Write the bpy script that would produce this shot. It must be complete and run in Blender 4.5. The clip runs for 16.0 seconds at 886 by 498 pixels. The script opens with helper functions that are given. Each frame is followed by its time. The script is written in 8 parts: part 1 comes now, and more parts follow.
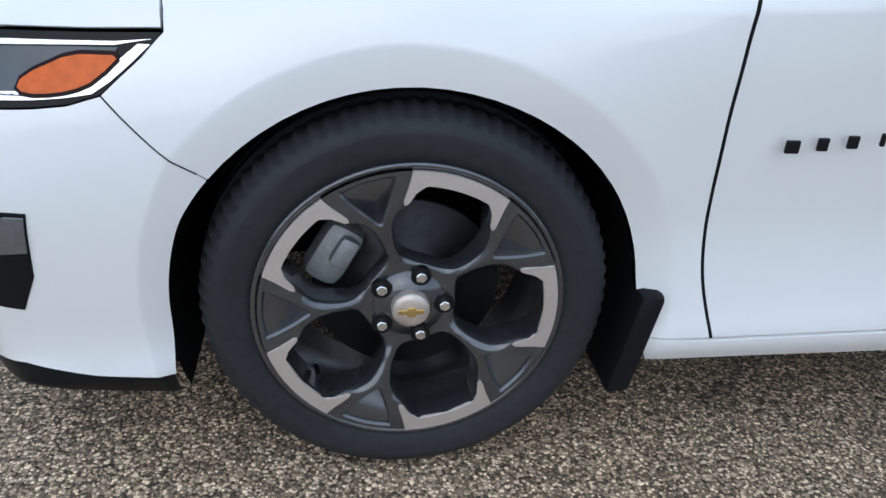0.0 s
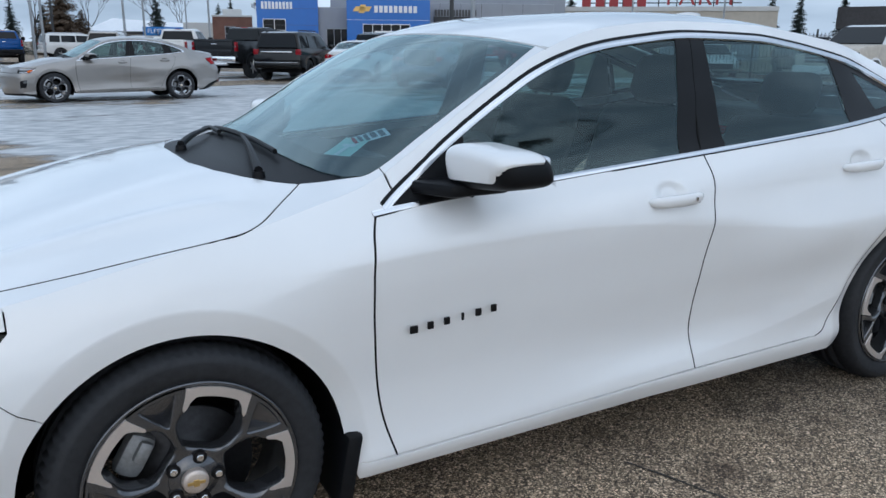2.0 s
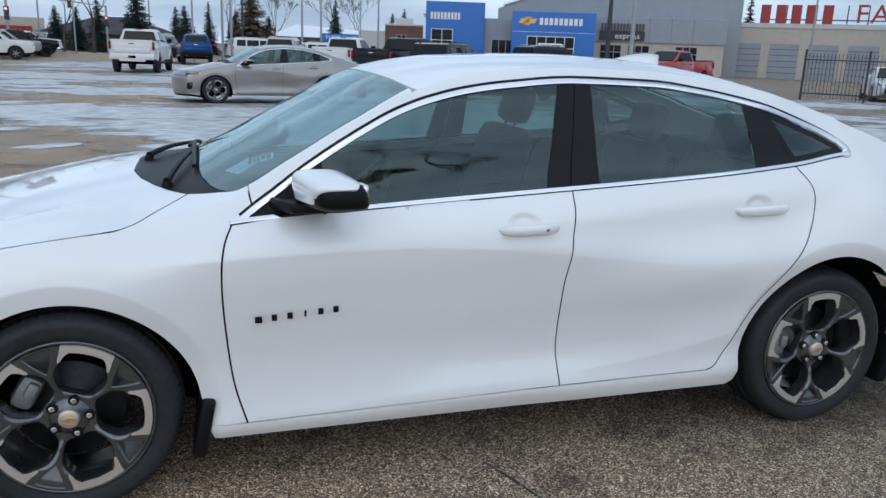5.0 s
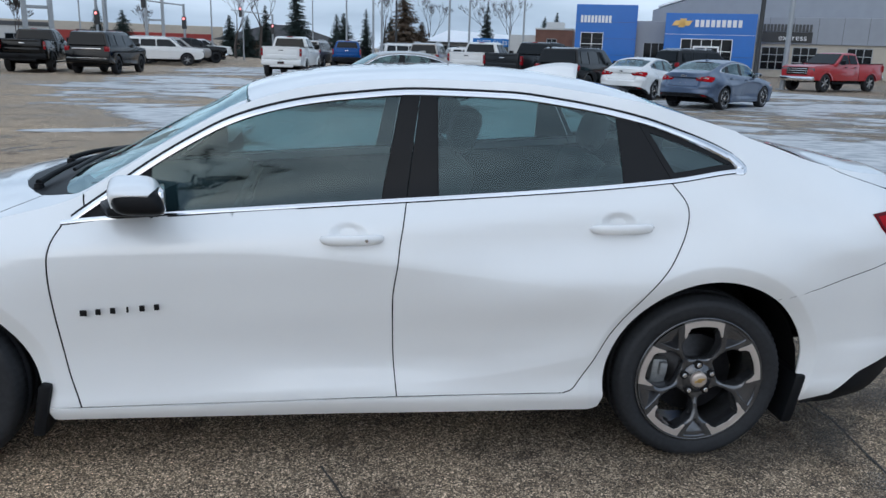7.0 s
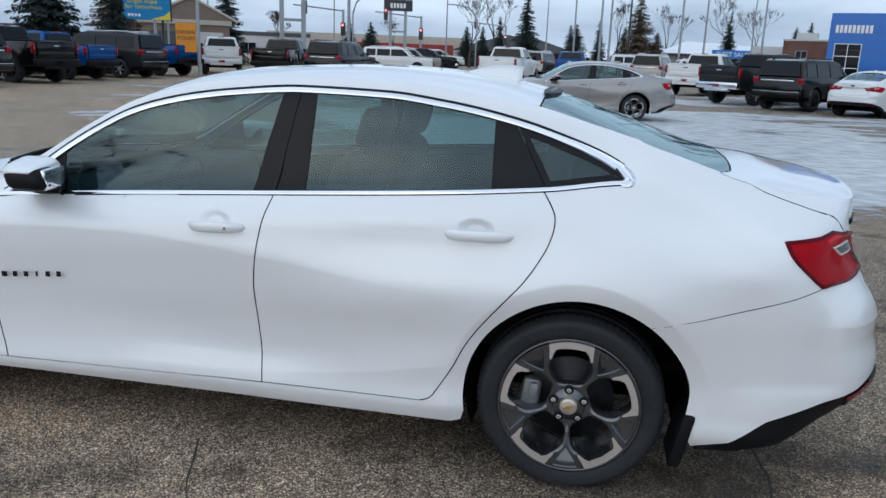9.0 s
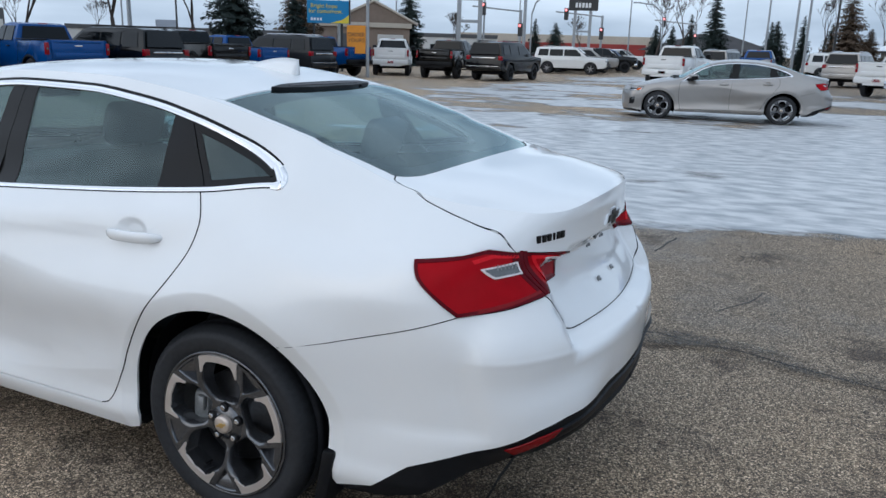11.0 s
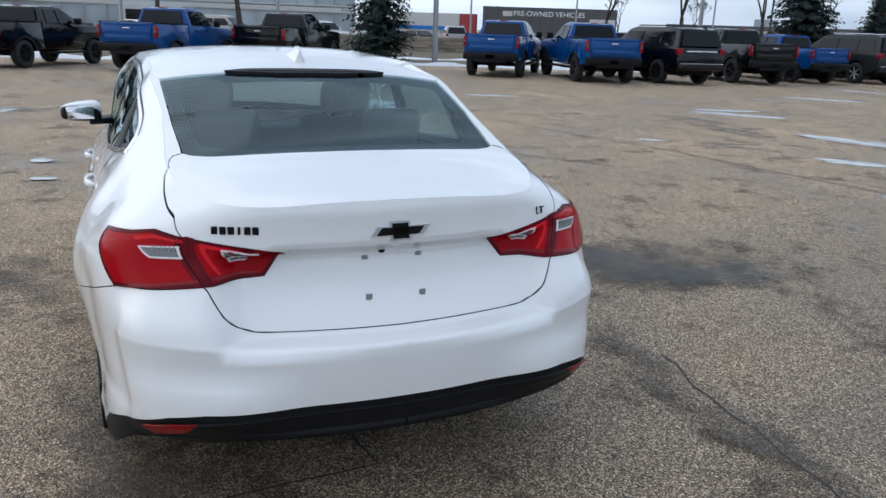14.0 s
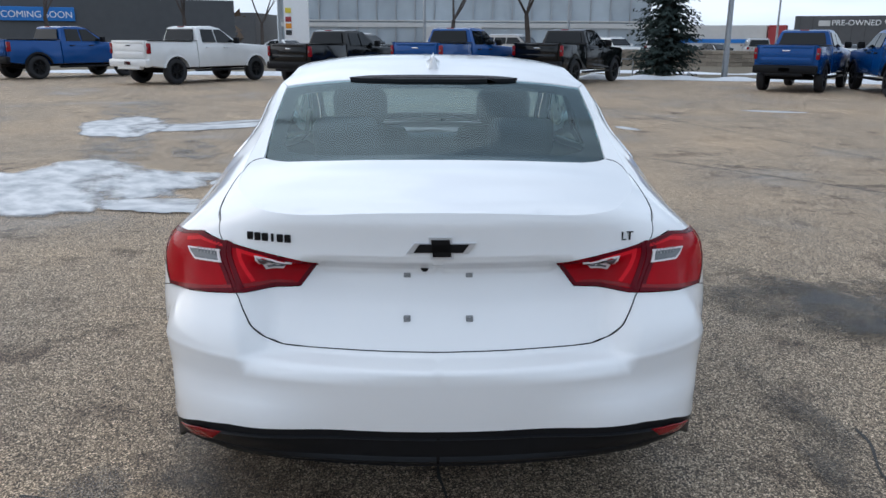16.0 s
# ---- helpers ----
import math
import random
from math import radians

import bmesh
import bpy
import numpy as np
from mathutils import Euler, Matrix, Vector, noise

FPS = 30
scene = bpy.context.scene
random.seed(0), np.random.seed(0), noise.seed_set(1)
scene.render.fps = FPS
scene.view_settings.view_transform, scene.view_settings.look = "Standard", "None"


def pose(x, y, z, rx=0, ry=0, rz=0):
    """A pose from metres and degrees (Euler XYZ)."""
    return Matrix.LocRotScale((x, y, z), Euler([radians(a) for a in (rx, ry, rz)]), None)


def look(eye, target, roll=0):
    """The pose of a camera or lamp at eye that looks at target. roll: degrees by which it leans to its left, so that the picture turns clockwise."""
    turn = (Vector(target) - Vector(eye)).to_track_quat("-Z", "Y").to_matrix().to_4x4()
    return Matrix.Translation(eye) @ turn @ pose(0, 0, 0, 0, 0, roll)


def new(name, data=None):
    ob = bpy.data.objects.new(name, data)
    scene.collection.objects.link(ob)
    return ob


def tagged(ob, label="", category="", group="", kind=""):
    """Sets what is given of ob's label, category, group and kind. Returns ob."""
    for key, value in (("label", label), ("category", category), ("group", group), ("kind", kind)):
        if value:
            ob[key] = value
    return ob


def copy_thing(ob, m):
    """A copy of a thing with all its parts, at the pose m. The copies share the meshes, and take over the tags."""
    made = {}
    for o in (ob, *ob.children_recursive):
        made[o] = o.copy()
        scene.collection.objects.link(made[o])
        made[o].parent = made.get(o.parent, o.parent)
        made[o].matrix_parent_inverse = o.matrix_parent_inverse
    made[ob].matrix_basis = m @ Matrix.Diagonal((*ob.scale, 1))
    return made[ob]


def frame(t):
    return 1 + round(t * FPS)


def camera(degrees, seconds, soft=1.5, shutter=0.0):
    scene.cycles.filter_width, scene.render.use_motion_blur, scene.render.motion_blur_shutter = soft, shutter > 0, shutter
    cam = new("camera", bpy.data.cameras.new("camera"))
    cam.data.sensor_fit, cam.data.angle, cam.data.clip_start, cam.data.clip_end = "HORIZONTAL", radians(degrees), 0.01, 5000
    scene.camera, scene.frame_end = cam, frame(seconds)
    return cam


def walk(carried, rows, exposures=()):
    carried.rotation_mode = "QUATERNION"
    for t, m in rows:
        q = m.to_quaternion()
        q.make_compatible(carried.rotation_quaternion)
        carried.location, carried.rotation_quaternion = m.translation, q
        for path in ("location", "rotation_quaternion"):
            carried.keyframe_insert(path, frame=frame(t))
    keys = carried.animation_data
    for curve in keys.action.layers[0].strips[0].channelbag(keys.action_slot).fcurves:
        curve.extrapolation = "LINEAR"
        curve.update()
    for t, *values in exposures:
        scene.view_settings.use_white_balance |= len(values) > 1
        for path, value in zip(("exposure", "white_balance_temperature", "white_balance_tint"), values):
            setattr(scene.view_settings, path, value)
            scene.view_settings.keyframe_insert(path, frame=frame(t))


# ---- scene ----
cam = camera(59.4, 16.0)
PATH = [
    (0, (-0.128, -1.97, 0.997), (0.159, -0.214, 0.084), 3.6),
    (0.5, (-0.137, -2.008, 1.014), (0.203, -0.223, 0.177), 2.6),
    (1, (-0.132, -2.205, 1.086), (0.324, -0.379, 0.409), 0.1),
    (1.5, (-0.14, -2.491, 1.234), (0.489, -0.68, 0.664), -0.8),
    (2, (-0.303, -2.63, 1.347), (0.648, -0.946, 0.838), 0.5),
    (2.5, (-0.346, -2.734, 1.396), (0.76, -1.144, 0.897), 1.3),
    (3, (-0.293, -2.841, 1.413), (0.808, -1.249, 0.91), 2.0),
    (3.5, (-0.171, -3.012, 1.443), (0.829, -1.355, 0.938), 2.0),
    (3.7, (-0.127, -3.062, 1.452), (0.829, -1.378, 0.953), 2.2),
    (5.8, (0.874, -3.389, 1.514), (1.248, -1.487, 1.019), 1.7),
    (6, (0.981, -3.38, 1.527), (1.319, -1.472, 1.034), 1.7),
    (6.5, (1.238, -3.423, 1.526), (1.506, -1.504, 1.033), 1.6),
    (7, (1.54, -3.569, 1.538), (1.743, -1.642, 1.041), 1.7),
    (7.5, (1.811, -3.594, 1.518), (1.917, -1.66, 1.019), 1.8),
    (8, (2.106, -3.524, 1.534), (2.071, -1.587, 1.035), 2.0),
    (8.5, (2.483, -3.542, 1.527), (2.281, -1.615, 1.032), 2.1),
    (9, (2.864, -3.497, 1.537), (2.49, -1.594, 1.048), 2.1),
    (9.5, (3.243, -3.321, 1.54), (2.725, -1.451, 1.056), 1.8),
    (10, (3.689, -3.174, 1.538), (3.06, -1.338, 1.056), 1.4),
    (10.2, (3.843, -3.091, 1.535), (3.175, -1.27, 1.049), 1.4),
    (12.3, (5.425, -1.974, 1.597), (4.205, -0.47, 1.095), 1.7),
    (12.5, (5.542, -1.85, 1.591), (4.244, -0.413, 1.092), 1.6),
    (13, (5.759, -1.466, 1.601), (4.299, -0.2, 1.083), 1.4),
    (13.5, (5.971, -1.116, 1.6), (4.335, -0.091, 1.075), 1.8),
    (14, (6.038, -0.773, 1.595), (4.266, -0.023, 1.049), 2.0),
    (14.5, (6.091, -0.541, 1.586), (4.233, -0.035, 1.045), 1.9),
    (15, (6.059, -0.316, 1.579), (4.152, -0.021, 1.054), 1.4),
    (15.5, (6.041, -0.107, 1.552), (4.115, 0.035, 1.034), 0.8),
    (16, (5.927, -0.04, 1.549), (3.996, 0.009, 1.029), 0.4),
]
walk(cam, [(t, look(e, g, r)) for t, e, g, r in PATH], exposures=[(0.0, 0.42, 5570, 8), (0.8, 0.29, 5620, 8), (1.6, 0.08, 5690, 8), (10.0, 0.06, 5750, 8), (13.0, 0.28, 6010, 11), (16.0, 0.33, 6040, 11)])

# ---- world and light ----
world = bpy.data.worlds.new("sky")
scene.world = world
world.use_nodes = True
wn, wl = world.node_tree.nodes, world.node_tree.links
sky = wn.new("ShaderNodeTexSky")
sky.sky_type, sky.sun_disc = "NISHITA", False
sky.sun_elevation, sky.sun_rotation = radians(28), radians(200)
sky.air_density, sky.dust_density, sky.ozone_density = 1.0, 4.0, 1.0
wn["Background"].inputs["Strength"].default_value = 0.13
# a thin, even cloud layer pales the sky, with soft darker bands
tc = wn.new("ShaderNodeTexCoord")
mp = wn.new("ShaderNodeMapping")
mp.inputs["Scale"].default_value = (1.5, 1.5, 7.0)
cl = wn.new("ShaderNodeTexNoise")
cl.inputs["Scale"].default_value, cl.inputs["Detail"].default_value = 1.3, 5.0
cr = wn.new("ShaderNodeValToRGB")
cr.color_ramp.elements[0].position, cr.color_ramp.elements[0].color = 0.36, (3.2, 3.85, 4.6, 1)
cr.color_ramp.elements[1].position, cr.color_ramp.elements[1].color = 0.64, (6.8, 7.5, 8.2, 1)
mx = wn.new("ShaderNodeMix")
mx.data_type = "RGBA"
mx.inputs["Factor"].default_value = 0.85
wl.new(tc.outputs["Generated"], mp.inputs["Vector"])
wl.new(mp.outputs["Vector"], cl.inputs["Vector"])
wl.new(cl.outputs["Fac"], cr.inputs["Fac"])
wl.new(sky.outputs["Color"], mx.inputs["A"])
wl.new(cr.outputs["Color"], mx.inputs["B"])
wl.new(mx.outputs["Result"], wn["Background"].inputs["Color"])
sun = new("sun", bpy.data.lights.new("sun", "SUN"))
sun.data.energy, sun.data.angle, sun.data.color = 0.6, radians(110), (1.0, 0.97, 0.93)
sun.matrix_world = look((0, 0, 30), (8, 22, 8))

# ---- materials ----


def material(name, color, rough=0.5, metal=0.0, coat=0.0, grain=0.0, scale=40.0, bump=0.0, spread=0.0, spec=0.5):
    """A principled surface with noise at two scales on its colour, and a fine relief."""
    m = bpy.data.materials.new(name)
    m.use_nodes = True
    n, l = m.node_tree.nodes, m.node_tree.links
    b = n["Principled BSDF"]
    b.inputs["Base Color"].default_value = (*color, 1)
    b.inputs["Roughness"].default_value, b.inputs["Metallic"].default_value = rough, metal
    b.inputs["Specular IOR Level"].default_value = spec
    b.inputs["Coat Weight"].default_value, b.inputs["Coat Roughness"].default_value = coat, 0.03
    if grain or bump or spread:
        co = n.new("ShaderNodeTexCoord")
        small, large = n.new("ShaderNodeTexNoise"), n.new("ShaderNodeTexNoise")
        small.inputs["Scale"].default_value, small.inputs["Detail"].default_value = scale, 4.0
        large.inputs["Scale"].default_value, large.inputs["Detail"].default_value = scale / 14, 3.0
        add = n.new("ShaderNodeMath")
        add.operation = "ADD"
        mr = n.new("ShaderNodeMapRange")
        mr.inputs["From Min"].default_value, mr.inputs["From Max"].default_value = 0.6, 1.4
        mr.inputs["To Min"].default_value, mr.inputs["To Max"].default_value = 1 - grain, 1 + grain
        mul = n.new("ShaderNodeVectorMath")
        mul.operation = "SCALE"
        mul.inputs[0].default_value = color
        for t in (small, large):
            l.new(co.outputs["Object"], t.inputs["Vector"])
        l.new(small.outputs["Fac"], add.inputs[0])
        l.new(large.outputs["Fac"], add.inputs[1])
        l.new(add.outputs[0], mr.inputs["Value"])
        last = mr.outputs["Result"]
        if spread:
            info, rm, tm = n.new("ShaderNodeObjectInfo"), n.new("ShaderNodeMapRange"), n.new("ShaderNodeMath")
            rm.inputs["To Min"].default_value, rm.inputs["To Max"].default_value = 1 - spread, 1 + spread
            tm.operation = "MULTIPLY"
            l.new(info.outputs["Random"], rm.inputs["Value"])
            l.new(rm.outputs["Result"], tm.inputs[0])
            l.new(last, tm.inputs[1])
            last = tm.outputs[0]
        l.new(last, mul.inputs["Scale"])
        l.new(mul.outputs["Vector"], b.inputs["Base Color"])
        if bump:
            bp = n.new("ShaderNodeBump")
            bp.inputs["Strength"].default_value, bp.inputs["Distance"].default_value = 0.6, bump
            l.new(small.outputs["Fac"], bp.inputs["Height"])
            l.new(bp.outputs["Normal"], b.inputs["Normal"])
    return m


def glass_material(name, tint, lean=0.0, power=4.0):
    """A thin pane: light goes straight through it, tinted, and it mirrors by Fresnel."""
    m = bpy.data.materials.new(name)
    m.use_nodes = True
    n, l = m.node_tree.nodes, m.node_tree.links
    n.remove(n["Principled BSDF"])
    see, gloss, mix, lw = (n.new("ShaderNodeBsdfTransparent"), n.new("ShaderNodeBsdfGlossy"), n.new("ShaderNodeMixShader"), n.new("ShaderNodeLayerWeight"))
    lw.inputs["Blend"].default_value = 0.5
    po, sc = n.new("ShaderNodeMath"), n.new("ShaderNodeMapRange")
    po.operation = "POWER"
    po.inputs[1].default_value = power
    sc.inputs["To Min"].default_value, sc.inputs["To Max"].default_value = 0.045 + lean, 1.0
    see.inputs["Color"].default_value = (*tint, 1)
    gloss.inputs["Roughness"].default_value = 0.01
    gloss.inputs["Color"].default_value = (0.80, 0.96, 0.97, 1)
    l.new(lw.outputs["Facing"], po.inputs[0])
    l.new(po.outputs[0], sc.inputs["Value"])
    l.new(sc.outputs["Result"], mix.inputs["Fac"])
    l.new(see.outputs["BSDF"], mix.inputs[1])
    l.new(gloss.outputs["BSDF"], mix.inputs[2])
    l.new(mix.outputs["Shader"], n["Material Output"].inputs["Surface"])
    return m


WHITE = material("white_car_paint", (0.80, 0.80, 0.80), 0.28, coat=1.0, grain=0.015, scale=6.0)
BLACK = material("black_moulded_plastic", (0.007, 0.0075, 0.009), 0.45, grain=0.25, scale=300, bump=0.0003, spec=0.16)
GLOSSBLACK = material("gloss_black_trim", (0.007, 0.007, 0.008), 0.30, coat=0.0, grain=0.1, scale=20, spec=0.2)
DARK = material("dark_inner_metal", (0.008, 0.008, 0.009), 0.8, grain=0.3, scale=30, spec=0.12)
CHROME = material("bright_trim", (0.78, 0.78, 0.8), 0.12, metal=1.0, grain=0.03, scale=30)
RUBBER = material("tyre_rubber", (0.023, 0.024, 0.027), 0.6, grain=0.35, scale=60, bump=0.0006, spec=0.25)
RIMBRIGHT = material("satin_bright_rim", (0.62, 0.63, 0.65), 0.3, metal=0.6, grain=0.05, scale=60)
GREYMETAL = material("dark_grey_wheel_paint", (0.105, 0.107, 0.115), 0.20, metal=0.75, coat=0.6, grain=0.06, scale=60)
BARREL = material("grey_wheel_barrel", (0.30, 0.31, 0.33), 0.24, metal=0.85, grain=0.10, scale=40)
MACHINED = material("machined_aluminium", (0.68, 0.62, 0.58), 0.42, metal=0.75, grain=0.06, scale=220, bump=0.0001)
STEEL = material("brake_steel", (0.05, 0.05, 0.053), 0.45, metal=0.9, grain=0.3, scale=70)
CAST = material("cast_grey_metal", (0.30, 0.31, 0.32), 0.55, metal=0.6, grain=0.25, scale=90, bump=0.0008)
GOLD = material("gold_badge", (0.62, 0.43, 0.16), 0.35, metal=0.9, grain=0.1, scale=80)
SILVERCAP = material("frosted_silver_cap", (0.62, 0.54, 0.48), 0.45, metal=0.7, grain=0.35, scale=500, bump=0.0005)
RED = material("red_lamp_lens", (0.34, 0.0012, 0.006), 0.12, coat=0.0, grain=0.12, scale=25, spec=0.09)
LENSFRAME = material("pale_lens_frame", (0.74, 0.68, 0.68), 0.3, coat=0.3, grain=0.05, scale=60)
REDDEEP = material("deep_red_lamp_inside", (0.20, 0.002, 0.005), 0.2, coat=0.0, grain=0.2, scale=60, spec=0.25)
CLEARLENS = material("clear_ribbed_lens", (0.15, 0.155, 0.16), 0.25, metal=0.35, coat=0.2, grain=0.18, scale=120)
REDBRIGHT = material("bright_red_reflector", (0.62, 0.010, 0.018), 0.2, spec=0.12, coat=0.0, grain=0.15, scale=60)
REDDARK = material("dark_red_lens_rim", (0.10, 0.001, 0.006), 0.2, spec=0.12, coat=0.0, grain=0.15, scale=60)
SMOKED = material("smoked_lamp_lens", (0.010, 0.001, 0.002), 0.3, grain=0.2, scale=60, spec=0.15)
RIBGREY = material("pale_lens_ribs", (0.20, 0.20, 0.20), 0.3, grain=0.2, scale=80)
LAMPGREY = material("smoky_lamp_inside", (0.055, 0.062, 0.072), 0.3, metal=0.3, coat=0.5, grain=0.3, scale=18)
AMBER = material("amber_lamp_lens", (0.56, 0.10, 0.006), 0.2, coat=0.15, grain=0.25, scale=60, spec=0.3)
SEATCLOTH = material("dark_grey_seat_cloth", (0.034, 0.036, 0.039), 0.85, grain=0.25, scale=120, bump=0.001)
PAPER = material("white_sheet", (0.75, 0.77, 0.77), 0.6, grain=0.05, scale=40)
PALEGREEN = material("pale_green_sheet", (0.50, 0.68, 0.60), 0.6, grain=0.05, scale=40)
GLASS = glass_material("tinted_side_glass", (0.36, 0.50, 0.50), 0.03)
REARGLASS = glass_material("rear_window_glass", (0.72, 0.85, 0.89), 0.012, 5.2)
GLASSCLEAR = glass_material("windscreen_glass", (0.47, 0.63, 0.68), 0.06)

# ---- helpers for building ----


def thing(name, label, category, at=(0, 0, 0), group="", kind=""):
    ob = new(name)
    ob.empty_display_size = 0.1
    ob.location = at
    return tagged(ob, label, category, group, kind)


def link_mesh(name, verts, faces, mat, parent=None, label="", smooth=True, normals=None):
    me = bpy.data.meshes.new(name)
    me.from_pydata([tuple(v) for v in verts], [], [tuple(f) for f in faces])
    for m in (mat if isinstance(mat, (list, tuple)) else [mat]):
        me.materials.append(m)
    if smooth:
        me.polygons.foreach_set("use_smooth", [True] * len(me.polygons))
    me.update()
    if normals is not None:
        me.normals_split_custom_set_from_vertices([tuple(n) for n in normals])
    ob = new(name, me)
    ob.parent = parent
    return tagged(ob, label)


def part(name, bm, mat, parent=None, label="", smooth=False, sharp=30):
    me = bpy.data.meshes.new(name)
    bm.normal_update()
    bm.to_mesh(me)
    bm.free()
    for m in (mat if isinstance(mat, (list, tuple)) else [mat]):
        me.materials.append(m)
    if smooth:
        me.polygons.foreach_set("use_smooth", [True] * len(me.polygons))
        me.set_sharp_from_angle(angle=radians(sharp))
    ob = new(name, me)
    ob.parent = parent
    return tagged(ob, label)


def box(bm, lo, hi, bevel=0.0, m=None, segments=2):
    """A box from corner to corner, with rounded edges, added to bm."""
    r = bmesh.ops.create_cube(bm, size=1.0)
    c = [(a + b) / 2 for a, b in zip(lo, hi)]
    d = [abs(b - a) for a, b in zip(lo, hi)]
    bmesh.ops.transform(bm, matrix=(m or Matrix()) @ Matrix.Translation(c) @ Matrix.Diagonal((*d, 1)), verts=r["verts"])
    if bevel:
        ed = list({e for v in r["verts"] for e in v.link_edges})
        bmesh.ops.bevel(bm, geom=ed, offset=min(bevel, min(d) * 0.45), segments=segments, profile=0.5, affect="EDGES")
    return bm


def rod(bm, a, b, r0, r1=None, sides=10):
    a, b = Vector(a), Vector(b)
    d = b - a
    r = bmesh.ops.create_cone(bm, cap_ends=True, segments=sides, radius1=r0, radius2=r0 if r1 is None else r1, depth=d.length)
    bmesh.ops.transform(bm, matrix=Matrix.Translation((a + b) / 2) @ d.to_track_quat("Z", "Y").to_matrix().to_4x4(), verts=r["verts"])
    return bm


def tube(bm, pts, r0, r1=None, sides=8):
    """One bent rod through points, with closed ends."""
    pts, n = [Vector(p) for p in pts], len(pts)
    rings = []
    for i, p in enumerate(pts):
        d = (pts[min(i + 1, n - 1)] - pts[max(i - 1, 0)]).normalized()
        u = d.cross(Vector((0, 0, 1))).normalized()
        v = u.cross(d)
        r = r0 + ((r0 if r1 is None else r1) - r0) * i / (n - 1)
        rings.append([bm.verts.new(p + (u * math.cos(2 * math.pi * k / sides) + v * math.sin(2 * math.pi * k / sides)) * r) for k in range(sides)])
    for a, b in zip(rings, rings[1:]):
        for k in range(sides):
            bm.faces.new((a[k], a[(k + 1) % sides], b[(k + 1) % sides], b[k]))
    bm.faces.new(rings[0])
    bm.faces.new(rings[-1])
    bmesh.ops.recalc_face_normals(bm, faces=bm.faces)
    return bm


def lathe(profile, sides=64, axis="y", closed=False):
    """Verts and faces of a profile of (radius, along) turned about an axis."""
    n = len(profile)
    vs, fs = [], []
    for k in range(sides):
        a = 2 * math.pi * k / sides
        for r, h in profile:
            vs.append((r * math.cos(a), h, r * math.sin(a)) if axis == "y" else (r * math.cos(a), r * math.sin(a), h))
    for k in range(sides):
        for i in range(n if closed else n - 1):
            p, q = k * n + i, k * n + (i + 1) % n
            p2, q2 = (k + 1) % sides * n + i, (k + 1) % sides * n + (i + 1) % n
            fs.append((p, q, q2, p2))
    return vs, fs


def smooth_curve(xs, ys):
    """A monotone cubic through knots, for arrays."""
    xs, ys = np.array(xs, float), np.array(ys, float)
    h, d = np.diff(xs), np.diff(ys) / np.diff(xs)
    m = np.zeros(len(xs))
    m[0], m[-1] = d[0], d[-1]
    for i in range(1, len(xs) - 1):
        if d[i - 1] * d[i] > 0:
            w1, w2 = 2 * h[i] + h[i - 1], h[i] + 2 * h[i - 1]
            m[i] = (w1 + w2) / (w1 / d[i - 1] + w2 / d[i])

    def f(x):
        x = np.clip(np.asarray(x, float), xs[0], xs[-1])
        i = np.clip(np.searchsorted(xs, x, side="right") - 1, 0, len(xs) - 2)
        t = (x - xs[i]) / h[i]
        return (ys[i] * (1 + 2 * t) * (1 - t) ** 2 + h[i] * m[i] * t * (1 - t) ** 2 + ys[i + 1] * t * t * (3 - 2 * t) + h[i] * m[i + 1] * t * t * (t - 1))
    return f


def step(a, b, x):
    t = np.clip((np.asarray(x, float) - a) / (b - a), 0, 1)
    return t * t * (3 - 2 * t)


def quad(bm, pts, thick=0.012):
    """A thin pane with its own thickness, from four or more corners."""
    v = [Vector(p) for p in pts]
    nrm = (v[1] - v[0]).cross(v[2] - v[0]).normalized() * thick
    a, b = [bm.verts.new(p - nrm) for p in v], [bm.verts.new(p + nrm) for p in v]
    n = len(v)
    bm.faces.new(a[::-1])
    bm.faces.new(b)
    for i in range(n):
        bm.faces.new((a[i], a[(i + 1) % n], b[(i + 1) % n], b[i]))
    bmesh.ops.recalc_face_normals(bm, faces=bm.faces)
    return bm



# ---- the ground ----


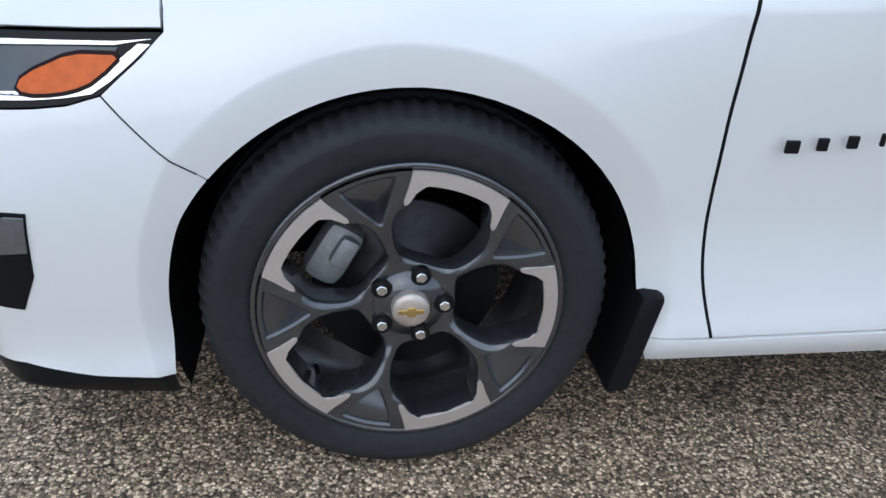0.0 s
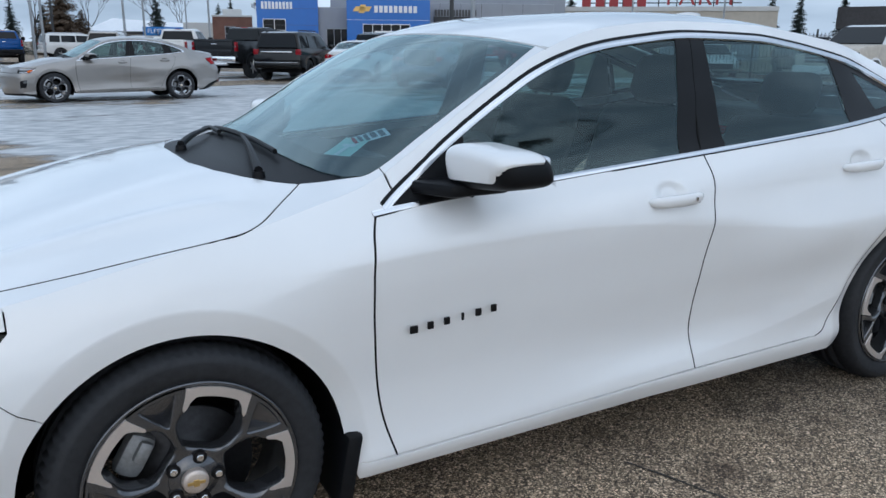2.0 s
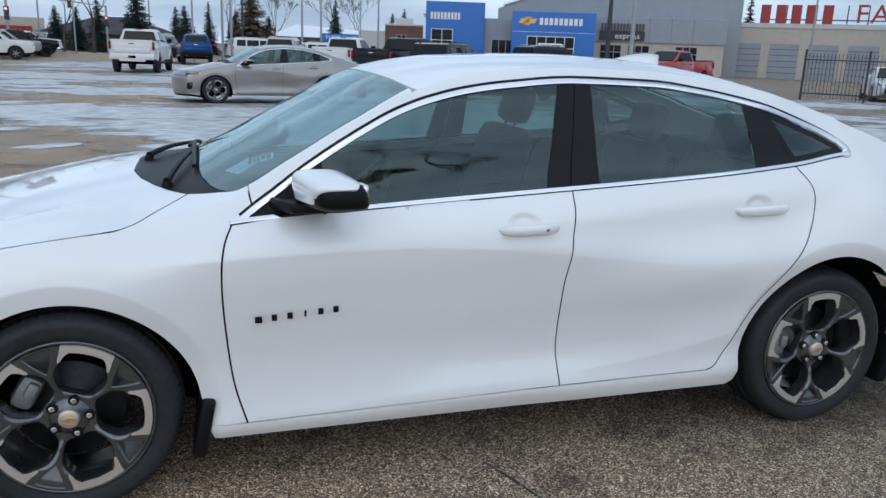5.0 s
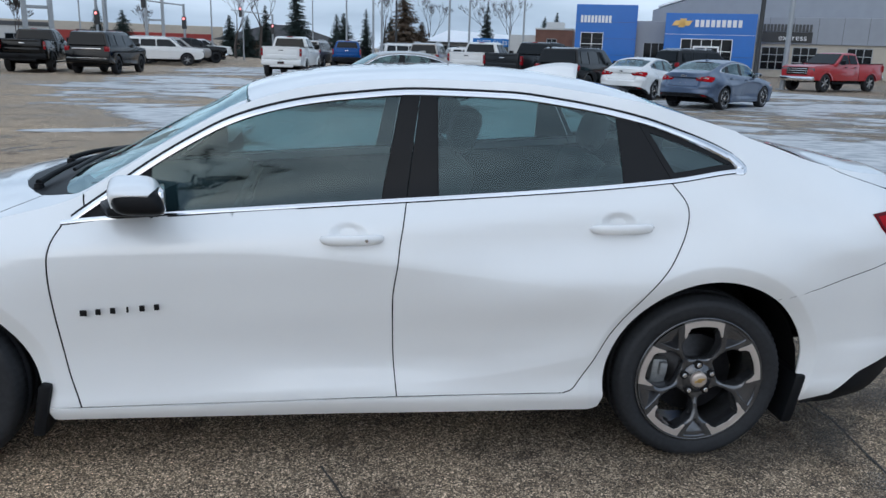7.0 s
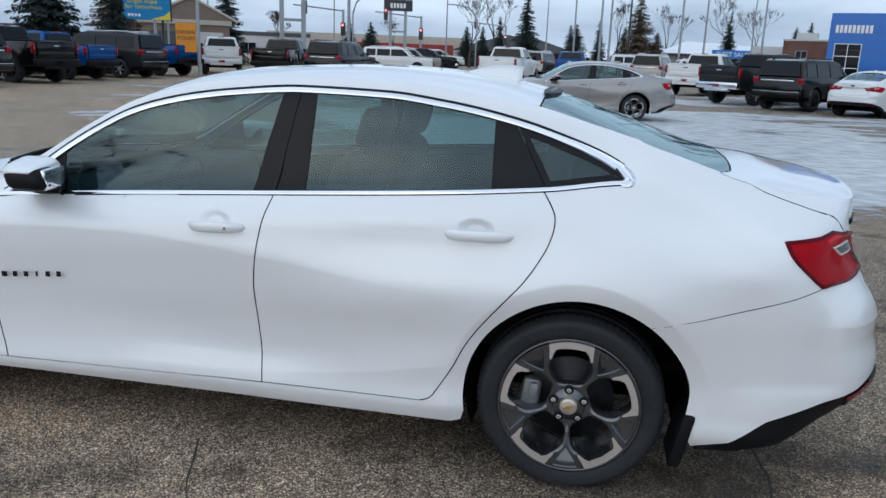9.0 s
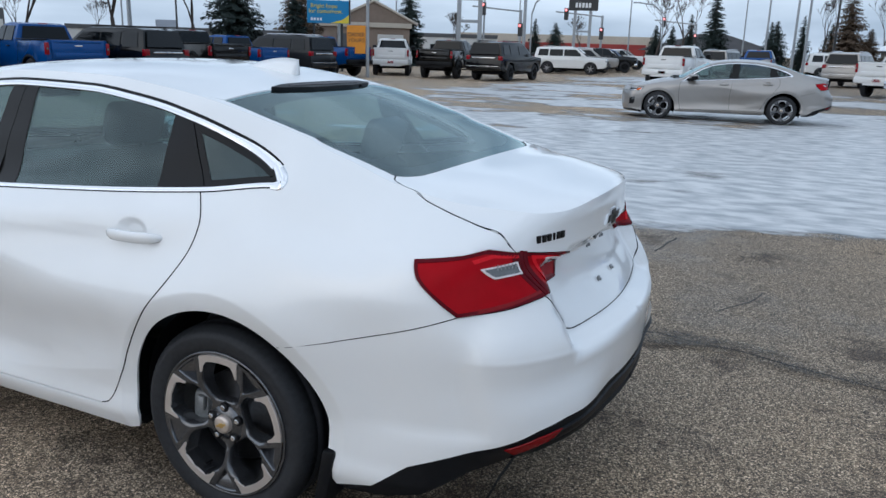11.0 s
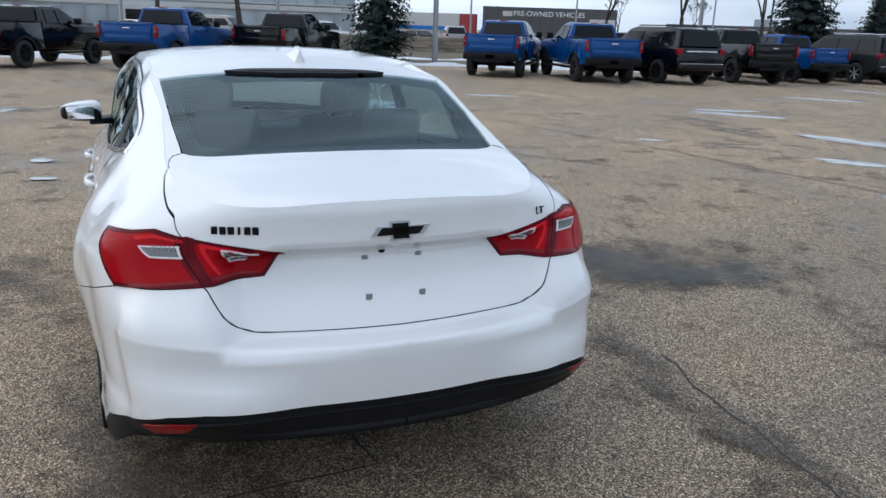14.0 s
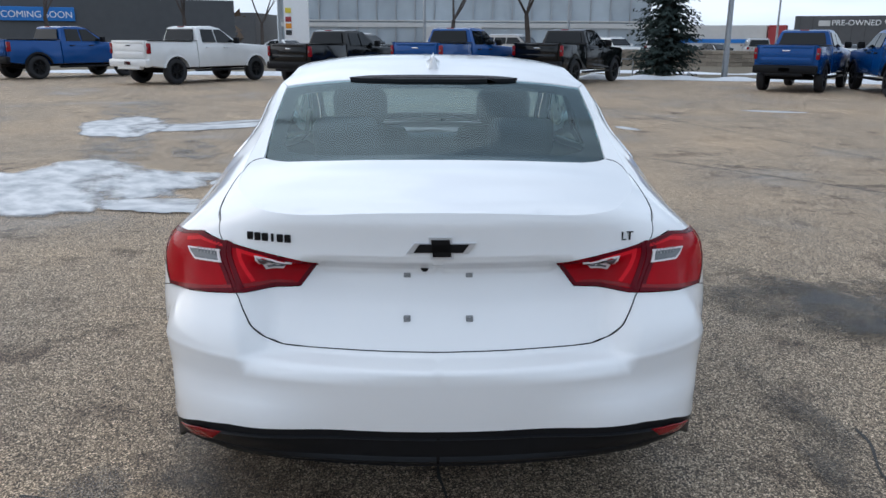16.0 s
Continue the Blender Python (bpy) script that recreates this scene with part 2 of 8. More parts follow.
def ground_material():
    m = bpy.data.materials.new("worn_asphalt")
    m.use_nodes = True
    n, l = m.node_tree.nodes, m.node_tree.links
    b = n["Principled BSDF"]
    co = n.new("ShaderNodeTexCoord")

    def tex(kind, scale, detail=4.0, rough=0.55):
        t = n.new(kind)
        t.inputs["Scale"].default_value = scale
        if kind == "ShaderNodeTexNoise":
            t.inputs["Detail"].default_value, t.inputs["Roughness"].default_value = detail, rough
        l.new(co.outputs["Object"], t.inputs["Vector"])
        return t

    def ramp(src, stops):
        r = n.new("ShaderNodeValToRGB")
        while len(r.color_ramp.elements) < len(stops):
            r.color_ramp.elements.new(0.5)
        for e, (p, c) in zip(r.color_ramp.elements, stops):
            e.position, e.color = p, (*c, 1)
        l.new(src, r.inputs["Fac"])
        return r.outputs["Color"]

    def mix(a, c, f, mode="MIX"):
        k = n.new("ShaderNodeMix")
        k.data_type, k.blend_type = "RGBA", mode
        l.new(a, k.inputs["A"])
        l.new(c, k.inputs["B"])
        if isinstance(f, float):
            k.inputs["Factor"].default_value = f
        else:
            l.new(f, k.inputs["Factor"])
        return k.outputs["Result"]
    stones = tex("ShaderNodeTexVoronoi", 175.0)
    stones2 = tex("ShaderNodeTexVoronoi", 90.0)
    sep = n.new("ShaderNodeSeparateColor")
    l.new(stones.outputs["Color"], sep.inputs["Color"])
    chips = ramp(sep.outputs["Red"], [(0.0, (0.040, 0.032, 0.024)), (0.35, (0.205, 0.166, 0.124)), (0.7, (0.48, 0.393, 0.30)), (1.0, (0.95, 0.83, 0.67))])
    rims = ramp(stones.outputs["Distance"], [(0.28, (1.08, 1.08, 1.08)), (0.62, (0.36, 0.35, 0.34))])
    sep2 = n.new("ShaderNodeSeparateColor")
    l.new(stones2.outputs["Color"], sep2.inputs["Color"])
    big = ramp(sep2.outputs["Green"], [(0.66, (0, 0, 0)), (0.70, (1, 1, 1))])
    heart = ramp(stones2.outputs["Distance"], [(0.42, (1, 1, 1)), (0.50, (0, 0, 0))])
    pick = mix(big, heart, 1.0, "MULTIPLY")
    chips2 = ramp(sep2.outputs["Red"], [(0.0, (0.06, 0.05, 0.042)), (0.5, (0.33, 0.267, 0.204)), (1.0, (0.88, 0.76, 0.62))])
    base = mix(mix(chips, rims, 0.9, "MULTIPLY"), chips2, pick)
    broad = tex("ShaderNodeTexNoise", 0.35, 6.0, 0.6)
    tone = ramp(broad.outputs["Fac"], [(0.3, (0.68, 0.66, 0.64)), (0.5, (1.04, 0.97, 0.89)), (0.7, (1.30, 1.16, 0.99))])
    base = mix(base, tone, 1.0, "MULTIPLY")
    spots = tex("ShaderNodeTexNoise", 1.7, 7.0, 0.72)
    oil = ramp(spots.outputs["Fac"], [(0.54, (1, 1, 1)), (0.64, (0.42, 0.39, 0.37))])
    base = mix(base, oil, 1.0, "MULTIPLY")
    # colour grades along x: paler by the sedan's nose, darker behind its tail
    along_x = n.new("ShaderNodeSeparateXYZ")
    l.new(co.outputs["Object"], along_x.inputs["Vector"])
    fade = n.new("ShaderNodeMapRange")
    fade.inputs["From Min"].default_value, fade.inputs["From Max"].default_value = -1.5, 5.0
    l.new(along_x.outputs["X"], fade.inputs["Value"])
    graded = ramp(fade.outputs["Result"], [(0.0, (1.22, 1.18, 1.12)), (0.5, (0.98, 0.97, 0.95)), (1.0, (0.84, 0.83, 0.81))])
    base = mix(base, graded, 1.0, "MULTIPLY")
    flecks = tex("ShaderNodeTexNoise", 9.0, 5.0, 0.7)
    tar = ramp(flecks.outputs["Fac"], [(0.60, (1, 1, 1)), (0.70, (0.45, 0.42, 0.40))])
    base = mix(base, tar, 1.0, "MULTIPLY")
    l.new(base, b.inputs["Base Color"])
    rr = ramp(broad.outputs["Fac"], [(0.34, (0.42, 0.42, 0.42)), (0.46, (0.78, 0.78, 0.78))])
    l.new(rr, b.inputs["Roughness"])
    bp = n.new("ShaderNodeBump")
    bp.inputs["Strength"].default_value, bp.inputs["Distance"].default_value = 0.6, 0.005
    inv = n.new("ShaderNodeMath")
    inv.operation = "ADD"
    l.new(stones.outputs["Distance"], inv.inputs[0])
    l.new(stones2.outputs["Distance"], inv.inputs[1])
    bp.invert = True
    l.new(inv.outputs[0], bp.inputs["Height"])
    l.new(bp.outputs["Normal"], b.inputs["Normal"])
    return m


ASPHALT = ground_material()
gv, gf = [], []
rings = [0.0, 4, 8, 14, 22, 34, 55, 90, 160, 300, 700, 2200]
for r in rings:
    for k in range(48):
        a = 2 * math.pi * k / 48
        gv.append((2 + r * math.cos(a), 4 + r * math.sin(a), 0.0))
for i in range(len(rings) - 1):
    for k in range(48):
        p, q = i * 48 + k, i * 48 + (k + 1) % 48
        gf.append((p, q, q + 48, p + 48) if i else (p, q + 48, p + 48))
ground = link_mesh("ground", gv, gf, ASPHALT)
tagged(ground, "worn brown-grey asphalt lot with exposed stones", "ground", kind="structure")

# ---- the white sedan: one skin of smooth curves, cut into its panels ----
XF, XR = -0.35, 3.0          # where the nose and the tail begin to curl in
LF, LR = 1.30, 1.50          # how far the curl reaches along the skin
NX, SWEEP = 5.5, 0.25

belt_z = smooth_curve([-1.1, -0.35, 0.0, 0.2, 0.35, 0.5, 0.87, 1.26, 1.69, 2.24, 2.70, 2.99, 3.2, 3.4, 3.6, 4.6],
                      [0.66, 0.755, 0.815, 0.855, 0.89, 0.922, 0.953, 0.981, 1.010, 1.048, 1.086, 1.122, 1.085, 1.05, 1.03, 1.02])
belt_w = smooth_curve([-1.1, -0.35, 0.0, 0.2, 0.35, 0.5, 1.0, 1.7, 2.3, 2.7, 3.0, 3.2, 3.4, 3.6, 4.6],
                      [0.86, 0.875, 0.885, 0.87, 0.85, 0.838, 0.826, 0.828, 0.821, 0.787, 0.752, 0.741, 0.746, 0.755, 0.72])
edge_z = smooth_curve([-1.1, -0.35, 0.0, 0.2, 0.35, 0.5, 0.7, 0.9, 1.12, 1.4, 1.75, 2.1, 2.4, 2.6, 2.85, 3.05, 3.23, 3.4, 3.6, 3.74, 3.85, 4.6],
                      [0.72, 0.81, 0.88, 0.912, 0.945, 0.985, 1.1, 1.225, 1.335, 1.405, 1.43, 1.425, 1.394, 1.364, 1.3, 1.245, 1.199, 1.142, 1.092, 1.074, 1.088, 1.088])
edge_w = smooth_curve([-1.1, -0.35, 0.0, 0.2, 0.35, 0.5, 0.7, 0.9, 1.12, 1.4, 2.4, 2.6, 2.85, 3.05, 3.23, 3.4, 3.6, 4.6],
                      [0.84, 0.85, 0.845, 0.82, 0.795, 0.78, 0.768, 0.748, 0.712, 0.654, 0.624, 0.637, 0.623, 0.614, 0.608, 0.624, 0.642, 0.63])
centre_z = smooth_curve([-1.0, -0.8, -0.6, -0.35, -0.1, 0.1, 0.25, 0.32, 0.5, 0.7, 0.9, 1.1, 1.25, 1.45, 1.9, 2.2, 2.4, 2.6, 2.7, 3.0, 3.3, 3.38, 3.5, 3.65, 3.76, 3.85],
                        [0.64, 0.745, 0.815, 0.882, 0.945, 0.985, 1.003, 1.010, 1.087, 1.195, 1.30, 1.398, 1.432, 1.458, 1.478, 1.466, 1.445, 1.405, 1.377, 1.278, 1.180, 1.164, 1.150, 1.122, 1.104, 1.086])
plan = smooth_curve([-1.1, -0.35, 0.2, 1.4, 2.6, 3.0, 3.4, 4.6], [0.985, 0.988, 0.995, 1.0, 0.997, 0.986, 0.98, 0.955])
tail_x = smooth_curve([0.15, 0.30, 0.41, 0.55, 0.635, 0.652, 0.72, 0.80, 0.93, 1.0, 1.05, 1.1], [3.82, 3.91, 3.955, 3.980, 3.984, 3.976, 3.931, 3.888, 3.853, 3.848, 3.85, 3.84])
nose_x = smooth_curve([0.15, 0.35, 0.55, 0.68, 0.80, 1.1], [-0.90, -0.955, -0.96, -0.93, -0.86, -0.80])
hips = smooth_curve([1.5, 2.0, 2.4, 2.8, 3.05, 3.25, 3.45, 3.8], [0.0, 0.018, 0.030, 0.044, 0.046, 0.028, 0.006, 0.0])
waist = smooth_curve([1.2, 1.7, 2.2, 2.6, 3.0, 3.4], [0.0, 0.001, 0.023, 0.027, 0.015, 0.0])
corner = smooth_curve([3.1, 3.3, 3.42, 3.54, 3.64, 3.72, 3.80, 3.88, 3.97], [0.0, -0.0093, -0.0169, -0.0215, -0.0280, -0.0001, 0.0140, 0.0148, 0.0])
crease_z = smooth_curve([0.1, 0.37, 0.72, 1.075, 1.356, 1.65, 2.06, 2.39, 2.6], [0.795, 0.813, 0.830, 0.837, 0.824, 0.792, 0.743, 0.707, 0.69])
fold_z = smooth_curve([0.5, 1.27, 1.67, 1.88, 2.1, 2.31, 2.45], [0.29, 0.316, 0.330, 0.345, 0.38, 0.426, 0.46])
LOW_H = np.array([0.10, 0.205, 0.26, 0.33, 0.50, 0.70, 0.84, 0.93])
LOW_W = np.array([0.80, 0.868, 0.893, 0.888, 0.905, 0.924, 0.921, 0.902])
HANDLES = [(1.487, 0.902), (2.465, 0.941)]
ARCHES = [(0.0, 0.301, 0.394), (2.848, 0.337, 0.400)]


def half_width(x, z):
    """Half the body's width at each x and z of two arrays, sill to roof edge."""
    x, z = np.atleast_1d(np.asarray(x, float)), np.atleast_1d(np.asarray(z, float))
    bz, bw, ez, ew, p = belt_z(x), belt_w(x), edge_z(x), edge_w(x), plan(x)
    nodes_z = [h * bz for h in LOW_H] + [bz, bz + (ez - bz) * 0.5, ez, ez + 0.1]
    nodes_w = [w * p for w in LOW_W] + [bw, (bw + ew) / 2 + 0.010 * np.clip((ez - bz) / 0.4, 0, 1), ew, ew - 0.12]
    # the hips: fuller over the rear wheel, drawn in below the rear side windows
    for i in range(6):
        nodes_w[i] = nodes_w[i] + hips(x)
    for i in (6, 7):
        nodes_w[i] = nodes_w[i] - waist(x)
    nodes_w[7] = nodes_w[7] * 0.6 + 0.4 * (nodes_w[6] + bw) / 2 + 0.004
    # the rear shoulder falls in straight to the quarter window
    haunch = step(2.45, 3.0, x) * step(3.8, 3.15, x)
    nodes_w[7] = nodes_w[7] * (1 - haunch) + haunch * (0.42 * nodes_w[6] + 0.58 * bw)
    zz, ww = np.array(nodes_z), np.array(nodes_w)
    h, d = np.diff(zz, axis=0), np.diff(ww, axis=0) / np.maximum(np.diff(zz, axis=0), 1e-5)
    m = np.zeros_like(zz)
    m[0], m[-1] = d[0], d[-1]
    m[1:-1] = (d[:-1] * h[1:] + d[1:] * h[:-1]) / (h[1:] + h[:-1])
    i = np.clip((z[None, :] > zz[1:-1]).sum(0), 0, len(zz) - 2)
    k = np.arange(len(x))
    t = np.clip((z - zz[i, k]) / h[i, k], 0, 1)
    return (ww[i, k] * (1 + 2 * t) * (1 - t) ** 2 + h[i, k] * m[i, k] * t * (1 - t) ** 2 + ww[i + 1, k] * t * t * (3 - 2 * t) + h[i, k] * m[i + 1, k] * t * t * (t - 1))


def tail_rise(y):
    return 0.034 + 0.022 * (y / 0.8) ** 2


def skin(q):
    """Points of the side skin, for rows (s, z); s runs along the flank and curls round nose and tail to the middle. y is positive."""
    q = np.asarray(q, float)
    s, z = q[:, 0], q[:, 1]
    rear, front = s > XR, s < XF
    a = np.full(len(s), np.pi / 2)
    a[rear] = (np.pi / 2) * (1 - (s[rear] - XR) / LR)
    a[front] = (np.pi / 2) * (1 - (XF - s[front]) / LF)
    c, sn = np.cos(a), np.sin(a)
    r = (np.abs(c) ** NX + np.abs(sn) ** NX) ** (-1 / NX)
    c, sn = c * r, sn * r
    # the bumper's crease rises towards its corners
    up = tail_rise(half_width(np.where(rear, XR + 0.9 * c, s), z) * sn) * step(0.44, 0.62, z) * step(0.85, 0.73, z)
    x = np.where(rear, XR + (tail_x(z - up) - XR) * c, np.where(front, XF + (nose_x(z) - XF) * c, s))
    y = half_width(x, z) * sn
    x = x - np.where(rear, SWEEP * (y * c) ** 2, 0) + np.where(front, 0.30 * (y * c) ** 2, 0)
    # the plate recess and the step above the rear bumper
    rec = step(0.56, 0.46, y) * step(0.665, 0.70, z) * step(0.945, 0.92, z) * rear
    x = x - 0.066 * rec
    # the squarer corner of the rear bumper and its lower lip, flaring a little
    y = y + corner(x) * rear * step(0.36, 0.48, z) * step(0.97, 0.79, z) * step(0.30, 0.60, y)
    x = x + rear * step(0.25, 0.55, y) * c * (0.0283 * step(0.66, 0.80, z) * step(0.95, 0.82, z) + 0.0343 * step(0.62, 0.50, z) * step(0.36, 0.46, z))
    lip = 0.010 * rear * step(0.50, 0.425, z) * step(3.28, 3.5, s)
    x, y = x + lip * c, y + lip * step(0.3, 0.7, y)
    # the wheel arches' chamfered lips
    for ax, az, ar in ARCHES:
        d = np.hypot(s - ax, z - az)
        y = y - 0.019 * (np.hypot(np.maximum(ar + 0.062 - d, 0) / 0.062, 0.04) - 0.04) * (s > -0.7)
    # the crease along the doors: below it the flank turns under, hollow, and comes back above the sill
    fall = crease_z(s) - z
    fade = step(0.10, 0.50, s) * (0.35 + 0.65 * step(2.15, 1.65, s)) * step(2.62, 2.25, s)
    u = np.clip((np.hypot(fall, 0.003) + fall) / 2 / 0.30, 0, 1)
    y = y + fade * (0.008 * step(-0.10, 0.0, fall) - 0.029 * (1 - (1 - u) ** 2) * step(0.56, 0.34, fall))
    # the low fold over the sill, rising towards the rear wheel
    rise = z - fold_z(s)
    k = np.clip((np.hypot(rise, 0.003) + rise) / 2 / 0.075, 0, 1)
    y = y - 0.011 * step(0.6, 1.4, s) * step(2.46, 2.32, s) * k * step(0.30, 0.10, rise) + 0.006 * step(0.6, 1.4, s) * step(2.46, 2.32, s) * step(-0.10, 0.0, rise) * step(0.25, 0.0, rise)
    # the hollows behind the door handles
    for cx, cz in HANDLES:
        y = y - 0.016 * np.clip(1.25 - ((s - cx) / 0.062) ** 2 - ((z - cz) / 0.038) ** 2, 0, 1) ** 1.3
    return np.stack([x, y, z], 1)


def s_at(x, y, z):
    """The place along the skin of a point of the tail or nose."""
    ss = np.linspace(XR, XR + LR, 400) if x > 1 else np.linspace(XF, XF - LF, 400)
    p = skin(np.stack([ss, np.full(400, z)], 1))
    return float(ss[np.argmin((p[:, 0] - x) ** 2 * 0.5 + (p[:, 1] - abs(y)) ** 2)])


def s_y(y, z):
    """The place along the tail's skin at a distance y from the middle."""
    ss = np.linspace(XR + 0.35, XR + LR, 500)
    p = skin(np.stack([ss, np.full(500, z)], 1))
    return float(ss[np.argmin(np.abs(p[:, 1] - abs(y)))])


_s = np.concatenate([np.linspace(XF - LF, XF, 80), np.linspace(XF + 0.01, XR - 0.01, 160), np.linspace(XR, XR + LR, 120)])


def edge_line(s):
    """The height of the skin's upper edge along s."""
    s = np.asarray(s, float)
    x = np.where(s > XR, XR + 0.845 * np.sin(np.clip((s - XR) / LR, 0, 1) * np.pi / 2) ** 0.8, np.where(s < XF, XF - 0.5 * np.clip((XF - s) / LF, 0, 1), s))
    return edge_z(x)


_e = skin(np.stack([_s, edge_line(_s)], 1))
_o = np.argsort(_e[:, 0])
EX, EY, EZ = _e[_o, 0], _e[_o, 1], _e[_o, 2]


def top(q):
    """Points of hood, screens, roof and boot, for rows (x, y)."""
    q = np.asarray(q, float)
    x, y = q[:, 0], q[:, 1]
    w, ze = np.maximum(np.interp(x, EX, EY), 0.02), np.interp(x, EX, EZ)
    u = np.clip(np.abs(y) / w, 0, 1)
    zc = np.maximum(centre_z(x), ze)
    p = 2.2 + 0.8 * step(0.45, 0.25, x) * step(-0.6, -0.2, x) + 0.9 * step(1.0, 1.5, x) * step(2.9, 2.4, x) + 1.6 * step(3.3, 3.6, x)
    z = ze + (zc - ze) * (1 - u ** p)
    # the hood's two raised folds
    z = z + 0.010 * step(0.25, 0.1, x) * step(-0.95, -0.5, x) * np.exp(-((np.abs(y) - 0.62 - 0.10 * (x + 0.2)) / 0.045) ** 2)
    return np.stack([x, y, z], 1)


def inside(poly, p):
    r = np.zeros(len(p), bool)
    a, b = poly, np.roll(poly, -1, 0)
    for (x0, y0), (x1, y1) in zip(a, b):
        if y0 != y1:
            k = (p[:, 1] < y0) != (p[:, 1] < y1)
            r ^= k & (p[:, 0] < (x1 - x0) * (p[:, 1] - y0) / (y1 - y0) + x0)
    return r


def dense(poly, d):
    poly = np.asarray(poly, float)
    out = []
    for a, b in zip(poly, np.roll(poly, -1, 0)):
        n = max(1, int(np.ceil(np.hypot(*(b - a)) / d)))
        out += [a + (b - a) * k / n for k in range(n)]
    return np.array(out)


def shrink(poly, d):
    """The outline moved inwards by d."""
    p = np.asarray(poly, float)
    area = np.sum(p[:, 0] * np.roll(p[:, 1], -1) - np.roll(p[:, 0], -1) * p[:, 1])
    sg = 1 if area > 0 else -1
    e = np.roll(p, -1, 0) - p
    e = e / np.maximum(np.hypot(e[:, 0], e[:, 1])[:, None], 1e-9)
    nrm = np.stack([-e[:, 1], e[:, 0]], 1) * sg
    n2 = nrm + np.roll(nrm, 1, 0)
    n2 = n2 / np.maximum((n2 ** 2).sum(1)[:, None] / 2, 0.35)
    return p + n2 * d


from mathutils.geometry import delaunay_2d_cdt


def panel_data(poly, surf, grid=0.035, gap=0.0015, thick=0.012, lift=0.0, holes=(), e=0.004):
    """Verts, normals and faces of a piece of skin with a folded-in edge. Outline and holes lie in the skin's own two directions."""
    loops = [dense(shrink(np.asarray(poly, float), gap) if gap else poly, grid * 0.6)]
    loops += [dense(shrink(np.asarray(h, float), -gap) if gap else h, grid * 0.6) for h in holes]
    if surf is skin and gap:
        for lp in loops:
            lp[np.abs(lp[:, 0] - (XR + LR)) < 2.5 * gap, 0] = XR + LR
            lp[np.abs(lp[:, 0] - (XF - LF)) < 2.5 * gap, 0] = XF - LF
    lo, hi = loops[0].min(0), loops[0].max(0)
    gx, gy = np.meshgrid(np.arange(lo[0] + grid / 2, hi[0], grid), np.arange(lo[1] + grid / 2, hi[1], grid))
    g = np.stack([gx.ravel(), gy.ravel()], 1)
    keep = inside(loops[0], g)
    for h in loops[1:]:
        keep &= ~inside(h, g)
    g = g[keep]
    if surf is skin:
        # rows of points on both sides of the folds, so that they stay crisp
        ss = np.arange(0.16, 2.42, 0.022)
        fold = [np.stack([ss, f(ss) + k], 1) for f in (crease_z, fold_z) for k in (-0.006, 0.005)]
        an = np.radians(np.arange(-30, 212, 2.6))
        for ax, az, ar in ARCHES:
            fold += [np.stack([ax + (ar + k) * np.cos(an), az + (ar + k) * np.sin(an)], 1) for k in (0.056, 0.067)]
        ts = np.arange(XR + 0.62, XR + LR, 0.02)
        tz = tail_rise(skin(np.stack([ts, np.full(len(ts), 0.69)], 1))[:, 1])
        fold += [np.stack([ts, zz + tz], 1) for zz in (0.630, 0.643, 0.655)]
        for cx, cz in HANDLES:
            hx, hz = np.meshgrid(np.arange(cx - 0.076, cx + 0.077, 0.0085), np.arange(cz - 0.046, cz + 0.047, 0.0075))
            fold.append(np.stack([hx.ravel(), hz.ravel()], 1))
        fold = np.concatenate(fold)
        ok = inside(loops[0], fold)
        for h in loops[1:]:
            ok &= ~inside(h, fold)
        fold = fold[ok]
        if len(fold) and len(g):
            near = np.min(np.hypot(g[:, None, 0] - fold[None, :, 0], g[:, None, 1] - fold[None, :, 1]), 1)
            g = np.concatenate([g[near > 0.016], fold])
    ring = np.concatenate(loops)
    if len(g):
        dist = np.min(np.hypot(g[:, None, 0] - ring[None, :, 0], g[:, None, 1] - ring[None, :, 1]), 1)
        g = g[dist > min(grid * 0.4, 0.010)] if surf is skin else g[dist > grid * 0.4]
    pts = np.concatenate([ring, g])
    edges, k = [], 0
    for lp in loops:
        edges += [(k + i, k + (i + 1) % len(lp)) for i in range(len(lp))]
        k += len(lp)
    out = delaunay_2d_cdt([Vector(p) for p in pts], edges, [], 0, 1e-7)
    v2 = np.array([tuple(v) for v in out[0]])
    tri = [f for f in out[2]]
    cen = np.array([v2[list(f)].mean(0) for f in tri])
    ok = inside(loops[0], cen)
    for h in loops[1:]:
        ok &= ~inside(h, cen)
    tri = [f for f, o in zip(tri, ok) if o]
    p = surf(v2)
    du = surf(v2 + [e, 0]) - surf(v2 - [e, 0])
    dv = surf(v2 + [0, e]) - surf(v2 - [0, e])
    nn = np.cross(du, dv)
    nn /= np.maximum(np.linalg.norm(nn, axis=1)[:, None], 1e-12)
    if surf is skin:
        k = np.where(v2[:, 0] > 1.3, np.clip((v2[:, 0] - XR) / LR, 0, 1), -np.clip((XF - v2[:, 0]) / LF, 0, 1))
        k = np.clip(k * 2.0, -1, 1)
        flip = nn[:, 1] * (1 - np.abs(k)) + nn[:, 0] * k < 0
    else:
        flip = nn[:, 2] < 0
    nn[flip] *= -1
    p = p + nn * lift
    faces = []
    for f in tri:
        a, b, c = (p[i] for i in f[:3])
        faces.append(tuple(f) if np.dot(np.cross(b - a, c - a), nn[f[0]]) > 0 else tuple(reversed(f)))
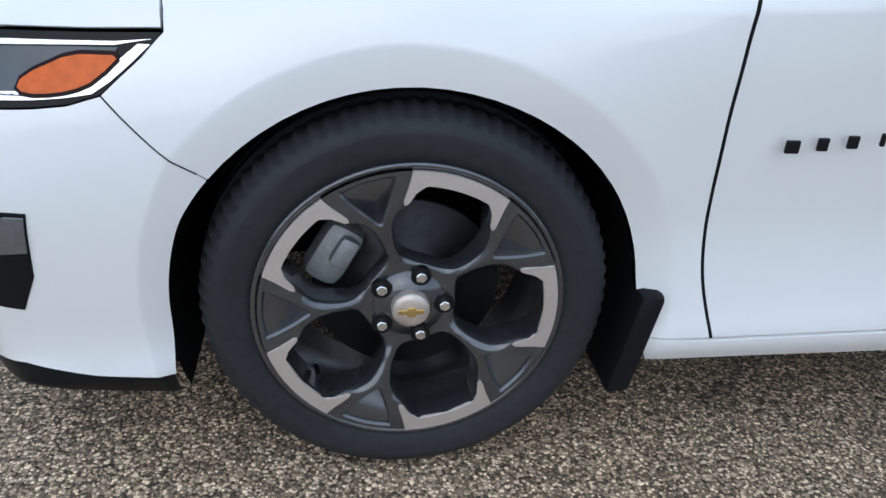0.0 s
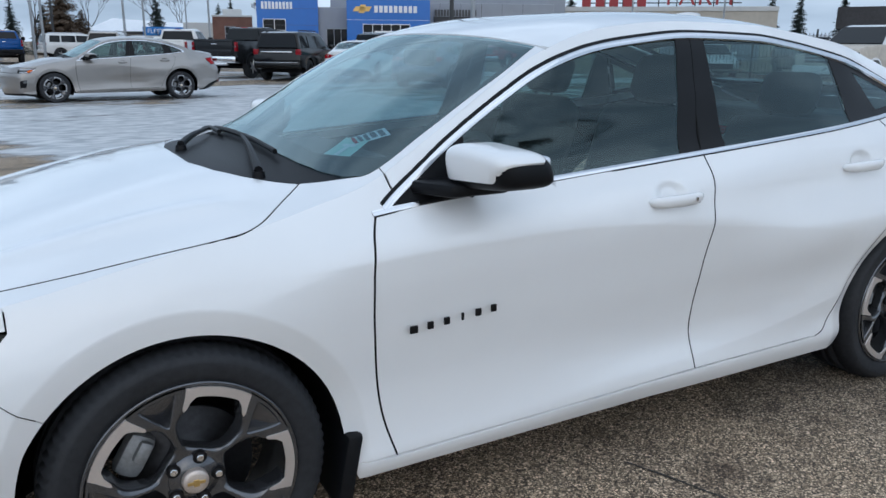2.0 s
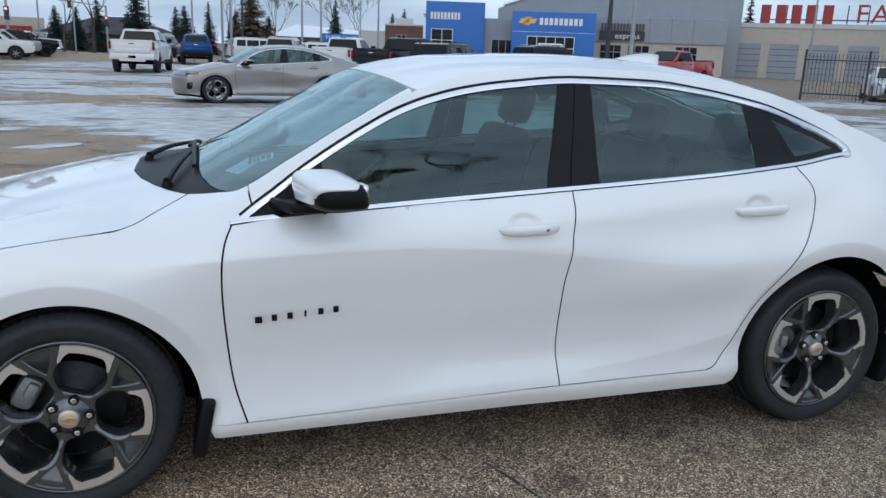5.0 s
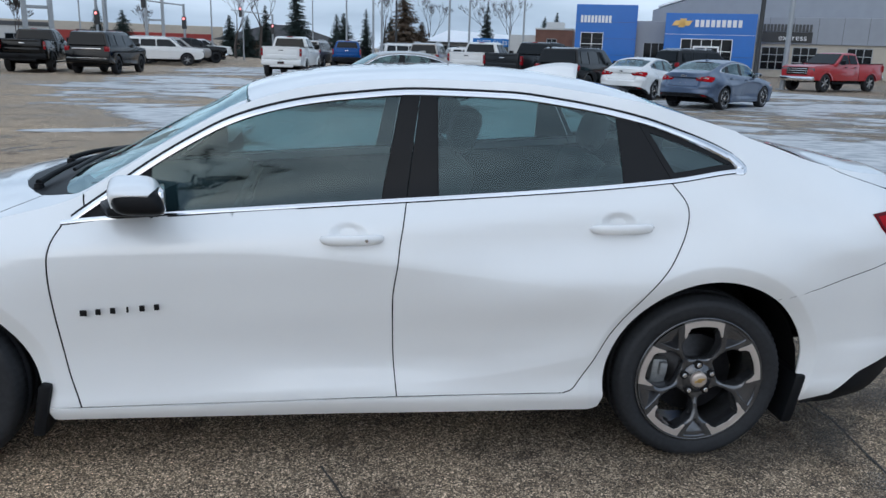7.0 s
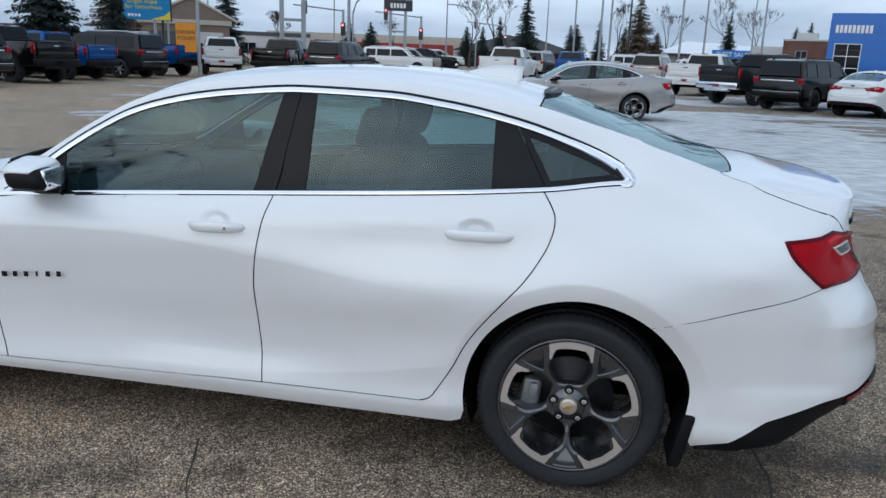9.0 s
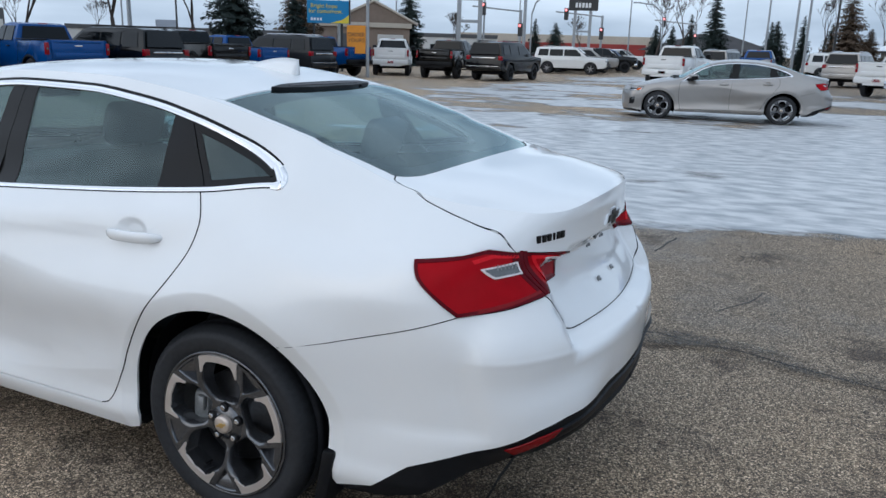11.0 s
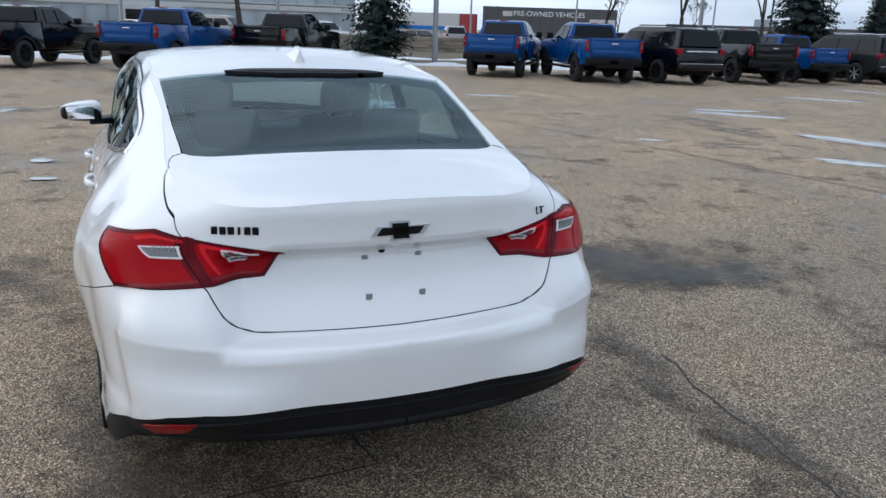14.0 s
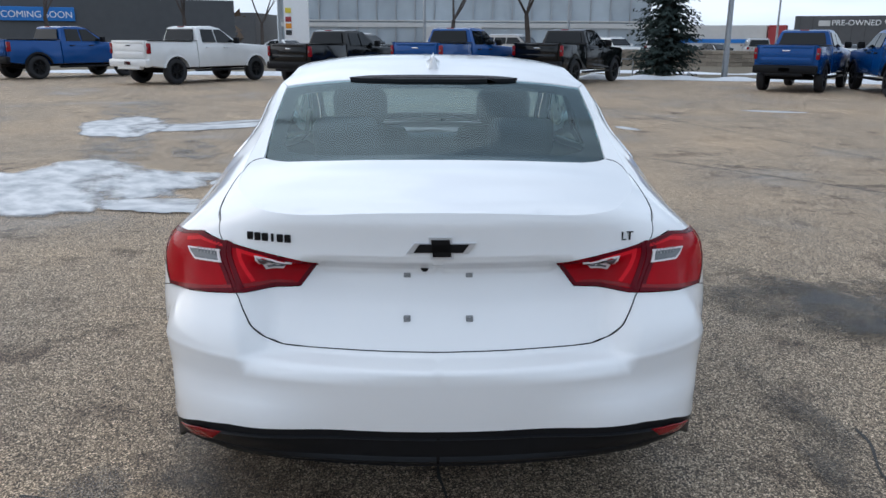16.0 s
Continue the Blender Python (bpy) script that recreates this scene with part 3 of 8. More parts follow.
    if thick:
        cnt = {}
        for f in faces:
            for i in range(len(f)):
                ed = (f[i], f[(i + 1) % len(f)])
                cnt[ed] = cnt.get(ed, 0) + 1
        rim = [ed for ed in cnt if (ed[1], ed[0]) not in cnt and not (surf is skin and p[ed[0]][1] < 1e-3 and p[ed[1]][1] < 1e-3)]
        base = len(p)
        add, addn, idx = [], [], {}
        for a, b in rim:
            for i in (a, b):
                if i not in idx:
                    idx[i] = base + len(add)
                    add += [p[i], p[i] - nn[i] * thick]
                    addn += [nn[i], nn[i]]
        addn = np.array(addn)
        for a, b in rim:
            o = np.cross(p[b] - p[a], nn[a])
            o /= max(np.linalg.norm(o), 1e-9)
            for i in (a, b):
                addn[idx[i] - base] += o * 0.9
                addn[idx[i] - base + 1] += o * 3
            faces.append((idx[b], idx[a], idx[a] + 1, idx[b] + 1))
        p = np.concatenate([p, add])
        nn = np.concatenate([nn, addn / np.linalg.norm(addn, axis=1)[:, None]])
    return p, nn, faces


def panel(name, poly, surf, mat, parent, side=-1, label="", **kw):
    """A piece of skin as a part; side -1 or 1 picks the flank, 0 joins both halves."""
    p, nn, fs = panel_data(poly, surf, **kw)
    m = np.array([1, -1, 1])
    if surf is top and side == 0:
        return link_mesh(name, p, fs, mat, parent, label, normals=nn)
    if side == 0:
        k = len(p)
        return link_mesh(name, np.concatenate([p, p * m]), fs + [tuple(i + k for i in reversed(f)) for f in fs], mat, parent, label, normals=np.concatenate([nn, nn * m]))
    if side < 0:
        p, nn, fs = p * m, nn * m, [tuple(reversed(f)) for f in fs]
    return link_mesh(name, p, fs, mat, parent, label, normals=nn)


def arc(cx, cz, r, a0, a1, n=24):
    return [(cx + r * math.cos(radians(a0 + (a1 - a0) * k / n)), cz + r * math.sin(radians(a0 + (a1 - a0) * k / n))) for k in range(n + 1)]


def along(f, x0, x1, n=24, off=0.0):
    return [(x, float(f(x)) + off) for x in np.linspace(x0, x1, n)]


def ribbon(name, centre, across, thick, mat, parent, side, surf=skin, lift=0.003, label=""):
    """A trim strip along a line of the skin: rows (s, z) at its middle, its half widths, and how far it stands proud."""
    c = np.asarray(centre, float)
    d = np.gradient(c, axis=0)
    d /= np.maximum(np.hypot(d[:, 0], d[:, 1])[:, None], 1e-9)
    nrm = np.stack([-d[:, 1], d[:, 0]], 1)
    w = np.broadcast_to(np.asarray(across, float), len(c))
    rows = []
    for k, t in ((-1.0, -0.004), (-0.8, lift), (0.0, lift + thick), (0.8, lift), (1.0, -0.004)):
        q = c + nrm * (w * k)[:, None]
        p = surf(q)
        e = 0.004
        nn = np.cross(surf(q + [e, 0]) - surf(q - [e, 0]), surf(q + [0, e]) - surf(q - [0, e]))
        nn /= np.linalg.norm(nn, axis=1)[:, None]
        if surf is skin:
            u = np.where(q[:, 0] > 1.3, np.clip((q[:, 0] - XR) / LR, 0, 1), -np.clip((XF - q[:, 0]) / LF, 0, 1))
            u = np.clip(u * 2.0, -1, 1)
            nn[nn[:, 1] * (1 - np.abs(u)) + nn[:, 0] * u < 0] *= -1
        else:
            nn[nn[:, 2] < 0] *= -1
        rows.append(p + nn * t)
    n = len(c)
    vs = np.concatenate(rows)
    if side < 0 and surf is skin:
        vs = vs * [1, -1, 1]
    fs = [(j * n + i, j * n + i + 1, (j + 1) * n + i + 1, (j + 1) * n + i) for j in range(4) for i in range(n - 1)]
    fs += [tuple(j * n for j in range(5)), tuple(j * n + n - 1 for j in range(5))]
    bm = bmesh.new()
    bv = [bm.verts.new(v) for v in vs]
    for f in fs:
        bm.faces.new([bv[i] for i in f])
    bmesh.ops.recalc_face_normals(bm, faces=bm.faces)
    return part(name, bm, mat, parent, label, smooth=True, sharp=50)


def fine(pts, n=10):
    """A smooth line through points."""
    p = np.asarray(pts, float)
    q = np.concatenate([[2 * p[0] - p[1]], p, [2 * p[-1] - p[-2]]])
    t = np.linspace(0, 1, n, endpoint=False)[:, None]
    out = [0.5 * (2 * b + (c - a) * t + (2 * a - 5 * b + 4 * c - d) * t ** 2 + (3 * b - a - 3 * c + d) * t ** 3) for a, b, c, d in zip(q, q[1:], q[2:], q[3:])]
    return np.concatenate(out + [p[-1:]])


def text_mesh(words, size, mat, m, parent, name="lettering", depth=0.004, spacing=1.0, label=""):
    """Words in the built-in font as one flat mesh, centred on the pose m, facing its +z."""
    cu = bpy.data.curves.new("words", "FONT")
    cu.body, cu.size, cu.extrude, cu.align_x, cu.align_y, cu.space_character = words, size, depth / 2, "CENTER", "CENTER", spacing
    tmp = new("words", cu)
    me = bpy.data.meshes.new_from_object(tmp.evaluated_get(bpy.context.evaluated_depsgraph_get()))
    bpy.data.objects.remove(tmp)
    me.materials.clear()
    me.materials.append(mat)
    me.transform(m)
    ob = new(name, me)
    ob.parent = parent
    return tagged(ob, label)


# -- wheels: five Y-shaped spokes, grey with machined outer hooks --


WHEEL_EDGE = np.zeros((0, 2))


def wheel_face(q):
    """The wheel's dished face with crowned spokes, for rows (across, up): how far each point stands out."""
    q = np.asarray(q, float)
    r = np.hypot(q[:, 0], q[:, 1])
    crown = np.zeros(len(q))
    if len(WHEEL_EDGE):
        d = np.concatenate([np.min(np.hypot(c[:, None, 0] - WHEEL_EDGE[None, :, 0], c[:, None, 1] - WHEEL_EDGE[None, :, 1]), 1) for c in np.array_split(q, max(1, len(q) // 400))])
        crown = (1 - np.clip(d / 0.016, 0, 1)) ** 2 * step(0.205, 0.180, r) * step(0.066, 0.085, r)
    return np.stack([q[:, 0], q[:, 1], 0.005 + 0.020 * step(0.05, 0.20, r) - 0.006 * step(0.03, 0.06, r) * step(0.11, 0.075, r) - 0.009 * crown], 1)


def wheel_pocket(q):
    """The hollow between a spoke's two arms: deep behind the fork, rising to the rim."""
    q = np.asarray(q, float)
    p = wheel_face(q)
    p[:, 2] -= 0.028 - 0.021 * step(0.172, 0.246, np.hypot(q[:, 0], q[:, 1]))
    return p


def closed_fine(poly, n=4):
    """A smooth closed line through points."""
    p = [tuple(q) for q in poly]
    return fine(p[-2:] + p + p[:3], n)[2 * n:-2 * n - 1]


def strips(name, rings, mat, parent, conv, label=""):
    """Bands between rings of equal length; each band keeps its own corners, so that the edges between them stay crisp."""
    vs, fs = [], []
    for a, b in zip(rings, rings[1:]):
        k, n = len(vs), len(a)
        vs += list(conv(np.asarray(a))) + list(conv(np.asarray(b)))
        fs += [(k + i, k + (i + 1) % n, k + n + (i + 1) % n, k + n + i) for i in range(n)]
    return link_mesh(name, vs, fs, mat, parent, label)


def polar(r, a):
    return (r * math.cos(radians(a)), r * math.sin(radians(a)))


def build_wheel(name, label):
    w = new(name)
    tagged(w, label)
    # tyre
    pr = [(0.248, 0.012), (0.254, 0.004), (0.272, -0.004), (0.300, -0.007), (0.303, -0.0065), (0.316, -0.002), (0.327, 0.010), (0.333, 0.020), (0.3375, 0.034), (0.3385, 0.060), (0.333, 0.062), (0.333, 0.070), (0.339, 0.072), (0.339, 0.108), (0.333, 0.110), (0.333, 0.118), (0.339, 0.120), (0.3385, 0.160), (0.333, 0.162), (0.333, 0.17), (0.338, 0.172), (0.335, 0.205), (0.322, 0.225), (0.30, 0.235), (0.262, 0.225)]
    vs, fs = lathe(pr, 160)
    n = len(pr)
    vs = [((x * k, y, z * k)) for i, (x, y, z) in enumerate(vs) for k in ([0.974 if (i // n) % 2 and 6 <= i % n <= 9 else 1.0])]
    me = link_mesh("tyre", vs, fs, RUBBER, w, "black rubber tyre")
    # raised ring and plain bars in place of sidewall marks
    # rim barrel and lip
    pr = [(0.255, 0.006), (0.255, -0.002), (0.250, -0.004), (0.244, 0.0), (0.240, 0.02), (0.230, 0.06), (0.226, 0.20), (0.255, 0.215)]
    vs, fs = lathe(pr[4:], 96)
    rim = link_mesh("rim", vs, fs, BARREL, w, "smooth grey barrel")
    vs, fs = lathe(pr[:5], 96)
    link_mesh("rim_lip", vs, fs, GREYMETAL, rim)
    # spoked face with five openings
    outer = [polar(0.257, 360 * k / 120) for k in range(120)]
    holes = []
    for k in range(5):
        c = 72 * k
        right = [(0.233, 6), (0.232, 13), (0.220, 16.6), (0.200, 20.0), (0.180, 25.4), (0.160, 28.9), (0.135, 30.4), (0.112, 30.4), (0.092, 27.5), (0.081, 17.0)]
        holes.append([polar(r, c - a) for r, a in right] + [polar(0.078, c)] + [polar(r, c + a) for r, a in reversed(right)] + [polar(0.2325, c)])
    pockets = [[polar(0.166, 72 * k + 36), polar(0.186, 72 * k + 31.5), polar(0.212, 72 * k + 27.8), polar(0.245, 72 * k + 25.2), polar(0.250, 72 * k + 27), polar(0.251, 72 * k + 36), polar(0.250, 72 * k + 45), polar(0.245, 72 * k + 46.8), polar(0.212, 72 * k + 44.2), polar(0.186, 72 * k + 40.5)] for k in range(5)]
    squeeze = lambda v: 1 - 0.053 * step(0.06, 0.20, np.hypot(v[:, 0], v[:, 1]))
    conv = lambda v: np.stack([v[:, 0] * squeeze(v), 0.020 - v[:, 2], v[:, 1] * squeeze(v)], 1)
    nconv = lambda v: np.stack([v[:, 0], -v[:, 2], v[:, 1]], 1)
    global WHEEL_EDGE
    WHEEL_EDGE = np.concatenate([dense(closed_fine(h), 0.003) for h in holes])
    cuts = []
    for h in holes:
        low = closed_fine(h)
        r = np.hypot(low[:, 0], low[:, 1])
        out = (shrink(low, -0.001) - low) / 0.001
        up = low + out * (0.0008 + 0.0022 * step(0.214, 0.188, r))[:, None]
        cuts.append(up)
        a, b = wheel_face(up), wheel_face(low)
        b[:, 2] -= 0.0035 * step(0.224, 0.195, r)
        m, d = b.copy(), b.copy()
        m[:, :2] -= out * 0.0015
        m[:, 2] -= 0.012
        d[:, :2] = m[:, :2]
        d[:, 2] = -0.034
        strips("spoke_flank", [a, b, m, d], GREYMETAL, w, conv)
    for h in pockets:
        rim = closed_fine(h, 3)
        low = shrink(rim, 0.0035)
        cuts.append(rim)
        a, b, d = wheel_face(rim), wheel_face(low), wheel_pocket(low)
        b[:, 2] -= 0.004
        strips("pocket_wall", [a, b, d], GREYMETAL, w, conv)
        q, n2, f2 = panel_data(low, wheel_pocket, grid=0.009, gap=0, thick=0)
        link_mesh("spoke_pocket", conv(q), f2, GREYMETAL, w, normals=nconv(n2))
    p, nn, ff = panel_data(outer, wheel_face, grid=0.0055, gap=0, thick=0.0, holes=cuts, e=0.002)
    link_mesh("spokes", conv(p), [tuple(f) for f in ff], GREYMETAL, w, "dark grey five-spoke face", normals=nconv(nn))
    for k in range(5):
        c = 72 * k
        o = [polar(0.2565, c - 18.9 + 37.8 * i / 14) for i in range(15)]
        hook = [polar(0.236, c + 20.0), polar(0.206, c + 22.8), polar(0.199, c + 22.6), polar(0.202, c + 20.6), polar(0.220, c + 17.2), polar(0.231, c + 13.8)]
        inn = [polar(0.2325, c + 12.5 - 25 * i / 10) for i in range(11)]
        hook2 = [polar(r, 2 * c - b) for r, b in ((0.231, c + 13.8), (0.220, c + 17.2), (0.202, c + 20.6), (0.199, c + 22.6), (0.206, c + 22.8), (0.236, c + 20.0))]
        p, nn, ff = panel_data(o + hook + inn + hook2, wheel_face, grid=0.008, gap=0, thick=0.008, lift=0.0026)
        link_mesh("machined_hook", conv(p), ff, MACHINED, w, "machined bare aluminium", normals=nconv(nn))
        # lug nut in its pocket
        bm = bmesh.new()
        x, z = polar(0.0572, c + 1)
        rod(bm, (x, 0.030, z), (x, 0.011, z), 0.0165, 0.0165, 20)
        part("lug_pocket", bm, GLOSSBLACK, w, smooth=True)
        bm = bmesh.new()
        rod(bm, (x, 0.02, z), (x, 0.004, z), 0.0105, 0.0095, 6)
        bmesh.ops.bevel(bm, geom=bm.edges[:], offset=0.0012, segments=1, affect="EDGES")
        part("lug_nut", bm, CHROME, w, "bright hexagonal nut")
    vs, fs = lathe([(0.0, -0.0085), (0.020, -0.008), (0.0285, -0.006), (0.031, -0.002), (0.032, 0.02)], 40)
    cap = link_mesh("centre_cap", vs, fs, SILVERCAP, w, "frosted silver cap")
    bm = bmesh.new()
    box(bm, (-0.021, -0.0105, -0.0035), (0.021, -0.0075, 0.0045), 0.001)
    box(bm, (-0.0065, -0.011, -0.0085), (0.0075, -0.0074, 0.0085), 0.001)
    bmesh.ops.transform(bm, matrix=Matrix.Rotation(radians(72.5), 4, "Y"), verts=bm.verts)
    part("emblem", bm, GOLD, w, "gold emblem")
    # hub drum and valve
    vs, fs = lathe([(0.03, 0.01), (0.075, 0.016), (0.082, 0.03), (0.082, 0.06)], 40)
    link_mesh("hub", [(x * 0.78, y, z * 0.78) for x, y, z in vs], fs, GREYMETAL, w, "grey hub")
    bm = bmesh.new()
    x, z = polar(0.210, -142 - 68)
    rod(bm, (x, 0.05, z), (x * 0.97, 0.015, z * 0.97), 0.0055, 0.0045, 10)
    part("valve", bm, BLACK, w, "black valve stem")
    return w


def brake(parent, x, y, z, caliper_angle, side):
    vs, fs = lathe([(0.06, 0.055), (0.075, 0.055), (0.078, 0.078), (0.158, 0.080), (0.160, 0.083), (0.160, 0.10), (0.06, 0.10)], 64)
    f = lambda v: [(x + a, y + side * -b, z + c) for a, b, c in v]
    link_mesh("brake_disc", f(vs), fs if side < 0 else [tuple(reversed(q)) for q in fs], STEEL, parent, "grey steel disc")
    bm = bmesh.new()
    for lo, hi, a in (((0.105, 0.050, -0.058), (0.178, 0.105, 0.058), 0.030), ((0.115, 0.036, -0.046), (0.150, 0.060, 0.010), 0.012)):
        box(bm, lo, hi, a, Matrix.Rotation(radians(-caliper_angle), 4, "Y"))
    bmesh.ops.transform(bm, matrix=Matrix.Translation((x, y, z)) @ Matrix.Diagonal((1, -side, 1, 1)), verts=bm.verts)
    bmesh.ops.recalc_face_normals(bm, faces=bm.faces)
    part("brake_caliper", bm, CAST, parent, "cast grey caliper", smooth=True)


car = thing("sedan_car", "glossy white four-door sedan with dark alloy wheels", "car")


def make_body():
    gapF = [tuple(q) for q in fine([(0.536, 0.257), (0.503, 0.37), (0.486, 0.479), (0.475, 0.60), (0.469, 0.70), (0.470, 0.80), (0.482, 0.868), (0.508, 0.920)], 4)]
    gapB = [(1.663, 0.284), (1.650, 0.42), (1.645, 0.55), (1.644, 0.682), (1.660, 0.80), (1.668, 0.871), (1.692, 1.008)]
    gapR = [tuple(q) for q in fine([(2.682, 1.084), (2.726, 1.02), (2.734, 0.975), (2.722, 0.92), (2.698, 0.868), (2.648, 0.79), (2.572, 0.699), (2.496, 0.600), (2.446, 0.520), (2.408, 0.440), (2.356, 0.350), (2.326, 0.308), (2.290, 0.293)], 3)]
    top_z = smooth_curve([0.525, 0.558, 0.644, 0.74, 0.838, 0.949, 1.055, 1.173, 1.313, 1.467, 1.747, 2.075, 2.287, 2.575, 2.75, 2.87, 2.95, 2.985, 3.0],
                         [0.926, 0.951, 1.012, 1.083, 1.148, 1.214, 1.269, 1.311, 1.343, 1.365, 1.387, 1.381, 1.358, 1.305, 1.252, 1.208, 1.168, 1.142, 1.126])
    fx, fz, fr = ARCHES[0]
    rx, rz, rr = ARCHES[1]
    ang = lambda c, p: math.degrees(math.atan2(p[1] - c[1], p[0] - c[0]))
    seamF, seamR = (-0.316, 0.566), (3.085, 0.666)
    s_hl = s_at(-0.46, 0.87, 0.67)
    sx = lambda x, z: (s_at(x, 0.89, z), z)
    hl = [(-0.347, 0.760), sx(-0.376, 0.729), sx(-0.405, 0.702), sx(-0.432, 0.678), sx(-0.475, 0.664), sx(-0.52, 0.659), sx(-0.563, 0.657), (s_hl - 0.25, 0.652), (s_hl - 0.45, 0.66), (s_hl - 0.45, 0.735), (s_hl - 0.2, 0.755), sx(-0.448, 0.757)]
    sm = XR + LR
    nose = XF - LF
    # tail lamp corners
    tip = (s_at(3.485, 0.806, 0.972), 0.972)
    low = (s_at(3.640, 0.828, 0.823), 0.820)
    split_t, split_b = (s_y(0.622, 0.985), 0.982), (s_y(0.578, 0.850), 0.848)
    inner_tip, inner_low = (s_y(0.338, 0.93), 0.936), (s_y(0.398, 0.86), 0.858)
    lampline = [tip, (s_y(0.755, 0.985), 0.985), (s_y(0.70, 0.995), 0.997), split_t]
    sB = 3.448
    lidtop = [(sB, float(edge_line(sB))), (3.490, 1.108), (3.583, 1.079), (3.675, 1.054), (3.768, 1.033)]
    lidbot = [split_b, (s_y(0.566, 0.835), 0.835), (s_y(0.548, 0.79), 0.795), (s_y(0.525, 0.755), 0.760), (s_y(0.49, 0.725), 0.728), (s_y(0.44, 0.71), 0.712), (s_y(0.36, 0.708), 0.708), (s_y(0.2, 0.705), 0.705), (sm, 0.703)]
    for sd in (-1, 1):
        fender = [(x - 0.002, z) for x, z in gapF] + [(x, float(top_z(x))) for x in (0.53, 0.545, 0.560, 0.574)] + [(0.566, 0.99)] + [(s, float(edge_line(s)) + 0.0014) for s in np.linspace(0.562, XF, 30)] + [(XF + 0.002, 0.802)] + hl[:4] + [seamF]
        fender += arc(fx, fz, fr, ang((fx, fz), seamF), 8, 26) + [(0.402, 0.30), (0.405, 0.255)]
        panel("front_fender", fender, skin, WHITE, car, sd)
        panel("front_door", gapF + along(belt_z, 0.53, 1.685, 20) + gapB[::-1], skin, WHITE, car, sd)
        panel("rear_door", gapB + along(belt_z, 1.70, 2.67, 18) + gapR, skin, WHITE, car, sd)
        es = [(s, float(edge_line(s)) + 0.0014) for s in np.concatenate([np.linspace(0.565, XR, 70), np.linspace(XR + 0.02, sB, 24)])]
        quarter = [(0.577, float(top_z(0.577))), (0.569, 0.99)] + es + lidtop[1:] + lampline[::-1] + [(tip[0] + 0.03, 0.925), low]
        quarter += [((low[0] * (1 - k) + seamR[0] * k), low[1] * (1 - k) + seamR[1] * k) for k in (0.33, 0.66)] + arc(rx, rz, rr, ang((rx, rz), seamR), 190, 34) + [(2.446, 0.24), (2.440, 0.222), (2.40, 0.212), (1.5, 0.204), (0.43, 0.200), (0.405, 0.256), (0.536, 0.252), (1.663, 0.280), (2.285, 0.289)]
        quarter += gapR[::-1] + [(x, float(belt_z(x))) for x in np.linspace(2.70, 2.97, 8)] + [(2.99, 1.128)] + along(top_z, 2.985, 0.582, 60)
        panel("body_side", quarter, skin, WHITE, car, sd)
        # dark shut lines
        for nm, pts, w in (("door_gap", gapF, 0.0030), ("door_gap", gapB, 0.0026), ("door_gap", gapR, 0.0026), ("bumper_gap", [seamF, hl[3]], 0.0007), ("fender_gap", [(-0.3475, 0.760), (-0.3465, 0.775), (-0.346, 0.790)], 0.0006), ("bumper_gap", [seamR, low], 0.0009), ("pillar_gap", [(0.574, 0.968), (0.566, 0.99), (0.562, 1.012)], 0.0014)):
            ribbon(nm, fine(pts), w, 0.0, DARK, car, sd, lift=0.0006)
        ribbon("lid_gap", fine(lidbot, 10), 0.0015, 0.0, DARK, car, sd, lift=0.0008)
        ribbon("lid_gap", fine([(sB, lidtop[0][1] - 0.003)] + lidtop[1:] + [split_t], 10), 0.0005, 0.0, DARK, car, sd, lift=0.0008)
        # glasshouse
        lo = lambda x: float(belt_z(x)) + 0.006
        hi = lambda x: float(top_z(x)) - 0.010
        row = lambda f, a, b, n=14: [(x, f(x)) for x in np.linspace(a, b, n)]
        panel("mirror_sail", row(lo, 0.556, 0.80, 6) + row(hi, 0.80, 0.562, 8), skin, BLACK, car, sd, gap=0, lift=-0.006)
        panel("front_side_window", row(lo, 0.80, 1.60) + row(hi, 1.675, 0.80, 22), skin, GLASS, car, sd, gap=0, lift=-0.006, thick=0.004)
        panel("pillar_trim", row(lo, 1.60, 1.692, 4) + row(hi, 1.745, 1.675, 4), skin, GLOSSBLACK, car, sd, lift=-0.004)
        panel("pillar_trim", row(lo, 1.692, 1.81, 4) + row(hi, 1.81, 1.745, 4), skin, GLOSSBLACK, car, sd, lift=-0.004)
        panel("rear_side_window", row(lo, 1.81, 2.50) + row(hi, 2.485, 1.81, 18), skin, GLASS, car, sd, gap=0, lift=-0.006, thick=0.004)
        panel("pillar_trim", row(lo, 2.50, 2.69, 6) + row(hi, 2.57, 2.485, 4), skin, GLOSSBLACK, car, sd, lift=-0.004)
        q = row(lo, 2.69, 2.95, 10) + [(2.962, 1.132)] + row(hi, 2.955, 2.57, 18)
        panel("quarter_window_frame", q, skin, GLOSSBLACK, car, sd, lift=-0.006, holes=[shrink(np.array(q), 0.026)])
        panel("quarter_window", shrink(np.array(q), 0.022), skin, GLASS, car, sd, gap=0, lift=-0.008, thick=0.003)
        # bright strips round the side windows
        xs = np.linspace(0.50, 2.95, 70)
        ribbon("belt_seal", [(x, float(belt_z(x)) - 0.002) for x in xs], 0.0078, 0.0, BLACK, car, sd, lift=0.0005)
        ribbon("window_seal", [(x, float(top_z(x)) + 0.004) for x in np.linspace(0.535, 2.95, 90)], 0.0135, 0.0, BLACK, car, sd, lift=0.0005)
        ribbon("belt_strip", [(x, float(belt_z(x)) + 0.001) for x in xs], 0.0075, 0.002, CHROME, car, sd)
        loop = [(x, float(top_z(x)) - 0.004) for x in np.linspace(0.535, 2.93, 90)]
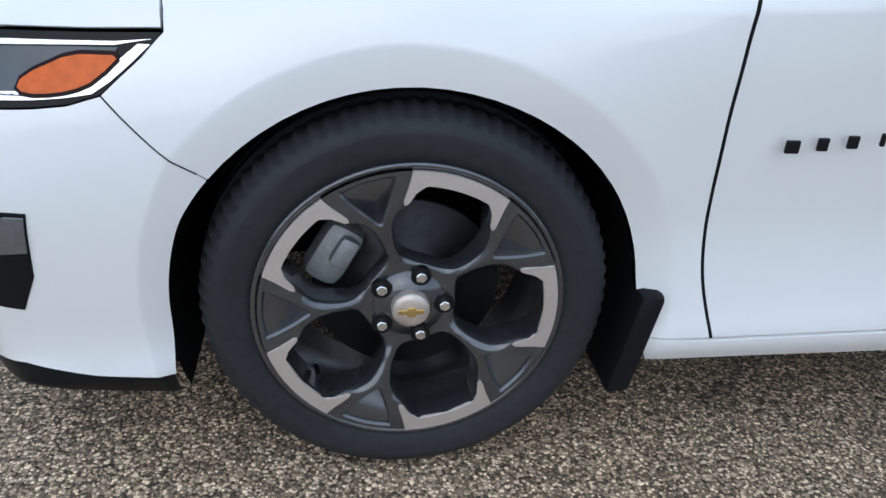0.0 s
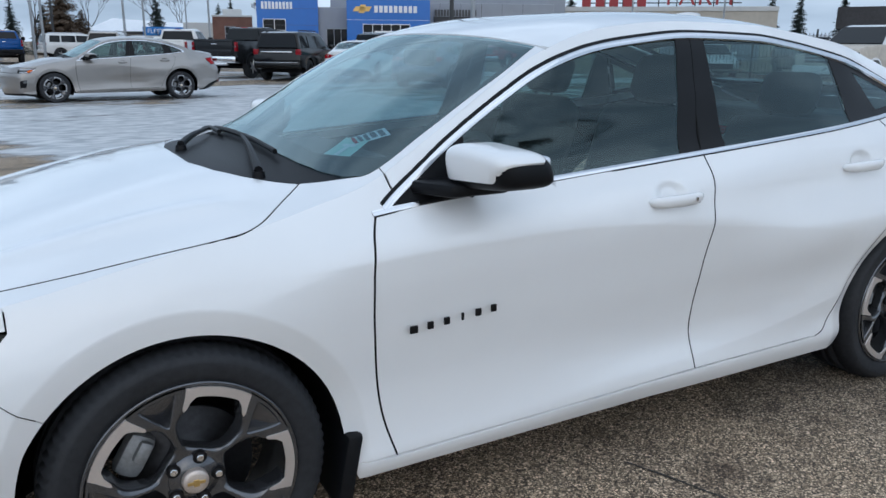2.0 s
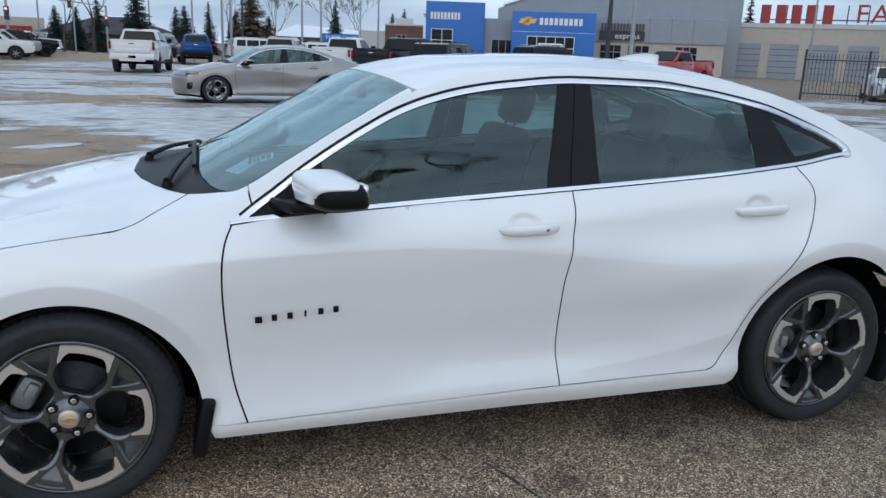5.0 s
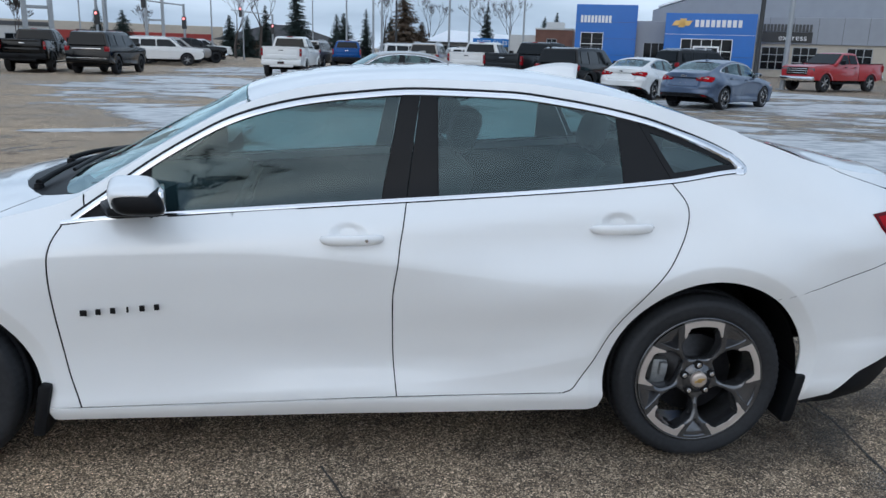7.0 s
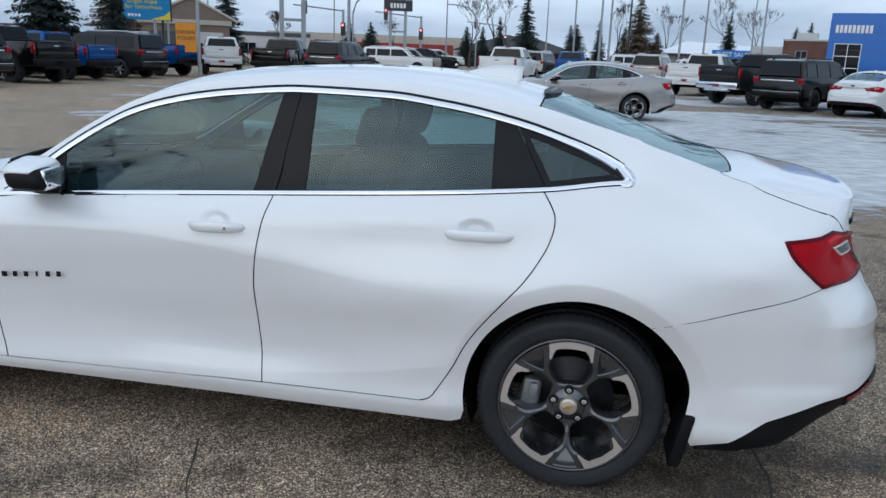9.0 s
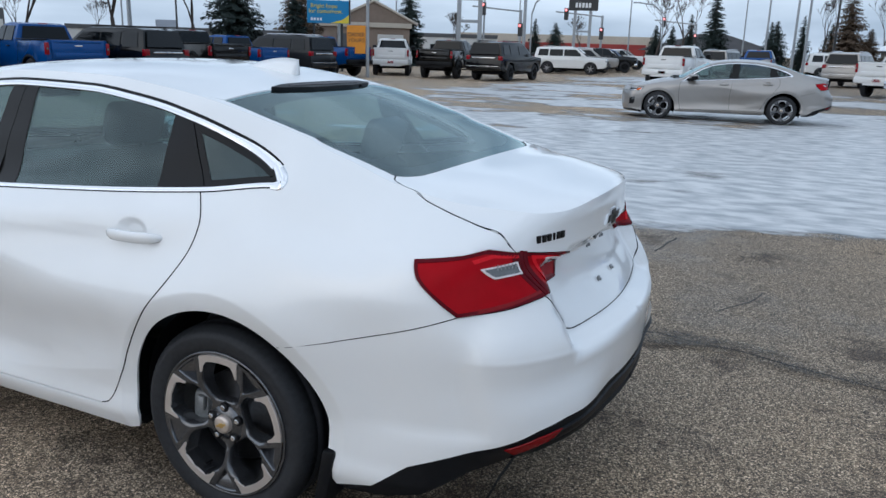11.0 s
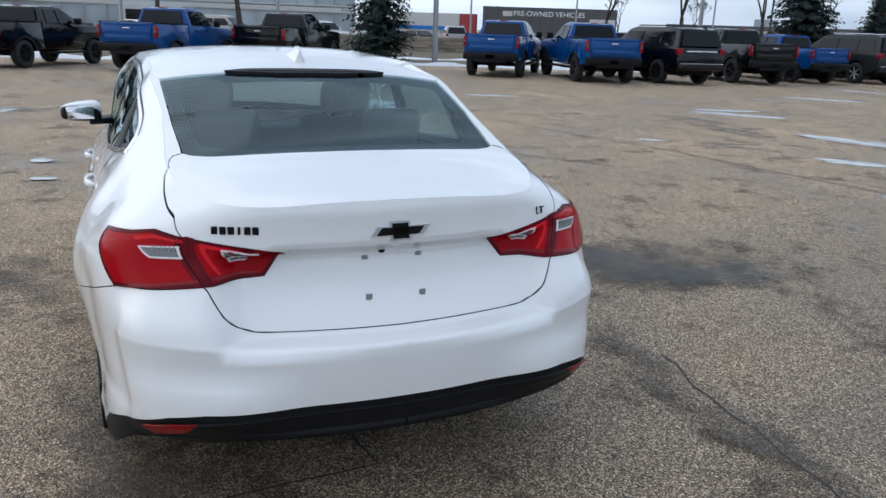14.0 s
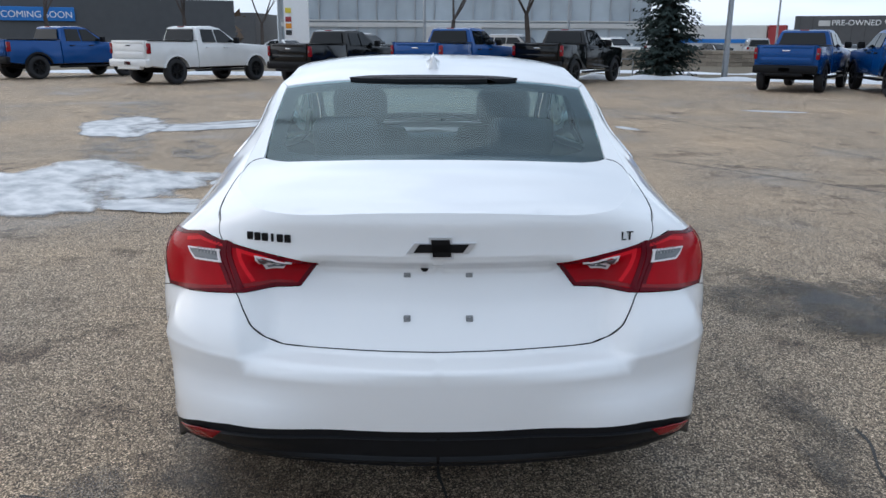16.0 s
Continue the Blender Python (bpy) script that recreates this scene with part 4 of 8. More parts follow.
        ribbon("window_strip", loop, np.concatenate([np.full(80, 0.0105), np.linspace(0.0105, 0.015, 10)]), 0.002, CHROME, car, sd)
        tipc = [(2.93, float(top_z(2.93)))] + [(2.955, 1.160), (2.972, 1.143), (2.978, 1.130), (2.968, 1.122), (2.945, 1.118)]
        tips = fine(tipc, 6)
        ribbon("window_strip_end", tips, np.interp(np.linspace(0, 1, len(tips)), np.linspace(0, 1, 6), [0.013, 0.017, 0.020, 0.020, 0.016, 0.010]), 0.003, CHROME, car, sd)
        # rear lamps
        outer = lampline + [split_b, (s_y(0.70, 0.83), 0.835), low, (tip[0] + 0.03, 0.925)]
        lamp = panel("tail_lamp", outer, skin, RED, car, sd, "red tail lamp lens", lift=0.004, gap=0.003, thick=0.03, grid=0.02)
        hole = shrink(np.array(outer), 0.011)
        panel("lens_rim", shrink(np.array(outer), 0.001), skin, REDDARK, lamp, sd, "dark red rim", lift=0.0055, grid=0.02, gap=0, thick=0.003, holes=[hole])
        panel("lens_top_band", [(s_y(0.75, 0.97), 0.971), (s_y(0.70, 0.98), 0.983), (s_y(0.622, 0.975), 0.973), (s_y(0.624, 0.962), 0.964), (s_y(0.70, 0.97), 0.973), (s_y(0.75, 0.96), 0.961)], skin, REDBRIGHT, lamp, sd, "bright red band", lift=0.0055, grid=0.02, gap=0, thick=0.002)
        panel("lens_divider", [(s_y(0.602, 0.985), 0.984), (s_y(0.613, 0.985), 0.984), (s_y(0.582, 0.856), 0.855), (s_y(0.570, 0.853), 0.853)], skin, REDDARK, lamp, sd, "dark red divider", lift=0.0065, grid=0.02, gap=0, thick=0.003)
        panel("lens_foot_band", [(s_y(0.59, 0.862), 0.866), (s_y(0.70, 0.84), 0.851), (s_y(0.775, 0.83), 0.838), (s_y(0.775, 0.825), 0.828), (s_y(0.70, 0.835), 0.841), (s_y(0.588, 0.858), 0.858)], skin, REDDEEP, lamp, sd, lift=0.006, grid=0.02, gap=0, thick=0.002)
        for nm, mt, k in (("reverse_lens_surround", LENSFRAME, 0.0), ("reverse_lens", CLEARLENS, 0.0055)):
            lens = [(s_y(0.628, 0.958), 0.958), (s_y(0.744, 0.948), 0.949), (s_y(0.728, 0.925), 0.926), (s_y(0.714, 0.914), 0.914), (s_y(0.620, 0.918), 0.917)]
            panel(nm, shrink(np.array(lens), k), skin, mt, lamp, sd, lift=0.0092 + k * 0.2, grid=0.02, gap=0.002, thick=0.006)
        for i in range(6):
            y = 0.645 + 0.011 * i
            panel("lens_rib", [(s_y(y, 0.95), 0.955), (s_y(y + 0.003, 0.95), 0.955), (s_y(y + 0.002, 0.94), 0.940), (s_y(y - 0.001, 0.94), 0.940)], skin, RIBGREY, lamp, sd, lift=0.0118, grid=0.05, gap=0, thick=0.0)
        inn = [split_t, inner_tip, (s_y(0.35, 0.92), 0.918), inner_low, split_b]
        lamp = panel("inner_tail_lamp", inn, skin, RED, car, sd, "red lamp on the boot lid", lift=0.004, gap=0.004, thick=0.03, grid=0.02)
        panel("lens_rim", shrink(np.array(inn), 0.001), skin, REDDARK, lamp, sd, "dark red rim", lift=0.0055, grid=0.02, gap=0, thick=0.003, holes=[shrink(np.array(inn), 0.010)])
        panel("lens_divider", [(s_y(0.602, 0.984), 0.983), (s_y(0.590, 0.98), 0.980), (s_y(0.552, 0.86), 0.862), (s_y(0.568, 0.856), 0.856)], skin, REDDARK, lamp, sd, "dark red divider", lift=0.0065, grid=0.02, gap=0, thick=0.003)
        panel("light_strip", [(s_y(0.577, 0.966), 0.966), (s_y(0.565, 0.964), 0.964), (s_y(0.527, 0.876), 0.876), (s_y(0.536, 0.874), 0.874)], skin, REDBRIGHT, lamp, sd, "bright red strip", lift=0.0065, grid=0.02, gap=0, thick=0.002)
        panel("lens_top_band", [(s_y(0.565, 0.964), 0.964), (s_y(0.40, 0.945), 0.936), (s_y(0.42, 0.93), 0.930), (s_y(0.560, 0.955), 0.953)], skin, REDBRIGHT, lamp, sd, "bright red band", lift=0.006, grid=0.02, gap=0, thick=0.002)
        for i in range(6):
            y = 0.452 + 0.010 * i
            panel("lens_rib", [(s_y(y, 0.93), 0.931), (s_y(y + 0.003, 0.93), 0.931), (s_y(y + 0.002, 0.92), 0.919), (s_y(y - 0.001, 0.92), 0.919)], skin, RIBGREY, lamp, sd, lift=0.0118, grid=0.05, gap=0, thick=0.0)
        for nm, mt, k in (("clear_lens_surround", LENSFRAME, 0.0), ("clear_lens", CLEARLENS, 0.0045)):
            lens = [(s_y(0.524, 0.952), 0.953), (s_y(0.412, 0.94), 0.941), (s_y(0.448, 0.90), 0.900), (s_y(0.502, 0.90), 0.900)]
            panel(nm, shrink(np.array(lens), k), skin, mt, lamp, sd, lift=0.0092 + k * 0.2, grid=0.02, gap=0.002, thick=0.006)
        panel("lamp_lower_band", [(s_y(0.555, 0.875), 0.872), (s_y(0.42, 0.875), 0.872), (s_y(0.405, 0.866), 0.866), (s_y(0.553, 0.86), 0.862)], skin, REDDEEP, lamp, sd, lift=0.006, grid=0.02, gap=0, thick=0.003)
        # headlamp
        head = panel("headlamp", hl, skin, GLOSSBLACK, car, sd, "black-rimmed headlamp", lift=-0.002, thick=0.03)
        bright = [sx(-0.364, 0.744), sx(-0.392, 0.717), sx(-0.416, 0.695), sx(-0.441, 0.678), sx(-0.478, 0.672), sx(-0.52, 0.668), sx(-0.565, 0.666), (s_hl - 0.3, 0.66), (s_hl - 0.40, 0.67), (s_hl - 0.40, 0.735), (s_hl - 0.2, 0.742), sx(-0.448, 0.745)]
        panel("bright_surround", bright, skin, CHROME, head, sd, lift=0.001, thick=0.004, holes=[shrink(np.array(bright), 0.0085) + np.array([-0.010, 0.0055])])
        panel("upper_bright_strip", [sx(-0.366, 0.750), sx(-0.412, 0.7455), sx(-0.485, 0.744), sx(-0.558, 0.743), (s_hl - 0.40, 0.735), (s_hl - 0.40, 0.728), sx(-0.558, 0.736), sx(-0.485, 0.7385), sx(-0.412, 0.741)], skin, CHROME, head, sd, lift=0.0012, thick=0.004, gap=0)
        panel("lamp_inside", [sx(-0.409, 0.738), sx(-0.485, 0.7365), sx(-0.558, 0.734), (s_hl - 0.36, 0.726), (s_hl - 0.36, 0.675), sx(-0.56, 0.674), sx(-0.50, 0.674), sx(-0.452, 0.688)], skin, LAMPGREY, head, sd, "smoky grey inside of the lamp", lift=0.0010, thick=0.003, gap=0)
        am = [sx(-0.408, 0.7225), sx(-0.423, 0.708), sx(-0.443, 0.692), sx(-0.459, 0.685), sx(-0.475, 0.6805), sx(-0.496, 0.677), sx(-0.517, 0.676), sx(-0.532, 0.678), sx(-0.539, 0.684), sx(-0.536, 0.695), sx(-0.520, 0.706), sx(-0.481, 0.724), sx(-0.460, 0.729), sx(-0.415, 0.7295), sx(-0.409, 0.727)]
        panel("amber_rim", [(float(p[0]), float(p[1])) for p in shrink(np.array(am), -0.004)], skin, SMOKED, head, sd, lift=0.0018, thick=0.003, gap=0)
        panel("amber_lens", am, skin, AMBER, head, sd, "amber side marker", lift=0.003, thick=0.006)
        fog = [sx(-0.549, 0.511), sx(-0.60, 0.514), (-0.92, 0.49), (-0.92, 0.33), sx(-0.66, 0.345), sx(-0.589, 0.337), sx(-0.562, 0.40), sx(-0.556, 0.46)]
        vent = panel("bumper_vent", fog, skin, BLACK, car, sd, "black corner vent", lift=0.002, thick=0.02)
        panel("running_lamp", [sx(-0.553, 0.505), sx(-0.60, 0.508), (-0.80, 0.50), (-0.80, 0.443), sx(-0.60, 0.442), sx(-0.559, 0.446)], skin, CLEARLENS, vent, sd, "clear ribbed lamp", lift=0.006)
        panel("rear_reflector", [(s_y(0.772, 0.43), 0.428), (s_y(0.70, 0.45), 0.452), (s_y(0.622, 0.46), 0.460), (s_y(0.655, 0.43), 0.428), (s_y(0.735, 0.40), 0.400)], skin, REDDEEP, car, sd, "dark red reflector", lift=0.006, thick=0.004, gap=0)
        # door handles
        for x0, x1, zz in ((1.385, 1.612, 0.888), (2.355, 2.598, 0.927)):
            yy = float(half_width([(x0 + x1) / 2], [zz])[0])
            n = 24
            vs = []
            for i in range(n + 1):
                t = i / n
                x = x0 + (x1 - x0) * t
                out = 0.036 * (1 - abs(2 * t - 1) ** 3.0) ** 0.7 + 0.003
                hh = 0.0165 * (1 - abs(2 * t - 1) ** 5) ** 0.5 + 0.003
                y0 = float(half_width([x], [zz])[0])
                for k in range(10):
                    a = 2 * math.pi * k / 10
                    vs.append((x, sd * (y0 + out - 0.009 + 0.010 * math.cos(a)), zz + 0.006 * (t - 0.5) + hh * math.sin(a)))
            fs = [(i * 10 + k, i * 10 + (k + 1) % 10, (i + 1) * 10 + (k + 1) % 10, (i + 1) * 10 + k) for i in range(n) for k in range(10)] + [tuple(range(10)), tuple(n * 10 + k for k in range(10))]
            bm = bmesh.new()
            bv = [bm.verts.new(v) for v in vs]
            for f in fs:
                bm.faces.new([bv[i] for i in f])
            bmesh.ops.recalc_face_normals(bm, faces=bm.faces)
            hd = part("door_handle", bm, WHITE, car, "white pull handle", smooth=True, sharp=60)
            if sd < 0 and x0 < 2:
                bm = bmesh.new()
                rod(bm, (x1 - 0.062, sd * (yy + 0.034), zz + 0.002), (x1 - 0.062, sd * (yy + 0.042), zz + 0.002), 0.007, 0.006, 14)
                part("keyhole_cap", bm, CHROME, hd, "small bright lock cover", smooth=True)
        # mud flaps
        for ax, z1 in ((0.385, 0.34), (3.215, 0.34)):
            bm = bmesh.new()
            box(bm, (-0.012, 0, 0.0), (0.034, 0.19, 0.20), 0.012)
            for v in bm.verts:
                t = v.co.z / 0.2
                v.co.x += 0.03 * (1 - t) * -0.6 + 0.02 * t
                v.co.x = v.co.x if v.co.x < 0.03 or t > 0.5 else 0.03 + (v.co.x - 0.03) * t * 1.5
            bmesh.ops.transform(bm, matrix=Matrix.Translation((ax, -0.905 if sd < 0 else 0.715, 0.145)), verts=bm.verts)
            part("mud_flap", bm, BLACK, car, "black mud flap", smooth=True)
        # wheel well
        for (ax, az, ar), xw in zip(ARCHES, (0.0, 2.83)):
            n = 30
            vs, fs = [], []
            for i in range(n + 1):
                a = radians(-22 + 224 * i / n)
                for y in (0.845, 0.60, 0.45):
                    vs.append((ax + (ar + 0.002) * math.cos(a), sd * y, az + (ar + 0.002) * math.sin(a)))
            fs = [(i * 3 + j, i * 3 + j + 1, i * 3 + j + 4, i * 3 + j + 3) for i in range(n) for j in (0, 1)]
            c = len(vs)
            vs.append((ax, sd * 0.45, az))
            fs += [(i * 3 + 2, i * 3 + 5, c) for i in range(n)]
            link_mesh("wheel_well", vs, fs, DARK, car, "black wheel well lining")
        # outer mirror
        body = []
        for mat, nm, half in ((WHITE, "mirror_cap", 1), (BLACK, "mirror_housing", -1)):
            vs, fs = [], []
            nu, nv = 28, 14
            for i in range(nu):
                a = 2 * math.pi * i / nu
                for j in range(nv + 1):
                    b = (math.pi / 2 + 0.22) * j / nv - 0.22 if half > 0 else math.pi * j / nv - math.pi / 2
                    f = lambda t, e: math.copysign(abs(t) ** e, t)
                    px = 0.088 * f(math.cos(a), 0.45) * f(math.cos(b), 0.55)
                    py = 0.115 * f(math.sin(a), 0.45) * f(math.cos(b), 0.55)
                    pz = (0.062 if half > 0 or b > 0 else 0.050) * f(math.sin(b), 0.6)
                    px += 0.03 * (py / 0.115) * 1.0 - 0.012 * pz / 0.06
                    pz *= 1.0 - 0.18 * (py / 0.115)
                    if half > 0:
                        px = min(px, 0.022 + 0.9 * (pz + 0.02))
                        py = min(py, 0.066 + 0.9 * (pz + 0.02))
                        vs.append((0.797 + px, sd * (0.972 + py), 1.036 + pz))
                    else:
                        vs.append((0.800 + px * 0.975, sd * (0.972 + py * 0.975), 1.033 + pz * 0.965))
            fs = [(i * (nv + 1) + j, (i + 1) % nu * (nv + 1) + j, (i + 1) % nu * (nv + 1) + j + 1, i * (nv + 1) + j + 1) for i in range(nu) for j in range(nv)]
            bm = bmesh.new()
            bv = [bm.verts.new(v) for v in vs]
            for q in fs:
                bm.faces.new([bv[i] for i in q])
            bmesh.ops.remove_doubles(bm, verts=bm.verts, dist=0.0005)
            bmesh.ops.recalc_face_normals(bm, faces=bm.faces)
            body.append(part(nm, bm, mat, car, "white mirror cap" if half > 0 else "black mirror housing", smooth=True, sharp=60))
        bm = bmesh.new()
        box(bm, (0.868, -0.078, -0.036), (0.890, 0.080, 0.042), 0.02)
        bmesh.ops.transform(bm, matrix=Matrix.Translation((0.884, sd * 0.975, 1.033)) @ Matrix.Rotation(radians(-sd * 12), 4, "Z") @ Matrix.Translation((-0.884, 0, 0)), verts=bm.verts)
        part("mirror_glass", bm, CHROME, body[1], "mirror glass", smooth=True)
        bm = bmesh.new()
        box(bm, (0.62, 0.80, 0.962), (0.80, 0.93, 0.998), 0.012)
        for v in bm.verts:
            v.co.x += (v.co.y - 0.80) * 0.5
            v.co.y *= sd
        bmesh.ops.recalc_face_normals(bm, faces=bm.faces)
        part("mirror_arm", bm, BLACK, body[1], smooth=True)
        # side badge: six plain upright bars
        if sd < 0:
            for i in range(6):
                x = 0.577 + 0.0495 * i
                z = 0.621 + 0.0043 * i
                y = float(half_width([x], [z])[0])
                bm = bmesh.new()
                w = 0.0035 if i == 3 else (0.0115 if i == 0 else 0.0088)
                box(bm, (x - w, -y - 0.004, z - 0.0105), (x + w, -y + 0.003, z + 0.0105), 0.002)
                part("badge_bar", bm, GLOSSBLACK, car, "black badge bar")
    # both halves at once
    cut = [split_t, inner_tip, (s_y(0.35, 0.92), 0.918), inner_low, split_b]
    lid_poly = [(sm, float(edge_line(sm)) + 0.0022)] + [(s, float(edge_line(s)) + 0.0022) for s in np.linspace(sm - 0.02, sB, 30)] + lidtop[1:] + cut + lidbot[1:]
    boot = panel("boot_lid", lid_poly, skin, WHITE, car, 0, "white boot lid", gap=0.0012)
    line = [(3.40, 0.41), (3.52, 0.30)]
    hem = [(3.43, 0.255), (s_at(3.50, 0.86, 0.345), 0.345), (s_y(0.81, 0.42), 0.418), (s_y(0.765, 0.45), 0.446), (s_y(0.70, 0.47), 0.470), (s_y(0.6, 0.48), 0.486), (s_y(0.35, 0.49), 0.492), (sm, 0.493)]
    bumper = [seamR] + [((seamR[0] * (1 - k) + low[0] * k), seamR[1] * (1 - k) + low[1] * k) for k in (0.33, 0.66)] + [low, (s_y(0.70, 0.83), 0.835)] + lidbot + hem[::-1] + [(3.30, 0.226), (3.235, 0.30)] + arc(rx, rz, rr, 0, ang((rx, rz), seamR), 14)
    panel("rear_bumper", bumper, skin, WHITE, car, 0, "white rear bumper")
    low_hem = [(sm, 0.374), (s_y(0.5, 0.36), 0.373), (s_y(0.62, 0.36), 0.367), (s_y(0.72, 0.375), 0.375), (s_y(0.80, 0.36), 0.345), (s_at(3.55, 0.86, 0.27), 0.255), (3.45, 0.215), (3.32, 0.21)]
    panel("rear_valance", hem + low_hem, skin, BLACK, car, 0, "black plastic rear valance", lift=-0.002, thick=0.03)
    for sg in (-1, 1):
        for nm, rows, w in (("valance_ridge", [(0.66, 0.452), (0.5, 0.465), (0.25, 0.470), (0.004, 0.471)], 0.0045), ("valance_lip", [(0.73, 0.388), (0.6, 0.394), (0.3, 0.399), (0.004, 0.400)], 0.013)):
            ribbon(nm, fine([(s_y(y, z), z) for y, z in rows], 8), w, 0.006, BLACK, car, sg, lift=0.0)
    nosep = [seamF] + hl[3:9] + [(nose, 0.66), (nose, 0.20), (-0.80, 0.225), (-0.60, 0.205), (-0.40, 0.196), (-0.396, 0.26)] + arc(fx, fz, fr, 180, ang((fx, fz), seamF), 14)
    panel("front_bumper", nosep, skin, WHITE, car, 0, "white front bumper")
    panel("front_valance", [(-0.405, 0.20), (-0.60, 0.208), (-0.80, 0.228), (nose, 0.21), (nose, 0.16), (-0.80, 0.175), (-0.60, 0.155), (-0.405, 0.135)], skin, BLACK, car, 0, "black front valance", gap=0, lift=-0.004, thick=0.02)
    panel("nose_panel", [(XF, 0.81), (XF + 0.002, 0.764), (hl[11][0], 0.760), (s_hl - 0.2, 0.758), (s_hl - 0.45, 0.74), (s_hl - 0.45, 0.665), (nose, 0.665), (nose, float(edge_line(nose)))] + [(s, float(edge_line(s))) for s in np.linspace(nose + 0.05, XF - 0.02, 20)], skin, WHITE, car, 0, "white nose")
    # upper panels
    ey = lambda x, k=1.0: float(np.interp(x, EX, EY)) * k
    x_end = float(EX.max()) - 0.004

    def span(x0, x1, k0, k1, n=16):
        """Outline points on one side: x from x0 to x1, at a share of the edge's width."""
        return [(x, ey(x, k)) for x, k in zip(np.linspace(x0, x1, n), np.linspace(k0, k1, n))]

    def both(half):
        return half + [(x, -y) for x, y in reversed(half)]
    hood_edge = [tuple(q) for q in fine([(-0.60, 0.715), (-0.48, 0.750), (-0.34, 0.780), (-0.18, 0.810), (0.0, 0.832), (0.10, 0.832), (0.165, 0.825), (0.20, 0.812), (0.235, 0.788), (0.30, 0.720), (0.374, 0.640)], 3)]
    hood = [(-0.84, 0.0), (-0.82, 0.3), (-0.74, 0.55)] + hood_edge + [(0.325, 0.578), (0.265, 0.49), (0.215, 0.37), (0.178, 0.20), (0.165, 0.004)]
    panel("hood", both(hood[1:-1]), top, WHITE, car, 0, "white hood with two raised folds", gap=0.003)
    for sg in (-1, 1):
        ribbon("hood_gap", [(x, sg * (y + 0.001)) for x, y in hood_edge], 0.0018, 0.0, DARK, car, 0, surf=top, lift=0.0006)
    rg_y = smooth_curve([2.56, 2.64, 3.0, 3.29, 3.32], [0.606, 0.603, 0.594, 0.577, 0.574])
    ws_y = smooth_curve([0.50, 0.585, 0.70, 0.87, 0.97, 1.05, 1.12], [0.735, 0.738, 0.730, 0.722, 0.712, 0.690, 0.662])
    ws_low = [(0.40, 0.0), (0.405, 0.30), (0.422, 0.50), (0.445, 0.61), (0.475, 0.685), (0.52, 0.730)]
    panel("cowl_cover", both([(0.168, 0.20), (0.205, 0.37), (0.255, 0.49), (0.315, 0.578), (0.372, 0.638), (0.42, 0.668), (0.47, 0.697)] + ws_low[::-1][:-1]), top, BLACK, car, 0, "black plastic cowl", gap=0, lift=-0.006)
    ws_top = [(1.12, 0.660), (1.10, 0.55), (1.075, 0.35), (1.06, 0.15)]
    screen = ws_low[1:] + [(x, float(ws_y(x))) for x in np.linspace(0.56, 1.10, 10)] + ws_top
    panel("windscreen", both(screen), top, GLASSCLEAR, car, 0, "clear windscreen", gap=0.001, lift=-0.002, thick=0.005)
    inner = [(0.47, 0.30), (0.485, 0.48), (0.53, 0.58)] + [(x, float(ws_y(x)) - 0.035) for x in np.linspace(0.60, 1.06, 8)] + [(1.065, 0.50), (1.04, 0.30)]
    panel("screen_border", both(screen), top, DARK, car, 0, "black screen border", gap=0.003, lift=-0.008, thick=0.0, holes=[both(inner)])
    for sg in (-1, 1):
        strip = span(0.5645, 1.12, 0.997, 0.997, 16) + [(x, ws_y(x) + 0.003) for x in np.linspace(1.12, 0.5655, 14)]
        panel("screen_pillar", [(x, sg * y) for x, y in strip], top, WHITE, car, 0, gap=0.0005)
        strip = span(2.562, 3.394, 0.998, 0.998, 24) + [(3.342, ey(3.342, 0.987)), (3.305, 0.612), (3.292, 0.583)] + [(x, float(rg_y(x)) + 0.003) for x in np.linspace(3.25, 2.640, 14)]
        panel("rear_pillar", [(x, sg * y) for x, y in strip], top, WHITE, car, 0, gap=0.0005)
        strip = hood_edge + [(0.42, 0.671), (0.47, 0.701), (0.517, 0.733)] + [(x, ws_y(x) + 0.003) for x in (0.535, 0.563)] + span(0.562, -0.60, 0.998, 0.998, 34)
        panel("fender_top", [(x, sg * y) for x, y in strip], top, WHITE, car, 0, gap=0.0005)
    rg_top = [(2.640, 0.603), (2.640, 0.45), (2.640, 0.25), (2.640, 0.08)]
    roof = [(1.065, 0.15), (1.08, 0.35), (1.105, 0.55), (1.125, 0.664)] + span(1.14, 2.56, 0.998, 0.998, 50) + [(x - 0.004, y) for x, y in rg_top]
    panel("roof", both(roof), top, WHITE, car, 0, "white roof", gap=0.001)
    rg_low = [(3.290, 0.577), (3.315, 0.545), (3.340, 0.490), (3.352, 0.40), (3.360, 0.30), (3.366, 0.15)]
    rear = rg_top[::-1] + [(x, float(rg_y(x))) for x in np.linspace(2.69, 3.25, 11)] + rg_low
    panel("rear_window", both(rear), top, REARGLASS, car, 0, "clear rear window", gap=0.001, lift=-0.002, thick=0.005)
    rin = [(2.735, 0.10), (2.735, 0.40), (2.745, 0.530)] + [(x, float(rg_y(x)) - 0.058) for x in np.linspace(2.80, 3.18, 8)] + [(3.235, 0.505), (3.27, 0.44), (3.285, 0.36), (3.295, 0.2)]
    panel("window_border", both(rear), top, DARK, car, 0, "black dotted window border", gap=0.003, lift=-0.008, thick=0.0, holes=[both(rin)])
    deck = [(3.370, 0.15), (3.364, 0.30), (3.356, 0.403), (3.344, 0.494), (3.320, 0.548), (3.295, 0.580), (3.308, 0.610), (3.345, ey(3.345, 0.985))] + [(x, ey(x, 0.998)) for x in np.linspace(3.398, x_end, 30)]
